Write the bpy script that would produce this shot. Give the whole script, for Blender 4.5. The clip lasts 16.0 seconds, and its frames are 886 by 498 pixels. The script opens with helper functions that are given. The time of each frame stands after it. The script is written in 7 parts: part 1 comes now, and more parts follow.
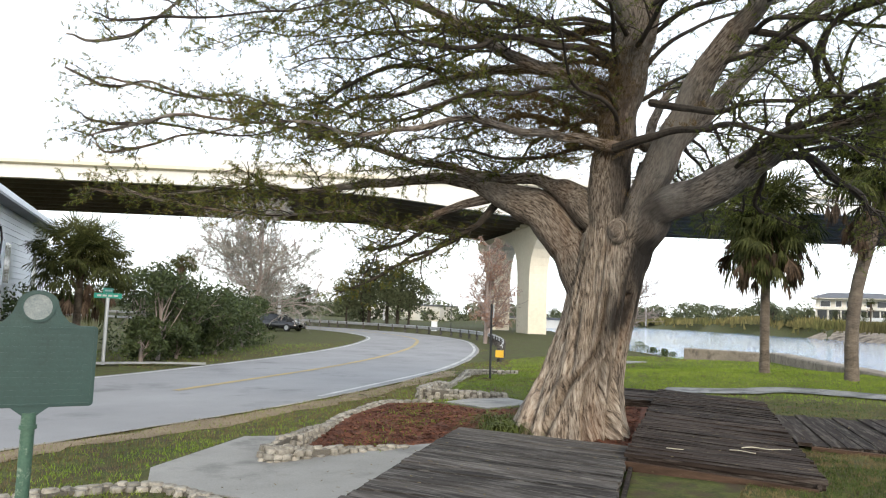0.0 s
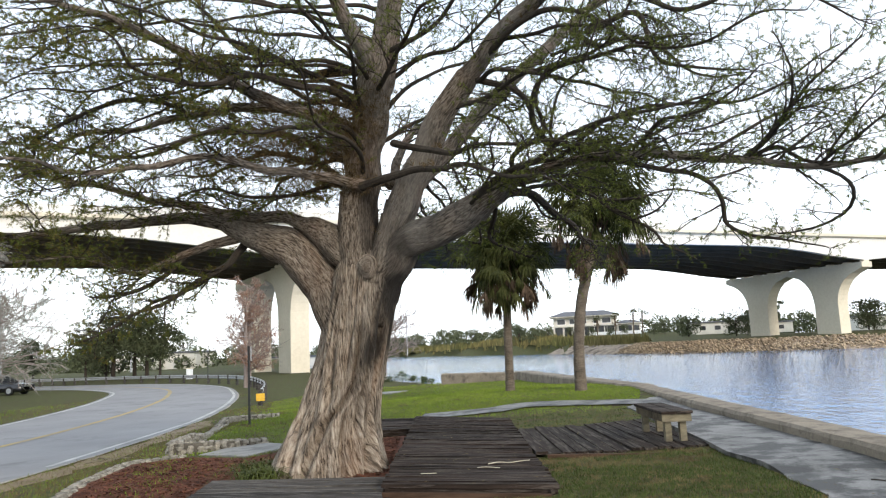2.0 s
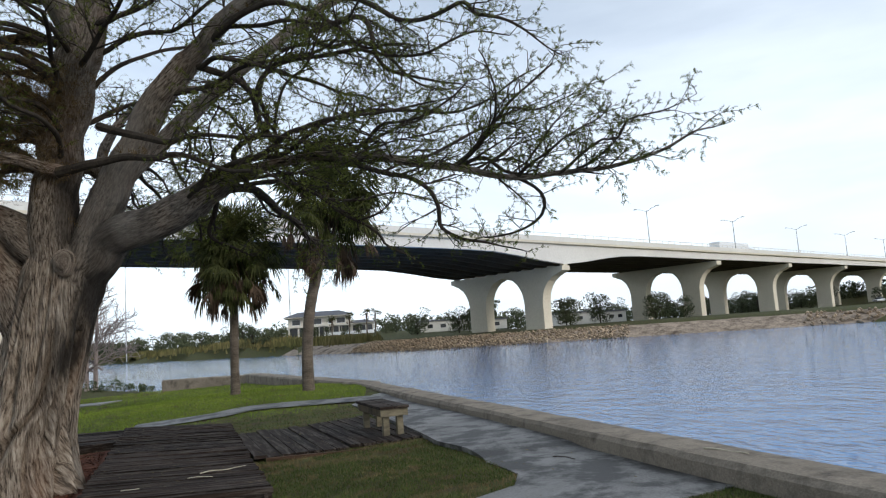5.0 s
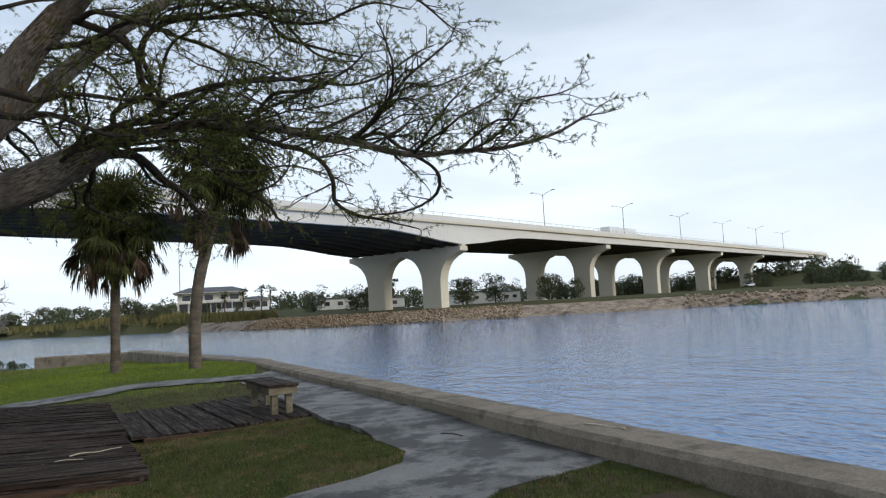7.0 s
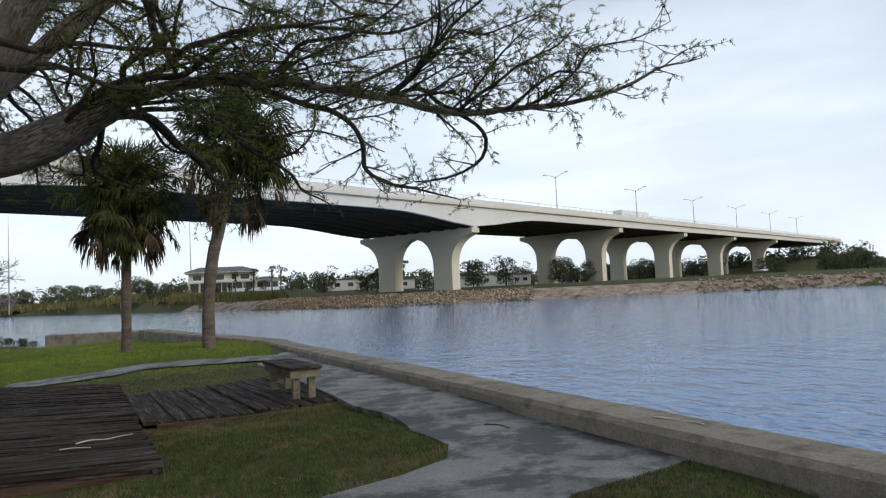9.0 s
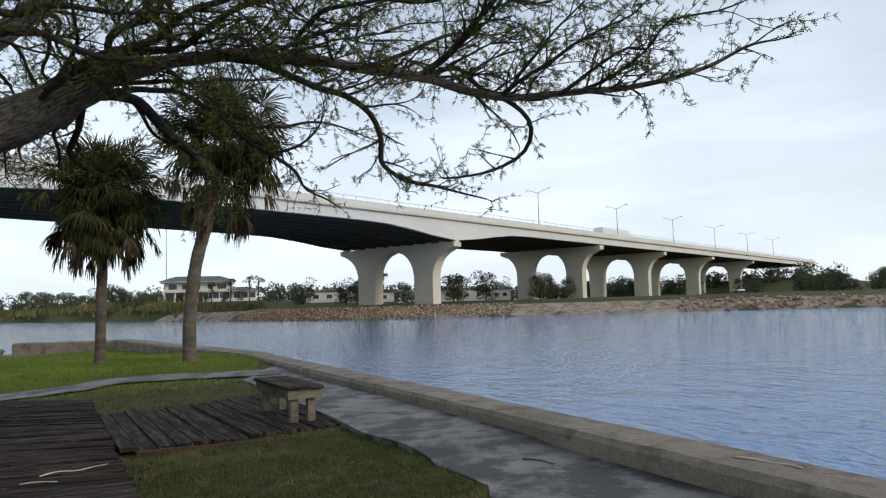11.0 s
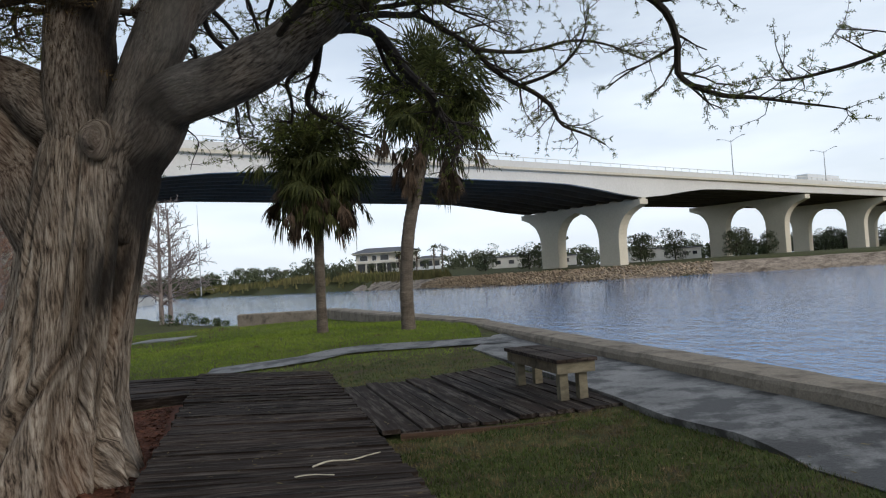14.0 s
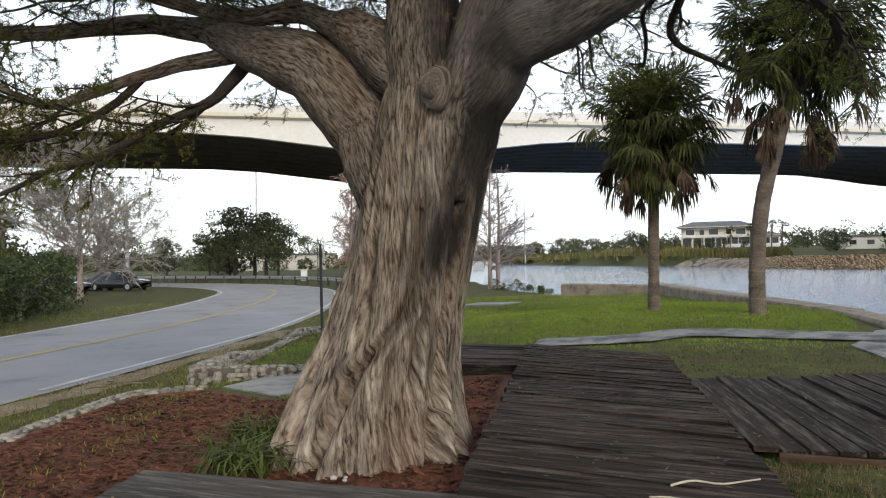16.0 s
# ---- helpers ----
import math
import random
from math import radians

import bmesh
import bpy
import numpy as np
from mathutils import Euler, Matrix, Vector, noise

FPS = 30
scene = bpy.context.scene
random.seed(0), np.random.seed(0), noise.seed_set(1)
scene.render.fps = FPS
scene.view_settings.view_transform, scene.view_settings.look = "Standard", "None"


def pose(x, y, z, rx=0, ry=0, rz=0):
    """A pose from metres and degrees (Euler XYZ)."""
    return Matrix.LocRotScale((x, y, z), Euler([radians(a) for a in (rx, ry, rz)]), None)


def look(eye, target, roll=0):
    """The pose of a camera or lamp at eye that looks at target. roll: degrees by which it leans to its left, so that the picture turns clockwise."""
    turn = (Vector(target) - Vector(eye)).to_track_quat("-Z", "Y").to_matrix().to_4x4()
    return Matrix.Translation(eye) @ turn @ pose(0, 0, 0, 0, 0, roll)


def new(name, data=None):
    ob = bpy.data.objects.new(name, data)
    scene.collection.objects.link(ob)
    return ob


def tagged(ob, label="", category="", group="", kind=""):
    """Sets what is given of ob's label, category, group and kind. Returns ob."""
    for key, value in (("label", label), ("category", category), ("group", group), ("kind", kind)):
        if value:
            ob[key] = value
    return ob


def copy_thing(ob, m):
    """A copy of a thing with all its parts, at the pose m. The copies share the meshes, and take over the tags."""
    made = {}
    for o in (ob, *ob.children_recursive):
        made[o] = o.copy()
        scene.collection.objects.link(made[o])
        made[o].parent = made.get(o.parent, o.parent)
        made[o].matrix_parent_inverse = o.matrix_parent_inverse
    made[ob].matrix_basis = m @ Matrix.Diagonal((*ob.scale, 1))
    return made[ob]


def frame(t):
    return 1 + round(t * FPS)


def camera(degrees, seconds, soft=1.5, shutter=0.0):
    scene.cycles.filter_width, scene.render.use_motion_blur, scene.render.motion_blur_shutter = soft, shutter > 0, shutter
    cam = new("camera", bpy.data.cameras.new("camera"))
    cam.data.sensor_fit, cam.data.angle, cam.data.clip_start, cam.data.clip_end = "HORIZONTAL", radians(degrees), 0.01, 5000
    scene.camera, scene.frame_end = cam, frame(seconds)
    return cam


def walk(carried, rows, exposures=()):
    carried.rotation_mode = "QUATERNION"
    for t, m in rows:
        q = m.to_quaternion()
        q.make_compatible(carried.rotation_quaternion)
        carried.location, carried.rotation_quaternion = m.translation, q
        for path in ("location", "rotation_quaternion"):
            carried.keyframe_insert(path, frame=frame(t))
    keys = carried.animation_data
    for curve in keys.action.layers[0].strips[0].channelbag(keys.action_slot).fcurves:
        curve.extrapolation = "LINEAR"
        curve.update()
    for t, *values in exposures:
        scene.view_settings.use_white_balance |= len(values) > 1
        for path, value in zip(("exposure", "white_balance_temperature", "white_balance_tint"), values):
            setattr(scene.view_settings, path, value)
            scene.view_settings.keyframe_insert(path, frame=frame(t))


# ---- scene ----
cam = camera(63.6, 16.0, 1.15)
PATH = [
    (0, (0.509, -0.342, 1.544), (-0.485, 1.384, 1.722), 2.1),
    (0.5, (0.546, -0.338, 1.562), (-0.292, 1.463, 1.793), 0.1),
    (1, (0.586, -0.366, 1.571), (-0.093, 1.496, 1.839), -1.0),
    (1.5, (0.617, -0.349, 1.569), (0.08, 1.558, 1.847), -1.5),
    (2, (0.649, -0.346, 1.562), (0.277, 1.6, 1.837), -2.5),
    (2.5, (0.684, -0.326, 1.575), (0.492, 1.647, 1.839), -3.1),
    (3, (0.723, -0.327, 1.569), (0.688, 1.656, 1.828), -3.0),
    (3.5, (0.754, -0.321, 1.572), (0.83, 1.66, 1.833), -3.2),
    (4, (0.786, -0.305, 1.563), (0.976, 1.67, 1.819), -3.8),
    (4.5, (0.806, -0.292, 1.553), (1.083, 1.673, 1.798), -3.7),
    (5, (0.824, -0.275, 1.543), (1.174, 1.68, 1.778), -4.0),
    (7.5, (0.908, -0.158, 1.528), (1.545, 1.732, 1.667), -3.1),
    (8, (0.898, 0.026, 1.52), (1.509, 1.926, 1.649), -2.8),
    (8.5, (0.846, 0.339, 1.514), (1.44, 2.244, 1.637), -3.5),
    (9, (0.811, 0.651, 1.501), (1.404, 2.558, 1.611), -2.7),
    (11.5, (0.556, 1.938, 1.497), (1.218, 3.818, 1.664), -1.9),
    (12, (0.453, 2.15, 1.514), (1.153, 4.015, 1.691), -3.2),
    (12.5, (0.348, 2.335, 1.488), (0.968, 4.229, 1.664), -2.8),
    (13, (0.272, 2.638, 1.48), (0.645, 4.595, 1.647), -2.4),
    (13.5, (0.137, 2.954, 1.468), (0.384, 4.935, 1.592), -2.5),
    (14, (-0.004, 3.27, 1.463), (0.163, 5.262, 1.535), -3.7),
    (14.5, (-0.129, 3.618, 1.457), (-0.169, 5.616, 1.523), -1.3),
    (15, (-0.257, 3.906, 1.441), (-0.473, 5.893, 1.497), -1.7),
    (15.5, (-0.357, 4.125, 1.451), (-0.84, 6.066, 1.492), -2.1),
    (16, (-0.357, 4.253, 1.454), (-1.06, 6.125, 1.483), -1.0),
]
EXPOSURES = [(0.0, 1.02, 6650, 10), (2.0, 0.84, 6500, 10), (4.0, 0.34, 6300, 10), (5.0, 0.02, 6200, 10), (7.5, -0.15, 6250, 10), (9.0, -0.2, 6250, 10), (12.5, -0.22, 6250, 10), (13.5, -0.28, 6200, 10), (14.0, -0.24, 6250, 11), (14.5, -0.18, 6350, 11), (15.5, 0.12, 6550, 11), (16.0, 0.40, 6650, 11)]
walk(cam, [(t, look(eye, target, roll)) for t, eye, target, roll in PATH], EXPOSURES)

# ---- light ----
SUN_BEARING, SUN_HEIGHT = 140.0, 22.0
world = bpy.data.worlds.new("overcast_sky")
scene.world = world
world.use_nodes = True
wn, wl = world.node_tree.nodes, world.node_tree.links
wn.clear()
w_out, w_bg = wn.new("ShaderNodeOutputWorld"), wn.new("ShaderNodeBackground")
w_sky, w_geo, w_noise, w_ramp, w_mix = (wn.new("ShaderNode" + k) for k in ("TexSky", "TexCoord", "TexNoise", "ValToRGB", "MixRGB"))
w_sky.sky_type, w_sky.sun_disc = "NISHITA", False
w_sky.sun_elevation, w_sky.sun_rotation = radians(SUN_HEIGHT), radians(SUN_BEARING)
w_sky.dust_density, w_sky.air_density = 1.5, 1.0
w_map = wn.new("ShaderNodeMapping")
w_map.inputs["Scale"].default_value = (1.0, 1.0, 3.2)
w_noise.inputs["Scale"].default_value, w_noise.inputs["Detail"].default_value, w_noise.inputs["Roughness"].default_value = 1.6, 7.0, 0.55
w_ramp.color_ramp.elements[0].position, w_ramp.color_ramp.elements[1].position = 0.36, 0.66
w_ramp.color_ramp.elements[0].color = (0.68, 0.68, 0.68, 1)
w_mix.inputs["Color2"].default_value = (9.8, 10.5, 11.3, 1)
wl.new(w_geo.outputs["Generated"], w_map.inputs["Vector"])
wl.new(w_map.outputs["Vector"], w_noise.inputs["Vector"])
wl.new(w_noise.outputs["Fac"], w_ramp.inputs["Fac"])
# soft grey bands in the cloud cover
w_map2, w_band, w_shade, w_grey = (wn.new("ShaderNode" + k) for k in ("Mapping", "TexNoise", "ValToRGB", "MixRGB"))
w_map2.inputs["Scale"].default_value, w_map2.inputs["Location"].default_value = (1.2, 1.2, 7.0), (3.0, 1.0, 0.0)
w_band.inputs["Scale"].default_value, w_band.inputs["Detail"].default_value = 1.5, 5.0
w_shade.color_ramp.elements[0].position, w_shade.color_ramp.elements[1].position = 0.40, 0.60
w_grey.inputs["Color1"].default_value, w_grey.inputs["Color2"].default_value = (8.5, 9.2, 9.85, 1), (10.1, 10.8, 11.3, 1)
wl.new(w_geo.outputs["Generated"], w_map2.inputs["Vector"])
wl.new(w_map2.outputs["Vector"], w_band.inputs["Vector"])
wl.new(w_band.outputs["Fac"], w_shade.inputs["Fac"])
wl.new(w_shade.outputs["Color"], w_grey.inputs["Fac"])
wl.new(w_grey.outputs["Color"], w_mix.inputs["Color2"])
w_sep, w_high, w_mul = wn.new("ShaderNodeSeparateXYZ"), wn.new("ShaderNodeMapRange"), wn.new("ShaderNodeMath")
w_high.inputs["From Min"].default_value, w_high.inputs["From Max"].default_value = 0.05, 0.42
w_high.inputs["To Min"].default_value, w_high.inputs["To Max"].default_value = 1.0, 0.52
w_mul.operation = "MULTIPLY"
wl.new(w_geo.outputs["Generated"], w_sep.inputs["Vector"])
wl.new(w_sep.outputs["Z"], w_high.inputs["Value"])
wl.new(w_high.outputs["Result"], w_mul.inputs[0])
wl.new(w_ramp.outputs["Color"], w_mul.inputs[1])
wl.new(w_mul.outputs[0], w_mix.inputs["Fac"])
wl.new(w_sky.outputs["Color"], w_mix.inputs["Color1"])
wl.new(w_mix.outputs["Color"], w_bg.inputs["Color"])
w_bg.inputs["Strength"].default_value = 0.128
wl.new(w_bg.outputs["Background"], w_out.inputs["Surface"])

sun = new("sun", bpy.data.lights.new("sun", "SUN"))
sun.data.energy, sun.data.angle, sun.data.color = 1.1, radians(14), (1.0, 0.90, 0.76)
_b, _e = radians(SUN_BEARING), radians(SUN_HEIGHT)
sun.matrix_world = look((0, 0, 60), (-math.sin(_b) * math.cos(_e) * 60, -math.cos(_b) * math.cos(_e) * 60, 60 - 60 * math.sin(_e)))


# ---- materials ----
def material(name, dark, light, scale=4.0, rough=0.85, bump=0.3, fine=40.0, metal=0.0, stretch=(1, 1, 1), random_shift=0.0, spots=None, coat=0.0, island=False):
    """A surface whose colour runs from dark to light by coarse and fine noise, with relief; stretch draws the grain out along an axis."""
    m = bpy.data.materials.new(name)
    m.use_nodes = True
    n, l = m.node_tree.nodes, m.node_tree.links
    bsdf = n["Principled BSDF"]
    co, mp = n.new("ShaderNodeTexCoord"), n.new("ShaderNodeMapping")
    mp.inputs["Scale"].default_value = stretch
    l.new(co.outputs["Object"], mp.inputs["Vector"])
    a, b, mix, ramp = n.new("ShaderNodeTexNoise"), n.new("ShaderNodeTexNoise"), n.new("ShaderNodeMath"), n.new("ShaderNodeValToRGB")
    for tex, s, d in ((a, scale, 5.0), (b, fine, 4.0)):
        tex.inputs["Scale"].default_value, tex.inputs["Detail"].default_value, tex.inputs["Roughness"].default_value = s, d, 0.6
        l.new(mp.outputs["Vector"], tex.inputs["Vector"])
    mix.operation = "MULTIPLY_ADD"
    mix.inputs[1].default_value = 0.55
    l.new(a.outputs["Fac"], mix.inputs[0])
    half = n.new("ShaderNodeMath")
    half.operation, half.inputs[1].default_value = "MULTIPLY", 0.45
    l.new(b.outputs["Fac"], half.inputs[0])
    l.new(half.outputs[0], mix.inputs[2])
    ramp.color_ramp.elements[0].position, ramp.color_ramp.elements[1].position = 0.33, 0.67
    ramp.color_ramp.elements[0].color, ramp.color_ramp.elements[1].color = (*dark, 1), (*light, 1)
    last = ramp.outputs["Color"]
    l.new(mix.outputs[0], ramp.inputs["Fac"])
    if random_shift:
        info, shift = n.new("ShaderNodeNewGeometry" if island else "ShaderNodeObjectInfo"), n.new("ShaderNodeMapRange")
        shift.inputs["To Min"].default_value, shift.inputs["To Max"].default_value = 1 - random_shift, 1 + random_shift
        l.new(info.outputs["Random Per Island" if island else "Random"], shift.inputs["Value"])
        hsv = n.new("ShaderNodeHueSaturation")
        l.new(shift.outputs["Result"], hsv.inputs["Value"])
        l.new(last, hsv.inputs["Color"])
        last = hsv.outputs["Color"]
    if spots:
        colour, size, lo, hi = spots
        c, r2, mx = n.new("ShaderNodeTexNoise"), n.new("ShaderNodeValToRGB"), n.new("ShaderNodeMixRGB")
        c.inputs["Scale"].default_value, c.inputs["Detail"].default_value, c.inputs["Roughness"].default_value = size, 6.0, 0.65
        l.new(co.outputs["Object"], c.inputs["Vector"])
        r2.color_ramp.elements[0].position, r2.color_ramp.elements[1].position = lo, hi
        l.new(c.outputs["Fac"], r2.inputs["Fac"])
        l.new(r2.outputs["Color"], mx.inputs["Fac"])
        l.new(last, mx.inputs["Color1"])
        mx.inputs["Color2"].default_value = (*colour, 1)
        last = mx.outputs["Color"]
    l.new(last, bsdf.inputs["Base Color"])
    bsdf.inputs["Roughness"].default_value, bsdf.inputs["Metallic"].default_value = rough, metal
    bsdf.inputs["Coat Weight"].default_value = coat
    bsdf.inputs["Specular IOR Level"].default_value = 0.22 if rough > 0.7 else 0.5
    if bump:
        bp = n.new("ShaderNodeBump")
        bp.inputs["Strength"].default_value, bp.inputs["Distance"].default_value = bump, 0.02
        l.new(mix.outputs[0], bp.inputs["Height"])
        l.new(bp.outputs["Normal"], bsdf.inputs["Normal"])
    return m


GRASS = material("grass_ground", (0.022, 0.030, 0.008), (0.105, 0.115, 0.030), 6.0, 0.95, 1.0, 45.0, spots=((0.060, 0.042, 0.026), 2.6, 0.47, 0.64))
# Darker copy of the grass blades: the tree's shade put into the colour.
SHADEDBLADES = material("tree_shade_grass_blades", (0.028, 0.045, 0.010), (0.090, 0.118, 0.028), 1.3, 0.85, 0.0, 3.0, random_shift=0.45, island=True)
BLADES = material("grass_blades", (0.10, 0.165, 0.014), (0.22, 0.29, 0.038), 0.5, 0.8, 0.0, 3.0, random_shift=0.35, island=True)
DRYBLADES = material("dry_grass_blades", (0.075, 0.060, 0.026), (0.20, 0.155, 0.075), 0.7, 0.85, 0.0, 3.0, random_shift=0.3, island=True)
ASPHALT = material("worn_asphalt", (0.20, 0.20, 0.205), (0.30, 0.30, 0.305), 0.35, 0.9, 0.3, 90.0, spots=((0.17, 0.17, 0.175), 0.6, 0.55, 0.7))
MORTAR = material("grey_mortar", (0.075, 0.068, 0.058), (0.17, 0.155, 0.13), 3.0, 0.95, 0.5, 60.0)
GRAVEL = material("pale_gravel", (0.22, 0.20, 0.17), (0.42, 0.39, 0.34), 3.0, 0.95, 0.5, 60.0)
PAINT_WHITE = material("road_paint_white", (0.26, 0.26, 0.255), (0.60, 0.60, 0.58), 1.4, 0.8, 0.1, 50.0)
PAINT_YELLOW = material("road_paint_yellow", (0.25, 0.22, 0.17), (0.46, 0.34, 0.13), 1.2, 0.8, 0.1, 50.0)
CONCRETE = material("path_concrete", (0.19, 0.19, 0.18), (0.33, 0.32, 0.30), 0.7, 0.85, 0.3, 60.0, spots=((0.12, 0.12, 0.118), 0.9, 0.52, 0.7))
DAMPCONC = material("damp_path_concrete", (0.070, 0.068, 0.063), (0.26, 0.255, 0.243), 1.1, 0.6, 0.5, 45.0, spots=((0.032, 0.030, 0.027), 2.0, 0.46, 0.57))
WALLCONC = material("seawall_concrete", (0.165, 0.140, 0.110), (0.355, 0.305, 0.24), 1.5, 0.9, 0.9, 45.0, spots=((0.070, 0.058, 0.047), 3.0, 0.46, 0.72))
BRIDGE = material("painted_bridge_concrete", (0.60, 0.545, 0.43), (0.74, 0.685, 0.56), 0.12, 0.8, 0.05, 3.0)
FASCIA = material("bridge_fascia_concrete", (0.63, 0.615, 0.57), (0.77, 0.755, 0.71), 0.10, 0.8, 0.05, 3.0)
# Concrete of the inner girders, with the shade under the deck painted in.
SOFFIT = material("shaded_girder_concrete", (0.075, 0.060, 0.046), (0.135, 0.112, 0.088), 0.2, 0.85, 0.05, 4.0)


def bark_material(name, crack, mid, ridge, warm, along=0.085, around=11.0, stain=(0.035, 0.03, 0.026), pale=(0.30, 0.277, 0.247), fine=(0.10, 0.085, 0.07)):
    """Stringy bark whose ridges follow the grain of the trunk or limb, with warm patches and dark stain streaks."""
    m = bpy.data.materials.new(name)
    m.use_nodes = True
    n, l = m.node_tree.nodes, m.node_tree.links
    bsdf = n["Principled BSDF"]
    at, co = n.new("ShaderNodeAttribute"), n.new("ShaderNodeTexCoord")
    at.attribute_name = "grain"
    warp, add = n.new("ShaderNodeTexNoise"), n.new("ShaderNodeMixRGB")
    warp.inputs["Scale"].default_value = 2.2
    add.blend_type = "ADD"
    add.inputs["Fac"].default_value = 0.05
    l.new(co.outputs["Object"], warp.inputs["Vector"])
    l.new(at.outputs["Vector"], add.inputs["Color1"])
    l.new(warp.outputs["Color"], add.inputs["Color2"])
    mp = n.new("ShaderNodeMapping")
    mp.inputs["Scale"].default_value = (1, 1, along)
    l.new(add.outputs["Color"], mp.inputs["Vector"])
    # long interlaced plates with cracks between them, and fine fibres on the plates
    plate, edge, fibre, h = n.new("ShaderNodeTexVoronoi"), n.new("ShaderNodeMapRange"), n.new("ShaderNodeTexNoise"), n.new("ShaderNodeMath")
    plate.feature = "DISTANCE_TO_EDGE"
    plate.inputs["Scale"].default_value = around
    edge.inputs["From Max"].default_value, edge.inputs["To Max"].default_value = 0.13, 0.055
    fibre.inputs["Scale"].default_value, fibre.inputs["Detail"].default_value, fibre.inputs["Roughness"].default_value = around * 1.2, 7.0, 0.70
    thin = n.new("ShaderNodeMapping")
    thin.inputs["Scale"].default_value = (1, 1, 1.5)
    l.new(mp.outputs["Vector"], plate.inputs["Vector"])
    l.new(mp.outputs["Vector"], thin.inputs["Vector"])
    l.new(thin.outputs["Vector"], fibre.inputs["Vector"])
    l.new(plate.outputs["Distance"], edge.inputs["Value"])
    cut = n.new("ShaderNodeMapRange")
    cut.inputs["From Min"].default_value, cut.inputs["From Max"].default_value, cut.inputs["To Max"].default_value = 0.37, 0.62, 0.180
    l.new(fibre.outputs["Fac"], cut.inputs["Value"])
    h.operation = "ADD"
    l.new(edge.outputs["Result"], h.inputs[0])
    l.new(cut.outputs["Result"], h.inputs[1])
    ramp = n.new("ShaderNodeValToRGB")
    e = ramp.color_ramp.elements
    e[0].position, e[1].position = 0.035, 0.225
    e[0].color, e[1].color = (*crack, 1), (*ridge, 1)
    k = e.new(0.115)
    k.color = (*mid, 1)
    l.new(h.outputs[0], ramp.inputs["Fac"])
    last = ramp.outputs["Color"]
    mp2 = n.new("ShaderNodeMapping")
    mp2.inputs["Scale"].default_value = (1, 1, 0.35)
    l.new(co.outputs["Object"], mp2.inputs["Vector"])
    for colour, scale, lo, hi, kind, most in ((pale, 0.9, 0.50, 0.68, "MIX", 0.85), (warm, 1.5, 0.52, 0.70, "MIX", 0.5), (stain, 2.1, 0.58, 0.70, "MIX", 0.75), (fine, 7.0, 0.50, 0.72, "MIX", 0.7)):
        t, r, mx, w = n.new("ShaderNodeTexNoise"), n.new("ShaderNodeValToRGB"), n.new("ShaderNodeMixRGB"), n.new("ShaderNodeMath")
        t.inputs["Scale"].default_value, t.inputs["Detail"].default_value = scale, 6.0
        r.color_ramp.elements[0].position, r.color_ramp.elements[1].position = lo, hi
        mx.blend_type, mx.inputs["Color2"].default_value = "MIX", (*colour, 1)
        w.operation, w.inputs[1].default_value = "MULTIPLY", most * 0.75
        l.new(mp2.outputs["Vector"], t.inputs["Vector"])
        l.new(t.outputs["Fac"], r.inputs["Fac"])
        l.new(r.outputs["Color"], w.inputs[0])
        l.new(w.outputs[0], mx.inputs["Fac"])
        l.new(last, mx.inputs["Color1"])
        last = mx.outputs["Color"]
    # black stain run and the fork's painted shade, where the surface carries them
    damp, stain_and_shade = n.new("ShaderNodeAttribute"), n.new("ShaderNodeMixRGB")
    damp.attribute_name = "stain_shade"
    stain_and_shade.inputs["Color2"].default_value = (0.022, 0.020, 0.018, 1)
    l.new(damp.outputs["Fac"], stain_and_shade.inputs["Fac"])
    l.new(last, stain_and_shade.inputs["Color1"])
    last = stain_and_shade.outputs["Color"]
    l.new(last, bsdf.inputs["Base Color"])
    bsdf.inputs["Roughness"].default_value = 0.95
    bsdf.inputs["Specular IOR Level"].default_value = 0.2
    bp = n.new("ShaderNodeBump")
    bp.inputs["Strength"].default_value, bp.inputs["Distance"].default_value = 1.0, 0.085
    l.new(h.outputs[0], bp.inputs["Height"])
    l.new(bp.outputs["Normal"], bsdf.inputs["Normal"])
    return m


BARK = bark_material("cypress_bark", (0.034, 0.026, 0.020), (0.245, 0.192, 0.145), (0.48, 0.415, 0.34), (0.29, 0.150, 0.080), 0.065, 42.0, pale=(0.41, 0.385, 0.35), fine=(0.15, 0.125, 0.10))
# Limbs: darker plates, with backlight against the sky also put into the colour.
BACKLITLIMB = bark_material("cypress_backlit_limb_bark", (0.026, 0.020, 0.016), (0.175, 0.138, 0.106), (0.36, 0.31, 0.255), (0.22, 0.115, 0.064), 0.15, 36.0, pale=(0.28, 0.26, 0.235), fine=(0.085, 0.072, 0.06))
TWIG = material("twig_bark", (0.020, 0.016, 0.013), (0.070, 0.058, 0.046), 6.0, 0.95, 0.4, 40.0)
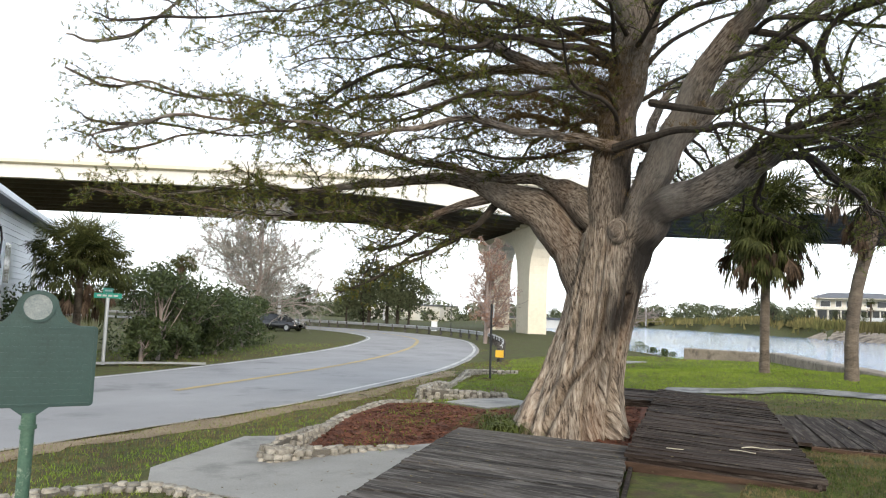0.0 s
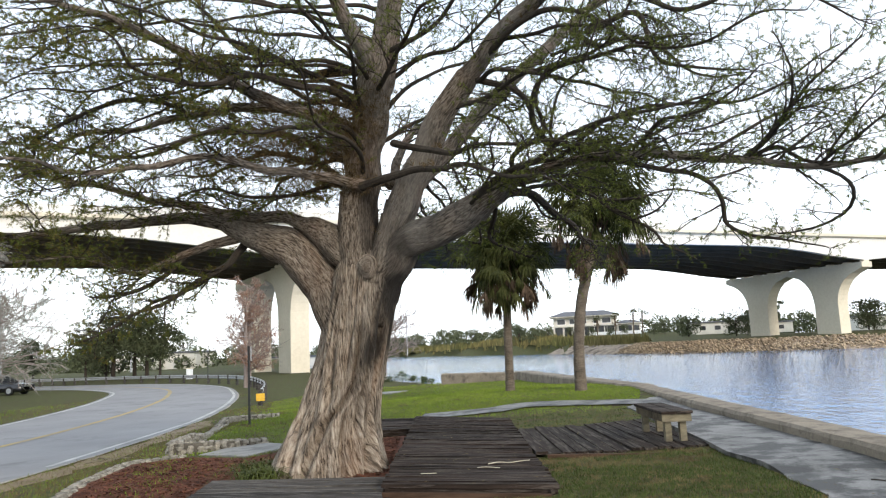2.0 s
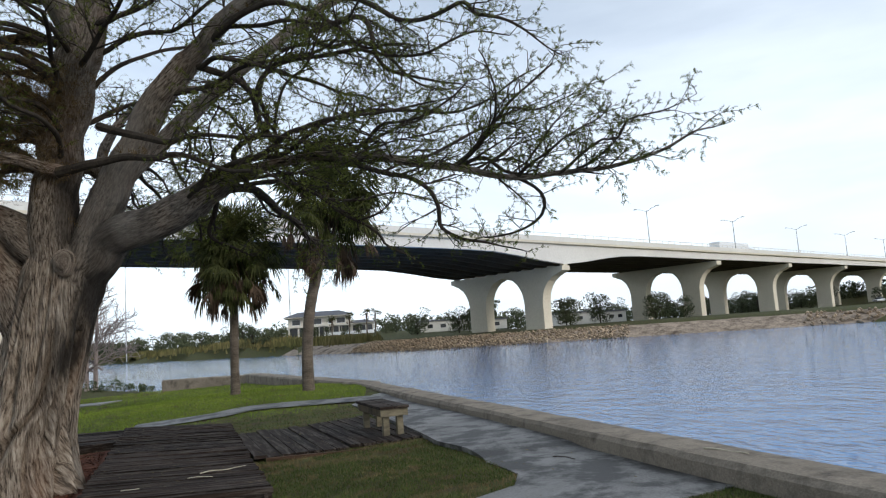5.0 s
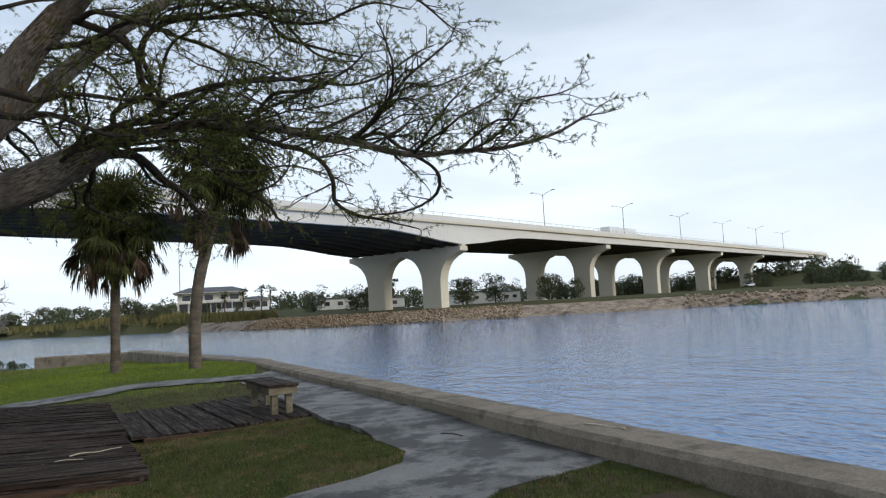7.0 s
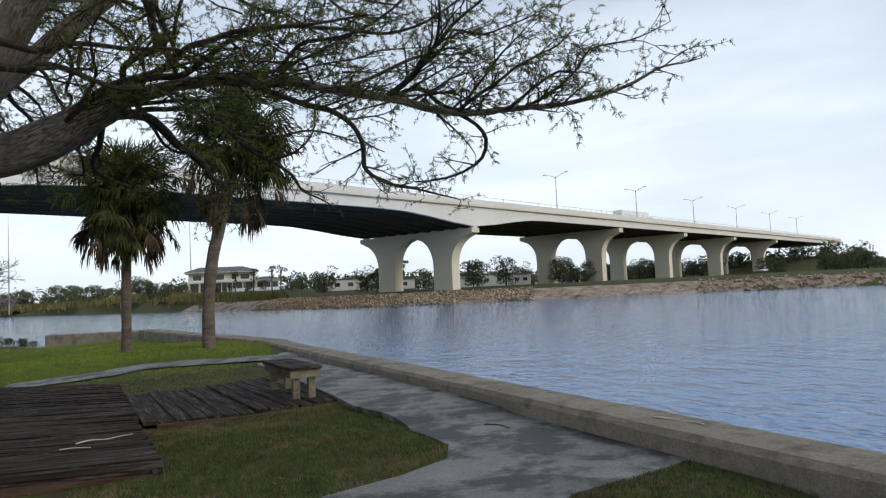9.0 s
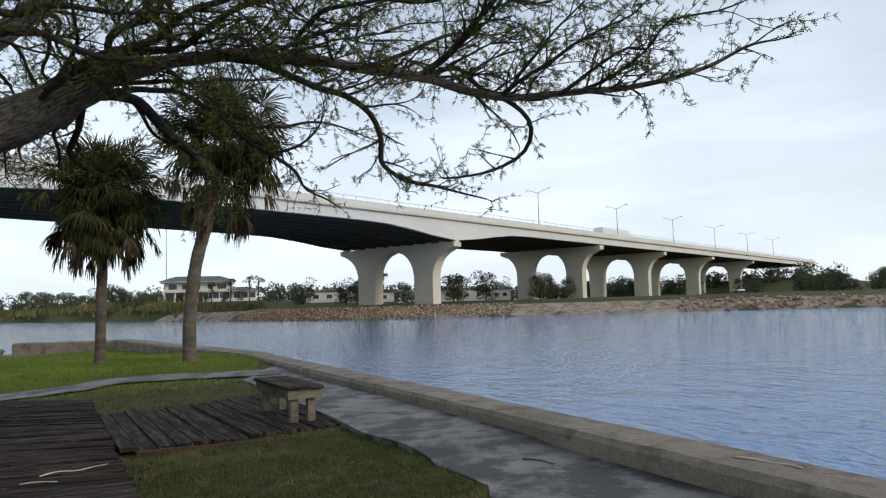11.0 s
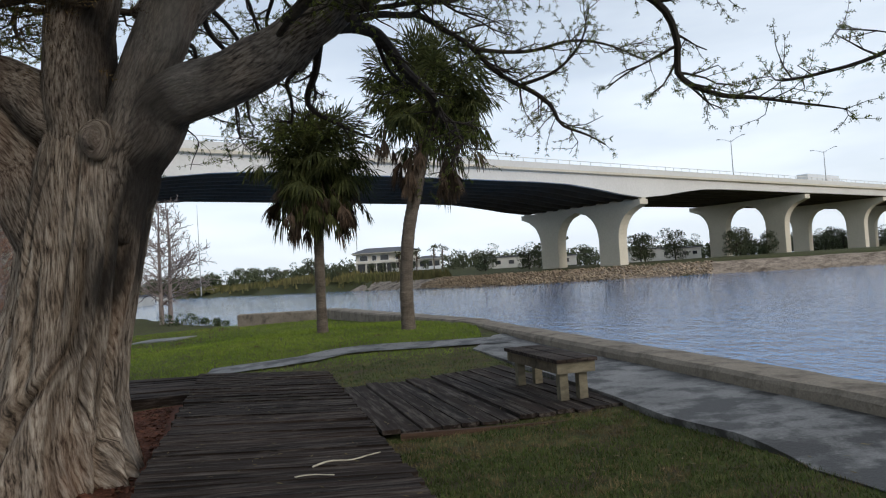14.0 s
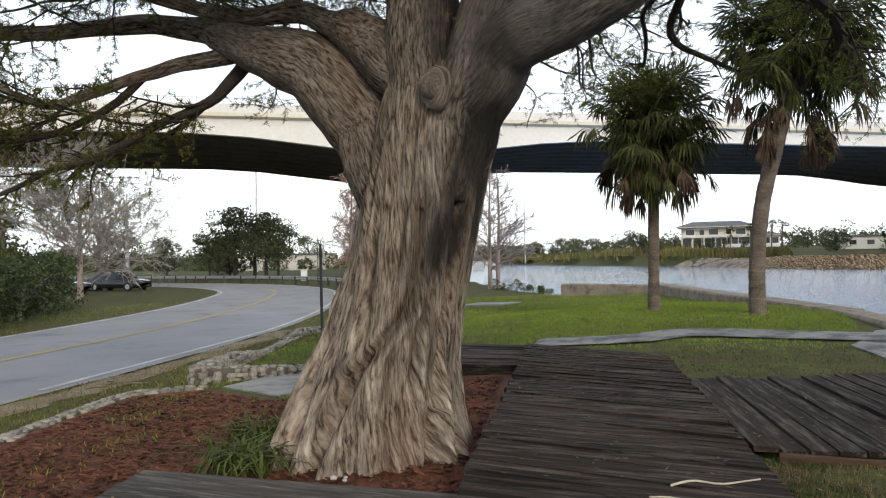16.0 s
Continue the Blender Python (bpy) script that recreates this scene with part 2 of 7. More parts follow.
def board_material(name, dark, light, pale, stretch):
    """Old boards: dark wood with long grain, checks and pale worn streaks."""
    m = material(name, dark, light, 3.0, 0.95, 0.9, 26.0, stretch=stretch, random_shift=0.45)
    n, l = m.node_tree.nodes, m.node_tree.links
    bsdf = n["Principled BSDF"]
    was = bsdf.inputs["Base Color"].links[0].from_socket
    co, mp, t, r, mx = (n.new("ShaderNode" + k) for k in ("TexCoord", "Mapping", "TexNoise", "ValToRGB", "MixRGB"))
    mp.inputs["Scale"].default_value = stretch
    t.inputs["Scale"].default_value, t.inputs["Detail"].default_value, t.inputs["Roughness"].default_value = 17.0, 8.0, 0.7
    r.color_ramp.elements[0].position, r.color_ramp.elements[1].position = 0.49, 0.70
    mx.inputs["Color2"].default_value = (*pale, 1)
    l.new(co.outputs["Object"], mp.inputs["Vector"])
    l.new(mp.outputs["Vector"], t.inputs["Vector"])
    l.new(t.outputs["Fac"], r.inputs["Fac"])
    l.new(r.outputs["Color"], mx.inputs["Fac"])
    l.new(was, mx.inputs["Color1"])
    l.new(mx.outputs["Color"], bsdf.inputs["Base Color"])
    return m


DECK = board_material("weathered_boards", (0.006, 0.0038, 0.0028), (0.038, 0.026, 0.020), (0.125, 0.104, 0.089), (0.08, 1, 1))
# Lighter copy of the boards: glare on the front deck put into colour.
GREYGLAREDECK = board_material("grey_glare_weathered_boards", (0.020, 0.017, 0.015), (0.085, 0.076, 0.068), (0.19, 0.178, 0.165), (0.10, 1, 1))
DECKY = board_material("weathered_boards_across", (0.006, 0.0038, 0.0028), (0.038, 0.026, 0.020), (0.125, 0.108, 0.092), (1, 0.08, 1))
for node in DECKY.node_tree.nodes:
    if node.bl_idname == "ShaderNodeMapping":
        node.vector_type = "TEXTURE"
        node.inputs["Scale"].default_value, node.inputs["Rotation"].default_value = (1, 12.5, 1), (0, 0, radians(11))
RAWWOOD = material("raw_reddish_board", (0.020, 0.011, 0.007), (0.11, 0.066, 0.042), 1.6, 0.85, 0.6, 22.0, stretch=(0.15, 1, 1))
BENCHWOOD = material("bench_boards", (0.050, 0.043, 0.030), (0.24, 0.21, 0.145), 2.0, 0.85, 0.5, 20.0, stretch=(0.3, 1, 1), random_shift=0.2)
BENCHSIDE = material("weathered_bench_side", (0.035, 0.027, 0.018), (0.15, 0.118, 0.075), 2.0, 0.85, 0.5, 20.0, stretch=(0.3, 1, 1), random_shift=0.2)
MULCH = material("bark_mulch", (0.038, 0.016, 0.011), (0.175, 0.068, 0.038), 2.0, 0.95, 0.8, 50.0, random_shift=0.45, island=True)
STONE = material("pale_rubble_stone", (0.13, 0.118, 0.098), (0.36, 0.335, 0.285), 3.0, 0.9, 0.6, 25.0, random_shift=0.3)
SAND = material("eroded_sandy_bank", (0.10, 0.076, 0.056), (0.48, 0.39, 0.30), 0.9, 0.95, 0.8, 4.0, spots=((0.10, 0.075, 0.055), 0.3, 0.52, 0.66))
DIRT = material("dry_verge_dirt", (0.13, 0.095, 0.06), (0.30, 0.235, 0.16), 2.0, 0.95, 0.8, 40.0)
RIPRAP = material("riprap_rock", (0.19, 0.14, 0.095), (0.50, 0.40, 0.28), 0.5, 0.95, 0.5, 6.0, random_shift=0.4, island=True)
PALMLEAF = material("palmetto_fronds", (0.026, 0.035, 0.010), (0.096, 0.100, 0.030), 1.5, 0.75, 0.0, 12.0, random_shift=0.45, island=True)
DEADFROND = material("dead_palm_fronds", (0.032, 0.021, 0.013), (0.135, 0.092, 0.06), 2.0, 0.9, 0.0, 12.0, random_shift=0.4, island=True)
PALMBARK = material("palm_trunk_bark", (0.050, 0.041, 0.033), (0.19, 0.155, 0.118), 3.0, 0.95, 0.8, 22.0, stretch=(1, 1, 2.5))
LEAF = material("feathery_cypress_leaves", (0.052, 0.076, 0.014), (0.165, 0.18, 0.042), 0.4, 0.75, 0.0, 5.0, random_shift=0.45, island=True)
RUSTLEAF = material("rusty_cypress_leaves", (0.060, 0.045, 0.018), (0.15, 0.10, 0.045), 0.6, 0.8, 0.0, 5.0, random_shift=0.4, island=True)
OLDLEAF = material("old_cypress_leaves", (0.085, 0.075, 0.016), (0.21, 0.165, 0.048), 0.5, 0.75, 0.0, 5.0, random_shift=0.45, island=True)
BUSHLEAF = material("shrub_leaves", (0.018, 0.033, 0.010), (0.085, 0.11, 0.034), 0.6, 0.7, 0.0, 6.0, random_shift=0.4, island=True)
FARLEAF = material("far_tree_leaves", (0.045, 0.060, 0.030), (0.125, 0.14, 0.078), 0.1, 0.85, 0.0, 2.0, random_shift=0.35, island=True)




def let_light_through(m, share):
    """Thin leaves: part of the light passes and glows on the far side."""
    n, l = m.node_tree.nodes, m.node_tree.links
    bsdf, out = n["Principled BSDF"], n["Material Output"]
    back, mix = n.new("ShaderNodeBsdfTranslucent"), n.new("ShaderNodeMixShader")
    mix.inputs["Fac"].default_value = share
    l.new(bsdf.inputs["Base Color"].links[0].from_socket, back.inputs["Color"])
    l.new(bsdf.outputs["BSDF"], mix.inputs[1])
    l.new(back.outputs["BSDF"], mix.inputs[2])
    l.new(mix.outputs["Shader"], out.inputs["Surface"])


for leaf, share in ((LEAF, 0.5), (OLDLEAF, 0.5), (RUSTLEAF, 0.35), (PALMLEAF, 0.25), (BUSHLEAF, 0.25)):
    let_light_through(leaf, share)


# ---- helpers ----
def part(name, bm, mat, parent=None, label="", smooth=False):
    """Links a bmesh as one mesh object, under its thing where a parent is given."""
    me = bpy.data.meshes.new(name)
    bm.to_mesh(me)
    bm.free()
    me.materials.append(mat)
    if smooth:
        me.shade_smooth()
    ob = new(name, me)
    if parent:
        ob.parent = parent
    if label:
        ob["label"] = label
    return ob


class Heap:
    """Collects plain vertices and faces for one mesh."""

    def __init__(self):
        self.v, self.f, self.g = [], [], []

    def face(self, *pts):
        k = len(self.v)
        self.v.extend(tuple(p) for p in pts)
        self.f.append(tuple(range(k, k + len(pts))))

    def tube(self, pts, radii, sides=6, cap=True):
        k, n = len(self.v), len(pts)
        side, run = None, 0.0
        for i in range(n):
            a, b = Vector(pts[max(0, i - 1)]), Vector(pts[min(n - 1, i + 1)])
            d = (b - a).normalized()
            if side is None:
                side = d.cross((0, 0, 1)) if abs(d.z) < 0.95 else d.cross((1, 0, 0))
            side = (side - d * side.dot(d)).normalized()
            up = d.cross(side)
            p, r = Vector(pts[i]), radii[i]
            if i:
                run += (p - Vector(pts[i - 1])).length
            for j in range(sides):
                t = math.tau * j / sides
                self.g.append((r * math.cos(t), r * math.sin(t), run))
                self.v.append(tuple(p + side * (r * math.cos(t)) + up * (r * math.sin(t))))
        for i in range(n - 1):
            for j in range(sides):
                q = (j + 1) % sides
                self.f.append((k + i * sides + j, k + i * sides + q, k + (i + 1) * sides + q, k + (i + 1) * sides + j))
        if cap:
            self.f.append(tuple(k + j for j in reversed(range(sides))))
            self.f.append(tuple(k + (n - 1) * sides + j for j in range(sides)))

    def box(self, x0, x1, y0, y1, z0, z1, m=None):
        k = len(self.v)
        m = m or Matrix()
        for x in (x0, x1):
            for y in (y0, y1):
                for z in (z0, z1):
                    self.v.append(tuple(m @ Vector((x, y, z))))
        for q in ((0, 1, 3, 2), (4, 6, 7, 5), (0, 4, 5, 1), (2, 3, 7, 6), (0, 2, 6, 4), (1, 5, 7, 3)):
            self.f.append(tuple(k + i for i in q))

    def done(self, name, mat, parent=None, label="", smooth=False):
        me = bpy.data.meshes.new(name)
        me.from_pydata(self.v, [], self.f)
        me.update()
        if len(self.g) == len(self.v):
            me.attributes.new("grain", "FLOAT_VECTOR", "POINT").data.foreach_set("vector", [c for g in self.g for c in g])
        me.materials.append(mat)
        if smooth:
            me.shade_smooth()
        ob = new(name, me)
        if parent:
            ob.parent = parent
        if label:
            ob["label"] = label
        return ob


def thing(name, label, category, at=(0, 0, 0), group="", kind=""):
    ob = new(name)
    ob.empty_display_size = 0.2
    ob.location = at
    return tagged(ob, label, category, group, kind)


def block(name, size, at, mat, parent=None, bevel=0.01, turn=0.0, label=""):
    """A bevelled box, centred at a place."""
    bm = bmesh.new()
    bmesh.ops.create_cube(bm, size=1.0)
    bmesh.ops.scale(bm, vec=size, verts=bm.verts)
    if bevel:
        bmesh.ops.bevel(bm, geom=bm.edges[:], offset=bevel, segments=1, affect="EDGES")
    ob = part(name, bm, mat, parent, label)
    ob.location, ob.rotation_euler = at, (0, 0, turn)
    return ob


def smoothstep(a, b, x):
    t = min(1.0, max(0.0, (x - a) / (b - a)))
    return t * t * (3 - 2 * t)


# ---- the lie of the land ----
WATER = -0.9
# the river's outline: along the seawall, round the lawn, up the near bank, and back along the far bank
RIVER = [(16, -90), (8.9, -24), (5.25, -0.5), (2.05, 20.2), (-2.2, 34.2), (-5.2, 35.4), (-6.9, 38.8), (-12.6, 50.3), (-20, 66.5), (-33, 92), (-70, 160), (-150, 290), (-420, 640),
         (-330, 640), (-120, 330), (-52, 231), (-10, 172), (19, 119), (50, 102), (72, 90), (96, 75), (135, 40), (190, -30), (240, -90)]


def river_gap(x, y):
    """Metres to the river's edge: below 0 in the water."""
    best, inside = 1e9, False
    for (ax, ay), (bx, by) in zip(RIVER, RIVER[1:] + RIVER[:1]):
        dx, dy = bx - ax, by - ay
        t = min(1.0, max(0.0, ((x - ax) * dx + (y - ay) * dy) / (dx * dx + dy * dy)))
        best = min(best, math.hypot(x - ax - t * dx, y - ay - t * dy))
        if (ay > y) != (by > y) and x < ax + (y - ay) / (by - ay) * dx:
            inside = not inside
    return -best if inside else best


def land(x, y):
    """Height of dry ground: it falls towards the road and swells under the two palms."""
    z = 0.02 + 0.04 * min(3.0, max(-12.0, x))
    z += 0.30 * math.exp(-((x + 1.5) ** 2 / 30 + (y - 20.5) ** 2 / 22))
    return z


def ground_height(x, y):
    near = land(x, y)
    far = smoothstep(70, 95, y + 0.7 * x)
    g = river_gap(x, y)
    if far > 0.5 and x > -140 and y + 1.2 * x > 60:
        near = 0.9 + 0.6 * smoothstep(0, 30, g)
        near += 2.6 * math.exp(-(((x - 6) / 30) ** 2) - ((y - 208) / 24) ** 2)
        # the approach bank behind the last piers
        near += 7.0 * smoothstep(40, 120, x * 0.839 + y * 0.545 - 240) * smoothstep(60, 20, abs(-0.545 * (x - 43.5) + 0.839 * (y - 118) - 14))
    if g < 0:
        return -1.0 - min(1.5, -g * 0.5)
    on_wall = y < 36 and x > -6
    if on_wall:
        return near
    return -1.0 + (near + 1.0) * smoothstep(0.0, 3.0 if far > 0.5 else 1.2, g)


def drape(name, loop, lift, mat, label, category, kind="structure", step=0.6):
    """A flat patch with the given outline, laid over the ground with a cut edge."""
    xs, ys = [p[0] for p in loop], [p[1] for p in loop]
    bm = bmesh.new()
    vs = [bm.verts.new((x, y, 0)) for x, y in loop]
    bm.faces.new(vs)
    bmesh.ops.recalc_face_normals(bm, faces=bm.faces)
    for axis, lo, hi in ((0, min(xs), max(xs)), (1, min(ys), max(ys))):
        at = lo + step
        while at < hi:
            co, no = ((at, 0, 0), (1, 0, 0)) if axis == 0 else ((0, at, 0), (0, 1, 0))
            bmesh.ops.bisect_plane(bm, geom=bm.verts[:] + bm.edges[:] + bm.faces[:], plane_co=co, plane_no=no)
            at += step
    for v in bm.verts:
        v.co.z = land(v.co.x, v.co.y) + (lift(v.co.x, v.co.y) if callable(lift) else lift)
    edge = bmesh.ops.extrude_face_region(bm, geom=bm.faces[:])
    for v in edge["geom"]:
        if isinstance(v, bmesh.types.BMVert):
            v.co.z -= 0.12
    bmesh.ops.recalc_face_normals(bm, faces=bm.faces)
    return tagged(part(name, bm, mat), label, category, kind=kind)


def along(points, step=1.0):
    """A smooth line through the points, cut into short steps."""
    pts = [Vector((*p, 0)) if len(p) == 2 else Vector(p) for p in points]
    pts = [pts[0] * 2 - pts[1]] + pts + [pts[-1] * 2 - pts[-2]]
    out = []
    for a, b, c, d in zip(pts, pts[1:], pts[2:], pts[3:]):
        n = max(1, int((c - b).length / step))
        for i in range(n):
            t = i / n
            out.append(0.5 * (2 * b + (c - a) * t + (2 * a - 5 * b + 4 * c - d) * t * t + (3 * b - a - 3 * c + d) * t**3))
    out.append(pts[-2])
    return out


def strip(name, points, half, lift, mat, step=1.0, left=0.0):
    """A ribbon along a line, half as wide to each side, shifted to the left by left."""
    line, h = along(points, step), Heap()
    rows = []
    for i, p in enumerate(line):
        d = (line[min(len(line) - 1, i + 1)] - line[max(0, i - 1)]).normalized()
        n = Vector((-d.y, d.x, 0))
        row = []
        for k in range(5):
            q = p + n * (left + half * (1 - k / 2))
            row.append((q.x, q.y, ground_height(q.x, q.y) + lift))
        rows.append(row)
    for a in rows:
        h.v.extend(a)
    for i in range(len(rows) - 1):
        for k in range(4):
            h.f.append((i * 5 + k, i * 5 + k + 1, i * 5 + k + 6, i * 5 + k + 5))
    return h.done(name, mat)


# ---- ground, water, road, paths ----
def spread(lo, hi, step, far, grow=1.16):
    """Grid lines: even from lo to hi, then wider and wider out to far on both sides."""
    mid = [lo + step * i for i in range(int((hi - lo) / step) + 1)]
    up, s = [], step
    while not up or up[-1] < far:
        s *= grow
        up.append((up[-1] if up else mid[-1]) + s)
    down, s = [], step
    while not down or down[-1] > -far:
        s *= grow
        down.append((down[-1] if down else mid[0]) - s)
    return down[::-1] + mid + up


gx, gy = spread(-13, 6.4, 0.4, 2600), spread(-4, 38, 0.6, 2600)
land_sheet = Heap()
for y in gy:
    for x in gx:
        land_sheet.v.append((x, y, ground_height(x, y)))
for j in range(len(gy) - 1):
    for i in range(len(gx) - 1):
        k = j * len(gx) + i
        land_sheet.f.append((k, k + 1, k + 1 + len(gx), k + len(gx)))
tagged(land_sheet.done("ground", GRASS, smooth=True), "mown green lawn with dry brown patches by a river", "ground", kind="structure")


def water_material():
    m = bpy.data.materials.new("river_water")
    m.use_nodes = True
    n, l = m.node_tree.nodes, m.node_tree.links
    b = n["Principled BSDF"]
    b.inputs["Base Color"].default_value, b.inputs["Roughness"].default_value, b.inputs["IOR"].default_value = (0.092, 0.215, 0.43, 1), 0.03, 1.333
    co, height = n.new("ShaderNodeTexCoord"), None
    for scale, stretch, weight in ((1.0, (1.0, 0.55, 1), 0.50), (3.0, (1.0, 0.52, 1), 0.46), (7.5, (1.0, 0.5, 1), 0.12), (0.05, (1, 0.6, 1), 1.2)):
        mp, t, w = n.new("ShaderNodeMapping"), n.new("ShaderNodeTexNoise"), n.new("ShaderNodeMath")
        mp.inputs["Scale"].default_value, mp.inputs["Rotation"].default_value = stretch, (0, 0, radians(62))
        t.inputs["Scale"].default_value, t.inputs["Detail"].default_value = scale, 4.0
        w.operation, w.inputs[1].default_value = "MULTIPLY", weight
        l.new(co.outputs["Object"], mp.inputs["Vector"])
        l.new(mp.outputs["Vector"], t.inputs["Vector"])
        l.new(t.outputs["Fac"], w.inputs[0])
        if height is None:
            height = w.outputs[0]
        else:
            s = n.new("ShaderNodeMath")
            l.new(height, s.inputs[0])
            l.new(w.outputs[0], s.inputs[1])
            height = s.outputs[0]
    bp = n.new("ShaderNodeBump")
    bp.inputs["Strength"].default_value, bp.inputs["Distance"].default_value = 1.0, 0.21
    l.new(height, bp.inputs["Height"])
    l.new(bp.outputs["Normal"], b.inputs["Normal"])
    return m


river = Heap()
river.face(*((x, y, WATER) for x, y in ((-700, -400), (500, -400), (500, 900), (-700, 900))))
tagged(river.done("water", water_material()), "rippled blue-grey river water under a pale sky", "water", kind="structure")

ROAD_LINE = [(-11.0, -40), (-11.6, -12), (-12.0, 2), (-12.8, 11), (-15.2, 20), (-18.4, 28.5), (-22.6, 37), (-28.5, 46), (-37, 53), (-48, 57), (-66, 59), (-110, 56), (-200, 40)]
tagged(strip("road", ROAD_LINE, 3.7, 0.02, ASPHALT), "pale grey worn asphalt road bending away", "road", kind="structure")
tagged(strip("road_edge_line", ROAD_LINE, 0.07, 0.028, PAINT_WHITE, left=3.45), "faded white edge line on the road", "road marking", kind="structure")
tagged(strip("road_side_line", ROAD_LINE[3:], 0.07, 0.028, PAINT_WHITE, left=-3.45), "faded white edge line on the road", "road marking", kind="structure")
tagged(strip("road_centre_line", ROAD_LINE[3:], 0.11, 0.028, PAINT_YELLOW, left=0.1), "faded yellow centre line on the road", "road marking", kind="structure")

tagged(strip("footpath", [(-3.15, 16.05), (-2.0, 16.15), (-1.45, 16.3), (-0.9, 16.75), (-0.2, 16.75), (0.8, 16.5), (1.6, 16.35), (2.2, 16.2)], 0.42, 0.03, DAMPCONC, 0.3), "narrow damp grey concrete footpath beside the seawall", "path", kind="structure")

def ragged(name, line, left, half, lift, mat, label, category, seed):
    """A strip of loose dirt with torn edges along a line."""
    pts, h = along(line, 0.25), Heap()
    for i, p in enumerate(pts):
        d = (pts[min(len(pts) - 1, i + 1)] - pts[max(0, i - 1)]).normalized()
        n = Vector((-d.y, d.x, 0))
        a = left + half * (1 + 0.5 * noise.noise((i * 0.21, seed, 0)) + 0.35 * noise.noise((i * 0.9, seed, 2)))
        b = left - half * (1 + 1.3 * noise.noise((i * 0.12, seed, 5)) + 0.6 * noise.noise((i * 0.6, seed, 9)))
        for k in range(4):
            q = p + n * (a + (b - a) * k / 3)
            h.v.append((q.x, q.y, ground_height(q.x, q.y) + (lift if 0 < k < 3 else lift * 0.6)))
        if i:
            h.f += [((i - 1) * 4 + k, (i - 1) * 4 + k + 1, i * 4 + k + 1, i * 4 + k) for k in range(3)]
    return tagged(h.done(name, mat), label, category, kind="structure")


ragged("verge_dirt", ROAD_LINE[1:8], -3.66, 0.045, 0.021, GRAVEL, "pale loose gravel along the road edge", "verge", 3)
ragged("verge_dirt", ROAD_LINE[2:5], -4.15, 0.34, 0.016, DIRT, "dry brown dirt patches beside the road", "verge", 8)
ragged("hedge_kerb", [(-20.6, 12.2), (-19.67, 13.67), (-18.8, 14.96), (-17.69, 16.17)], 0.0, 0.22, 0.12, CONCRETE, "low pale kerb in front of the hedge", "kerb", 4)

# ---- seawall ----
def seawall(name, a, b, wide, top, label):
    (ax, ay), (bx, by) = a, b
    n = max(2, int(math.hypot(bx - ax, by - ay) / 0.5))
    d = Vector((bx - ax, by - ay, 0)).normalized()
    o = Vector((-d.y, d.x, 0))
    h, k = Heap(), 7
    rng = random.Random(4)
    for i in range(n + 1):
        p = Vector((ax, ay, 0)).lerp(Vector((bx, by, 0)), i / n)
        w = 0.012 * rng.uniform(-1, 1)
        for off, z in ((0.02, -2.2), (0.0, top - 0.05 + w), (0.04, top + w * 0.4), (wide * 0.5, top + 0.012), (wide - 0.04, top + w * 0.5), (wide, top - 0.05), (wide, -2.2)):
            q = p + o * (off + 0.01 * rng.uniform(-1, 1))
            h.v.append((q.x, q.y, z))
    for i in range(n):
        for j in range(k - 1):
            h.f.append((i * k + j, i * k + j + 1, (i + 1) * k + j + 1, (i + 1) * k + j))
    h.f += [tuple(range(k)), tuple(n * k + j for j in reversed(range(k)))]
    return tagged(h.done(name, WALLCONC), label, "seawall", kind="structure")


seawall("wall_river", (1.77, 20.2), (8.47, -23.0), 0.55, 0.335, "low stained concrete seawall along the water")
seawall("wall_dock", (-2.7, 34.2), (1.79, 20.25), 0.72, 0.33, "low stained concrete seawall beside the palms")
seawall("wall_lawn_end", (-6.5, 35.1), (-2.4, 33.9), 0.6, 0.30, "low concrete wall at the end of the lawn")

# ---- bridge ----
B, N = Vector((0.839, 0.545, 0)), Vector((-0.545, 0.839, 0))
BRIDGE_AT = Vector((43.47, 118.15, 0))
PIERS = (-86.6, 0.0, 57.0, 97.5, 140.0, 188.0)
BRIDGE_WIDE = 28.0


def on_bridge(s, w, z):
    return BRIDGE_AT + B * s + N * w + Vector((0, 0, z))


def girder_bottom(s):
    """Underside of the girders: deep over the river piers, shallow between."""
    z = 14.0
    for c in (-86.6, 0.0):
        z = min(z, 12.1 + 1.9 * smoothstep(0, 22, abs(s - c)) ** 0.8)
    return z


bridge = thing("bridge", "long cream concrete road bridge on arched piers over the river", "bridge")
S0, S1 = -330, 300
stops = sorted({S0 + 6 * i for i in range((S1 - S0) // 6 + 1)} | set(PIERS))


def bridge_run(name, profile, mat, label=""):
    """A beam along the bridge with a cross-section given as points across and up."""
    h = Heap()
    rows = [[tuple(on_bridge(s, w, z)) for w, z in profile(s)] for s in stops]
    k = len(rows[0])
    for r in rows:
        h.v.extend(r)
    for i in range(len(rows) - 1):
        for j in range(k):
            q = (j + 1) % k
            h.f.append((i * k + j, i * k + q, (i + 1) * k + q, (i + 1) * k + j))
    return h.done(name, mat, bridge, label)


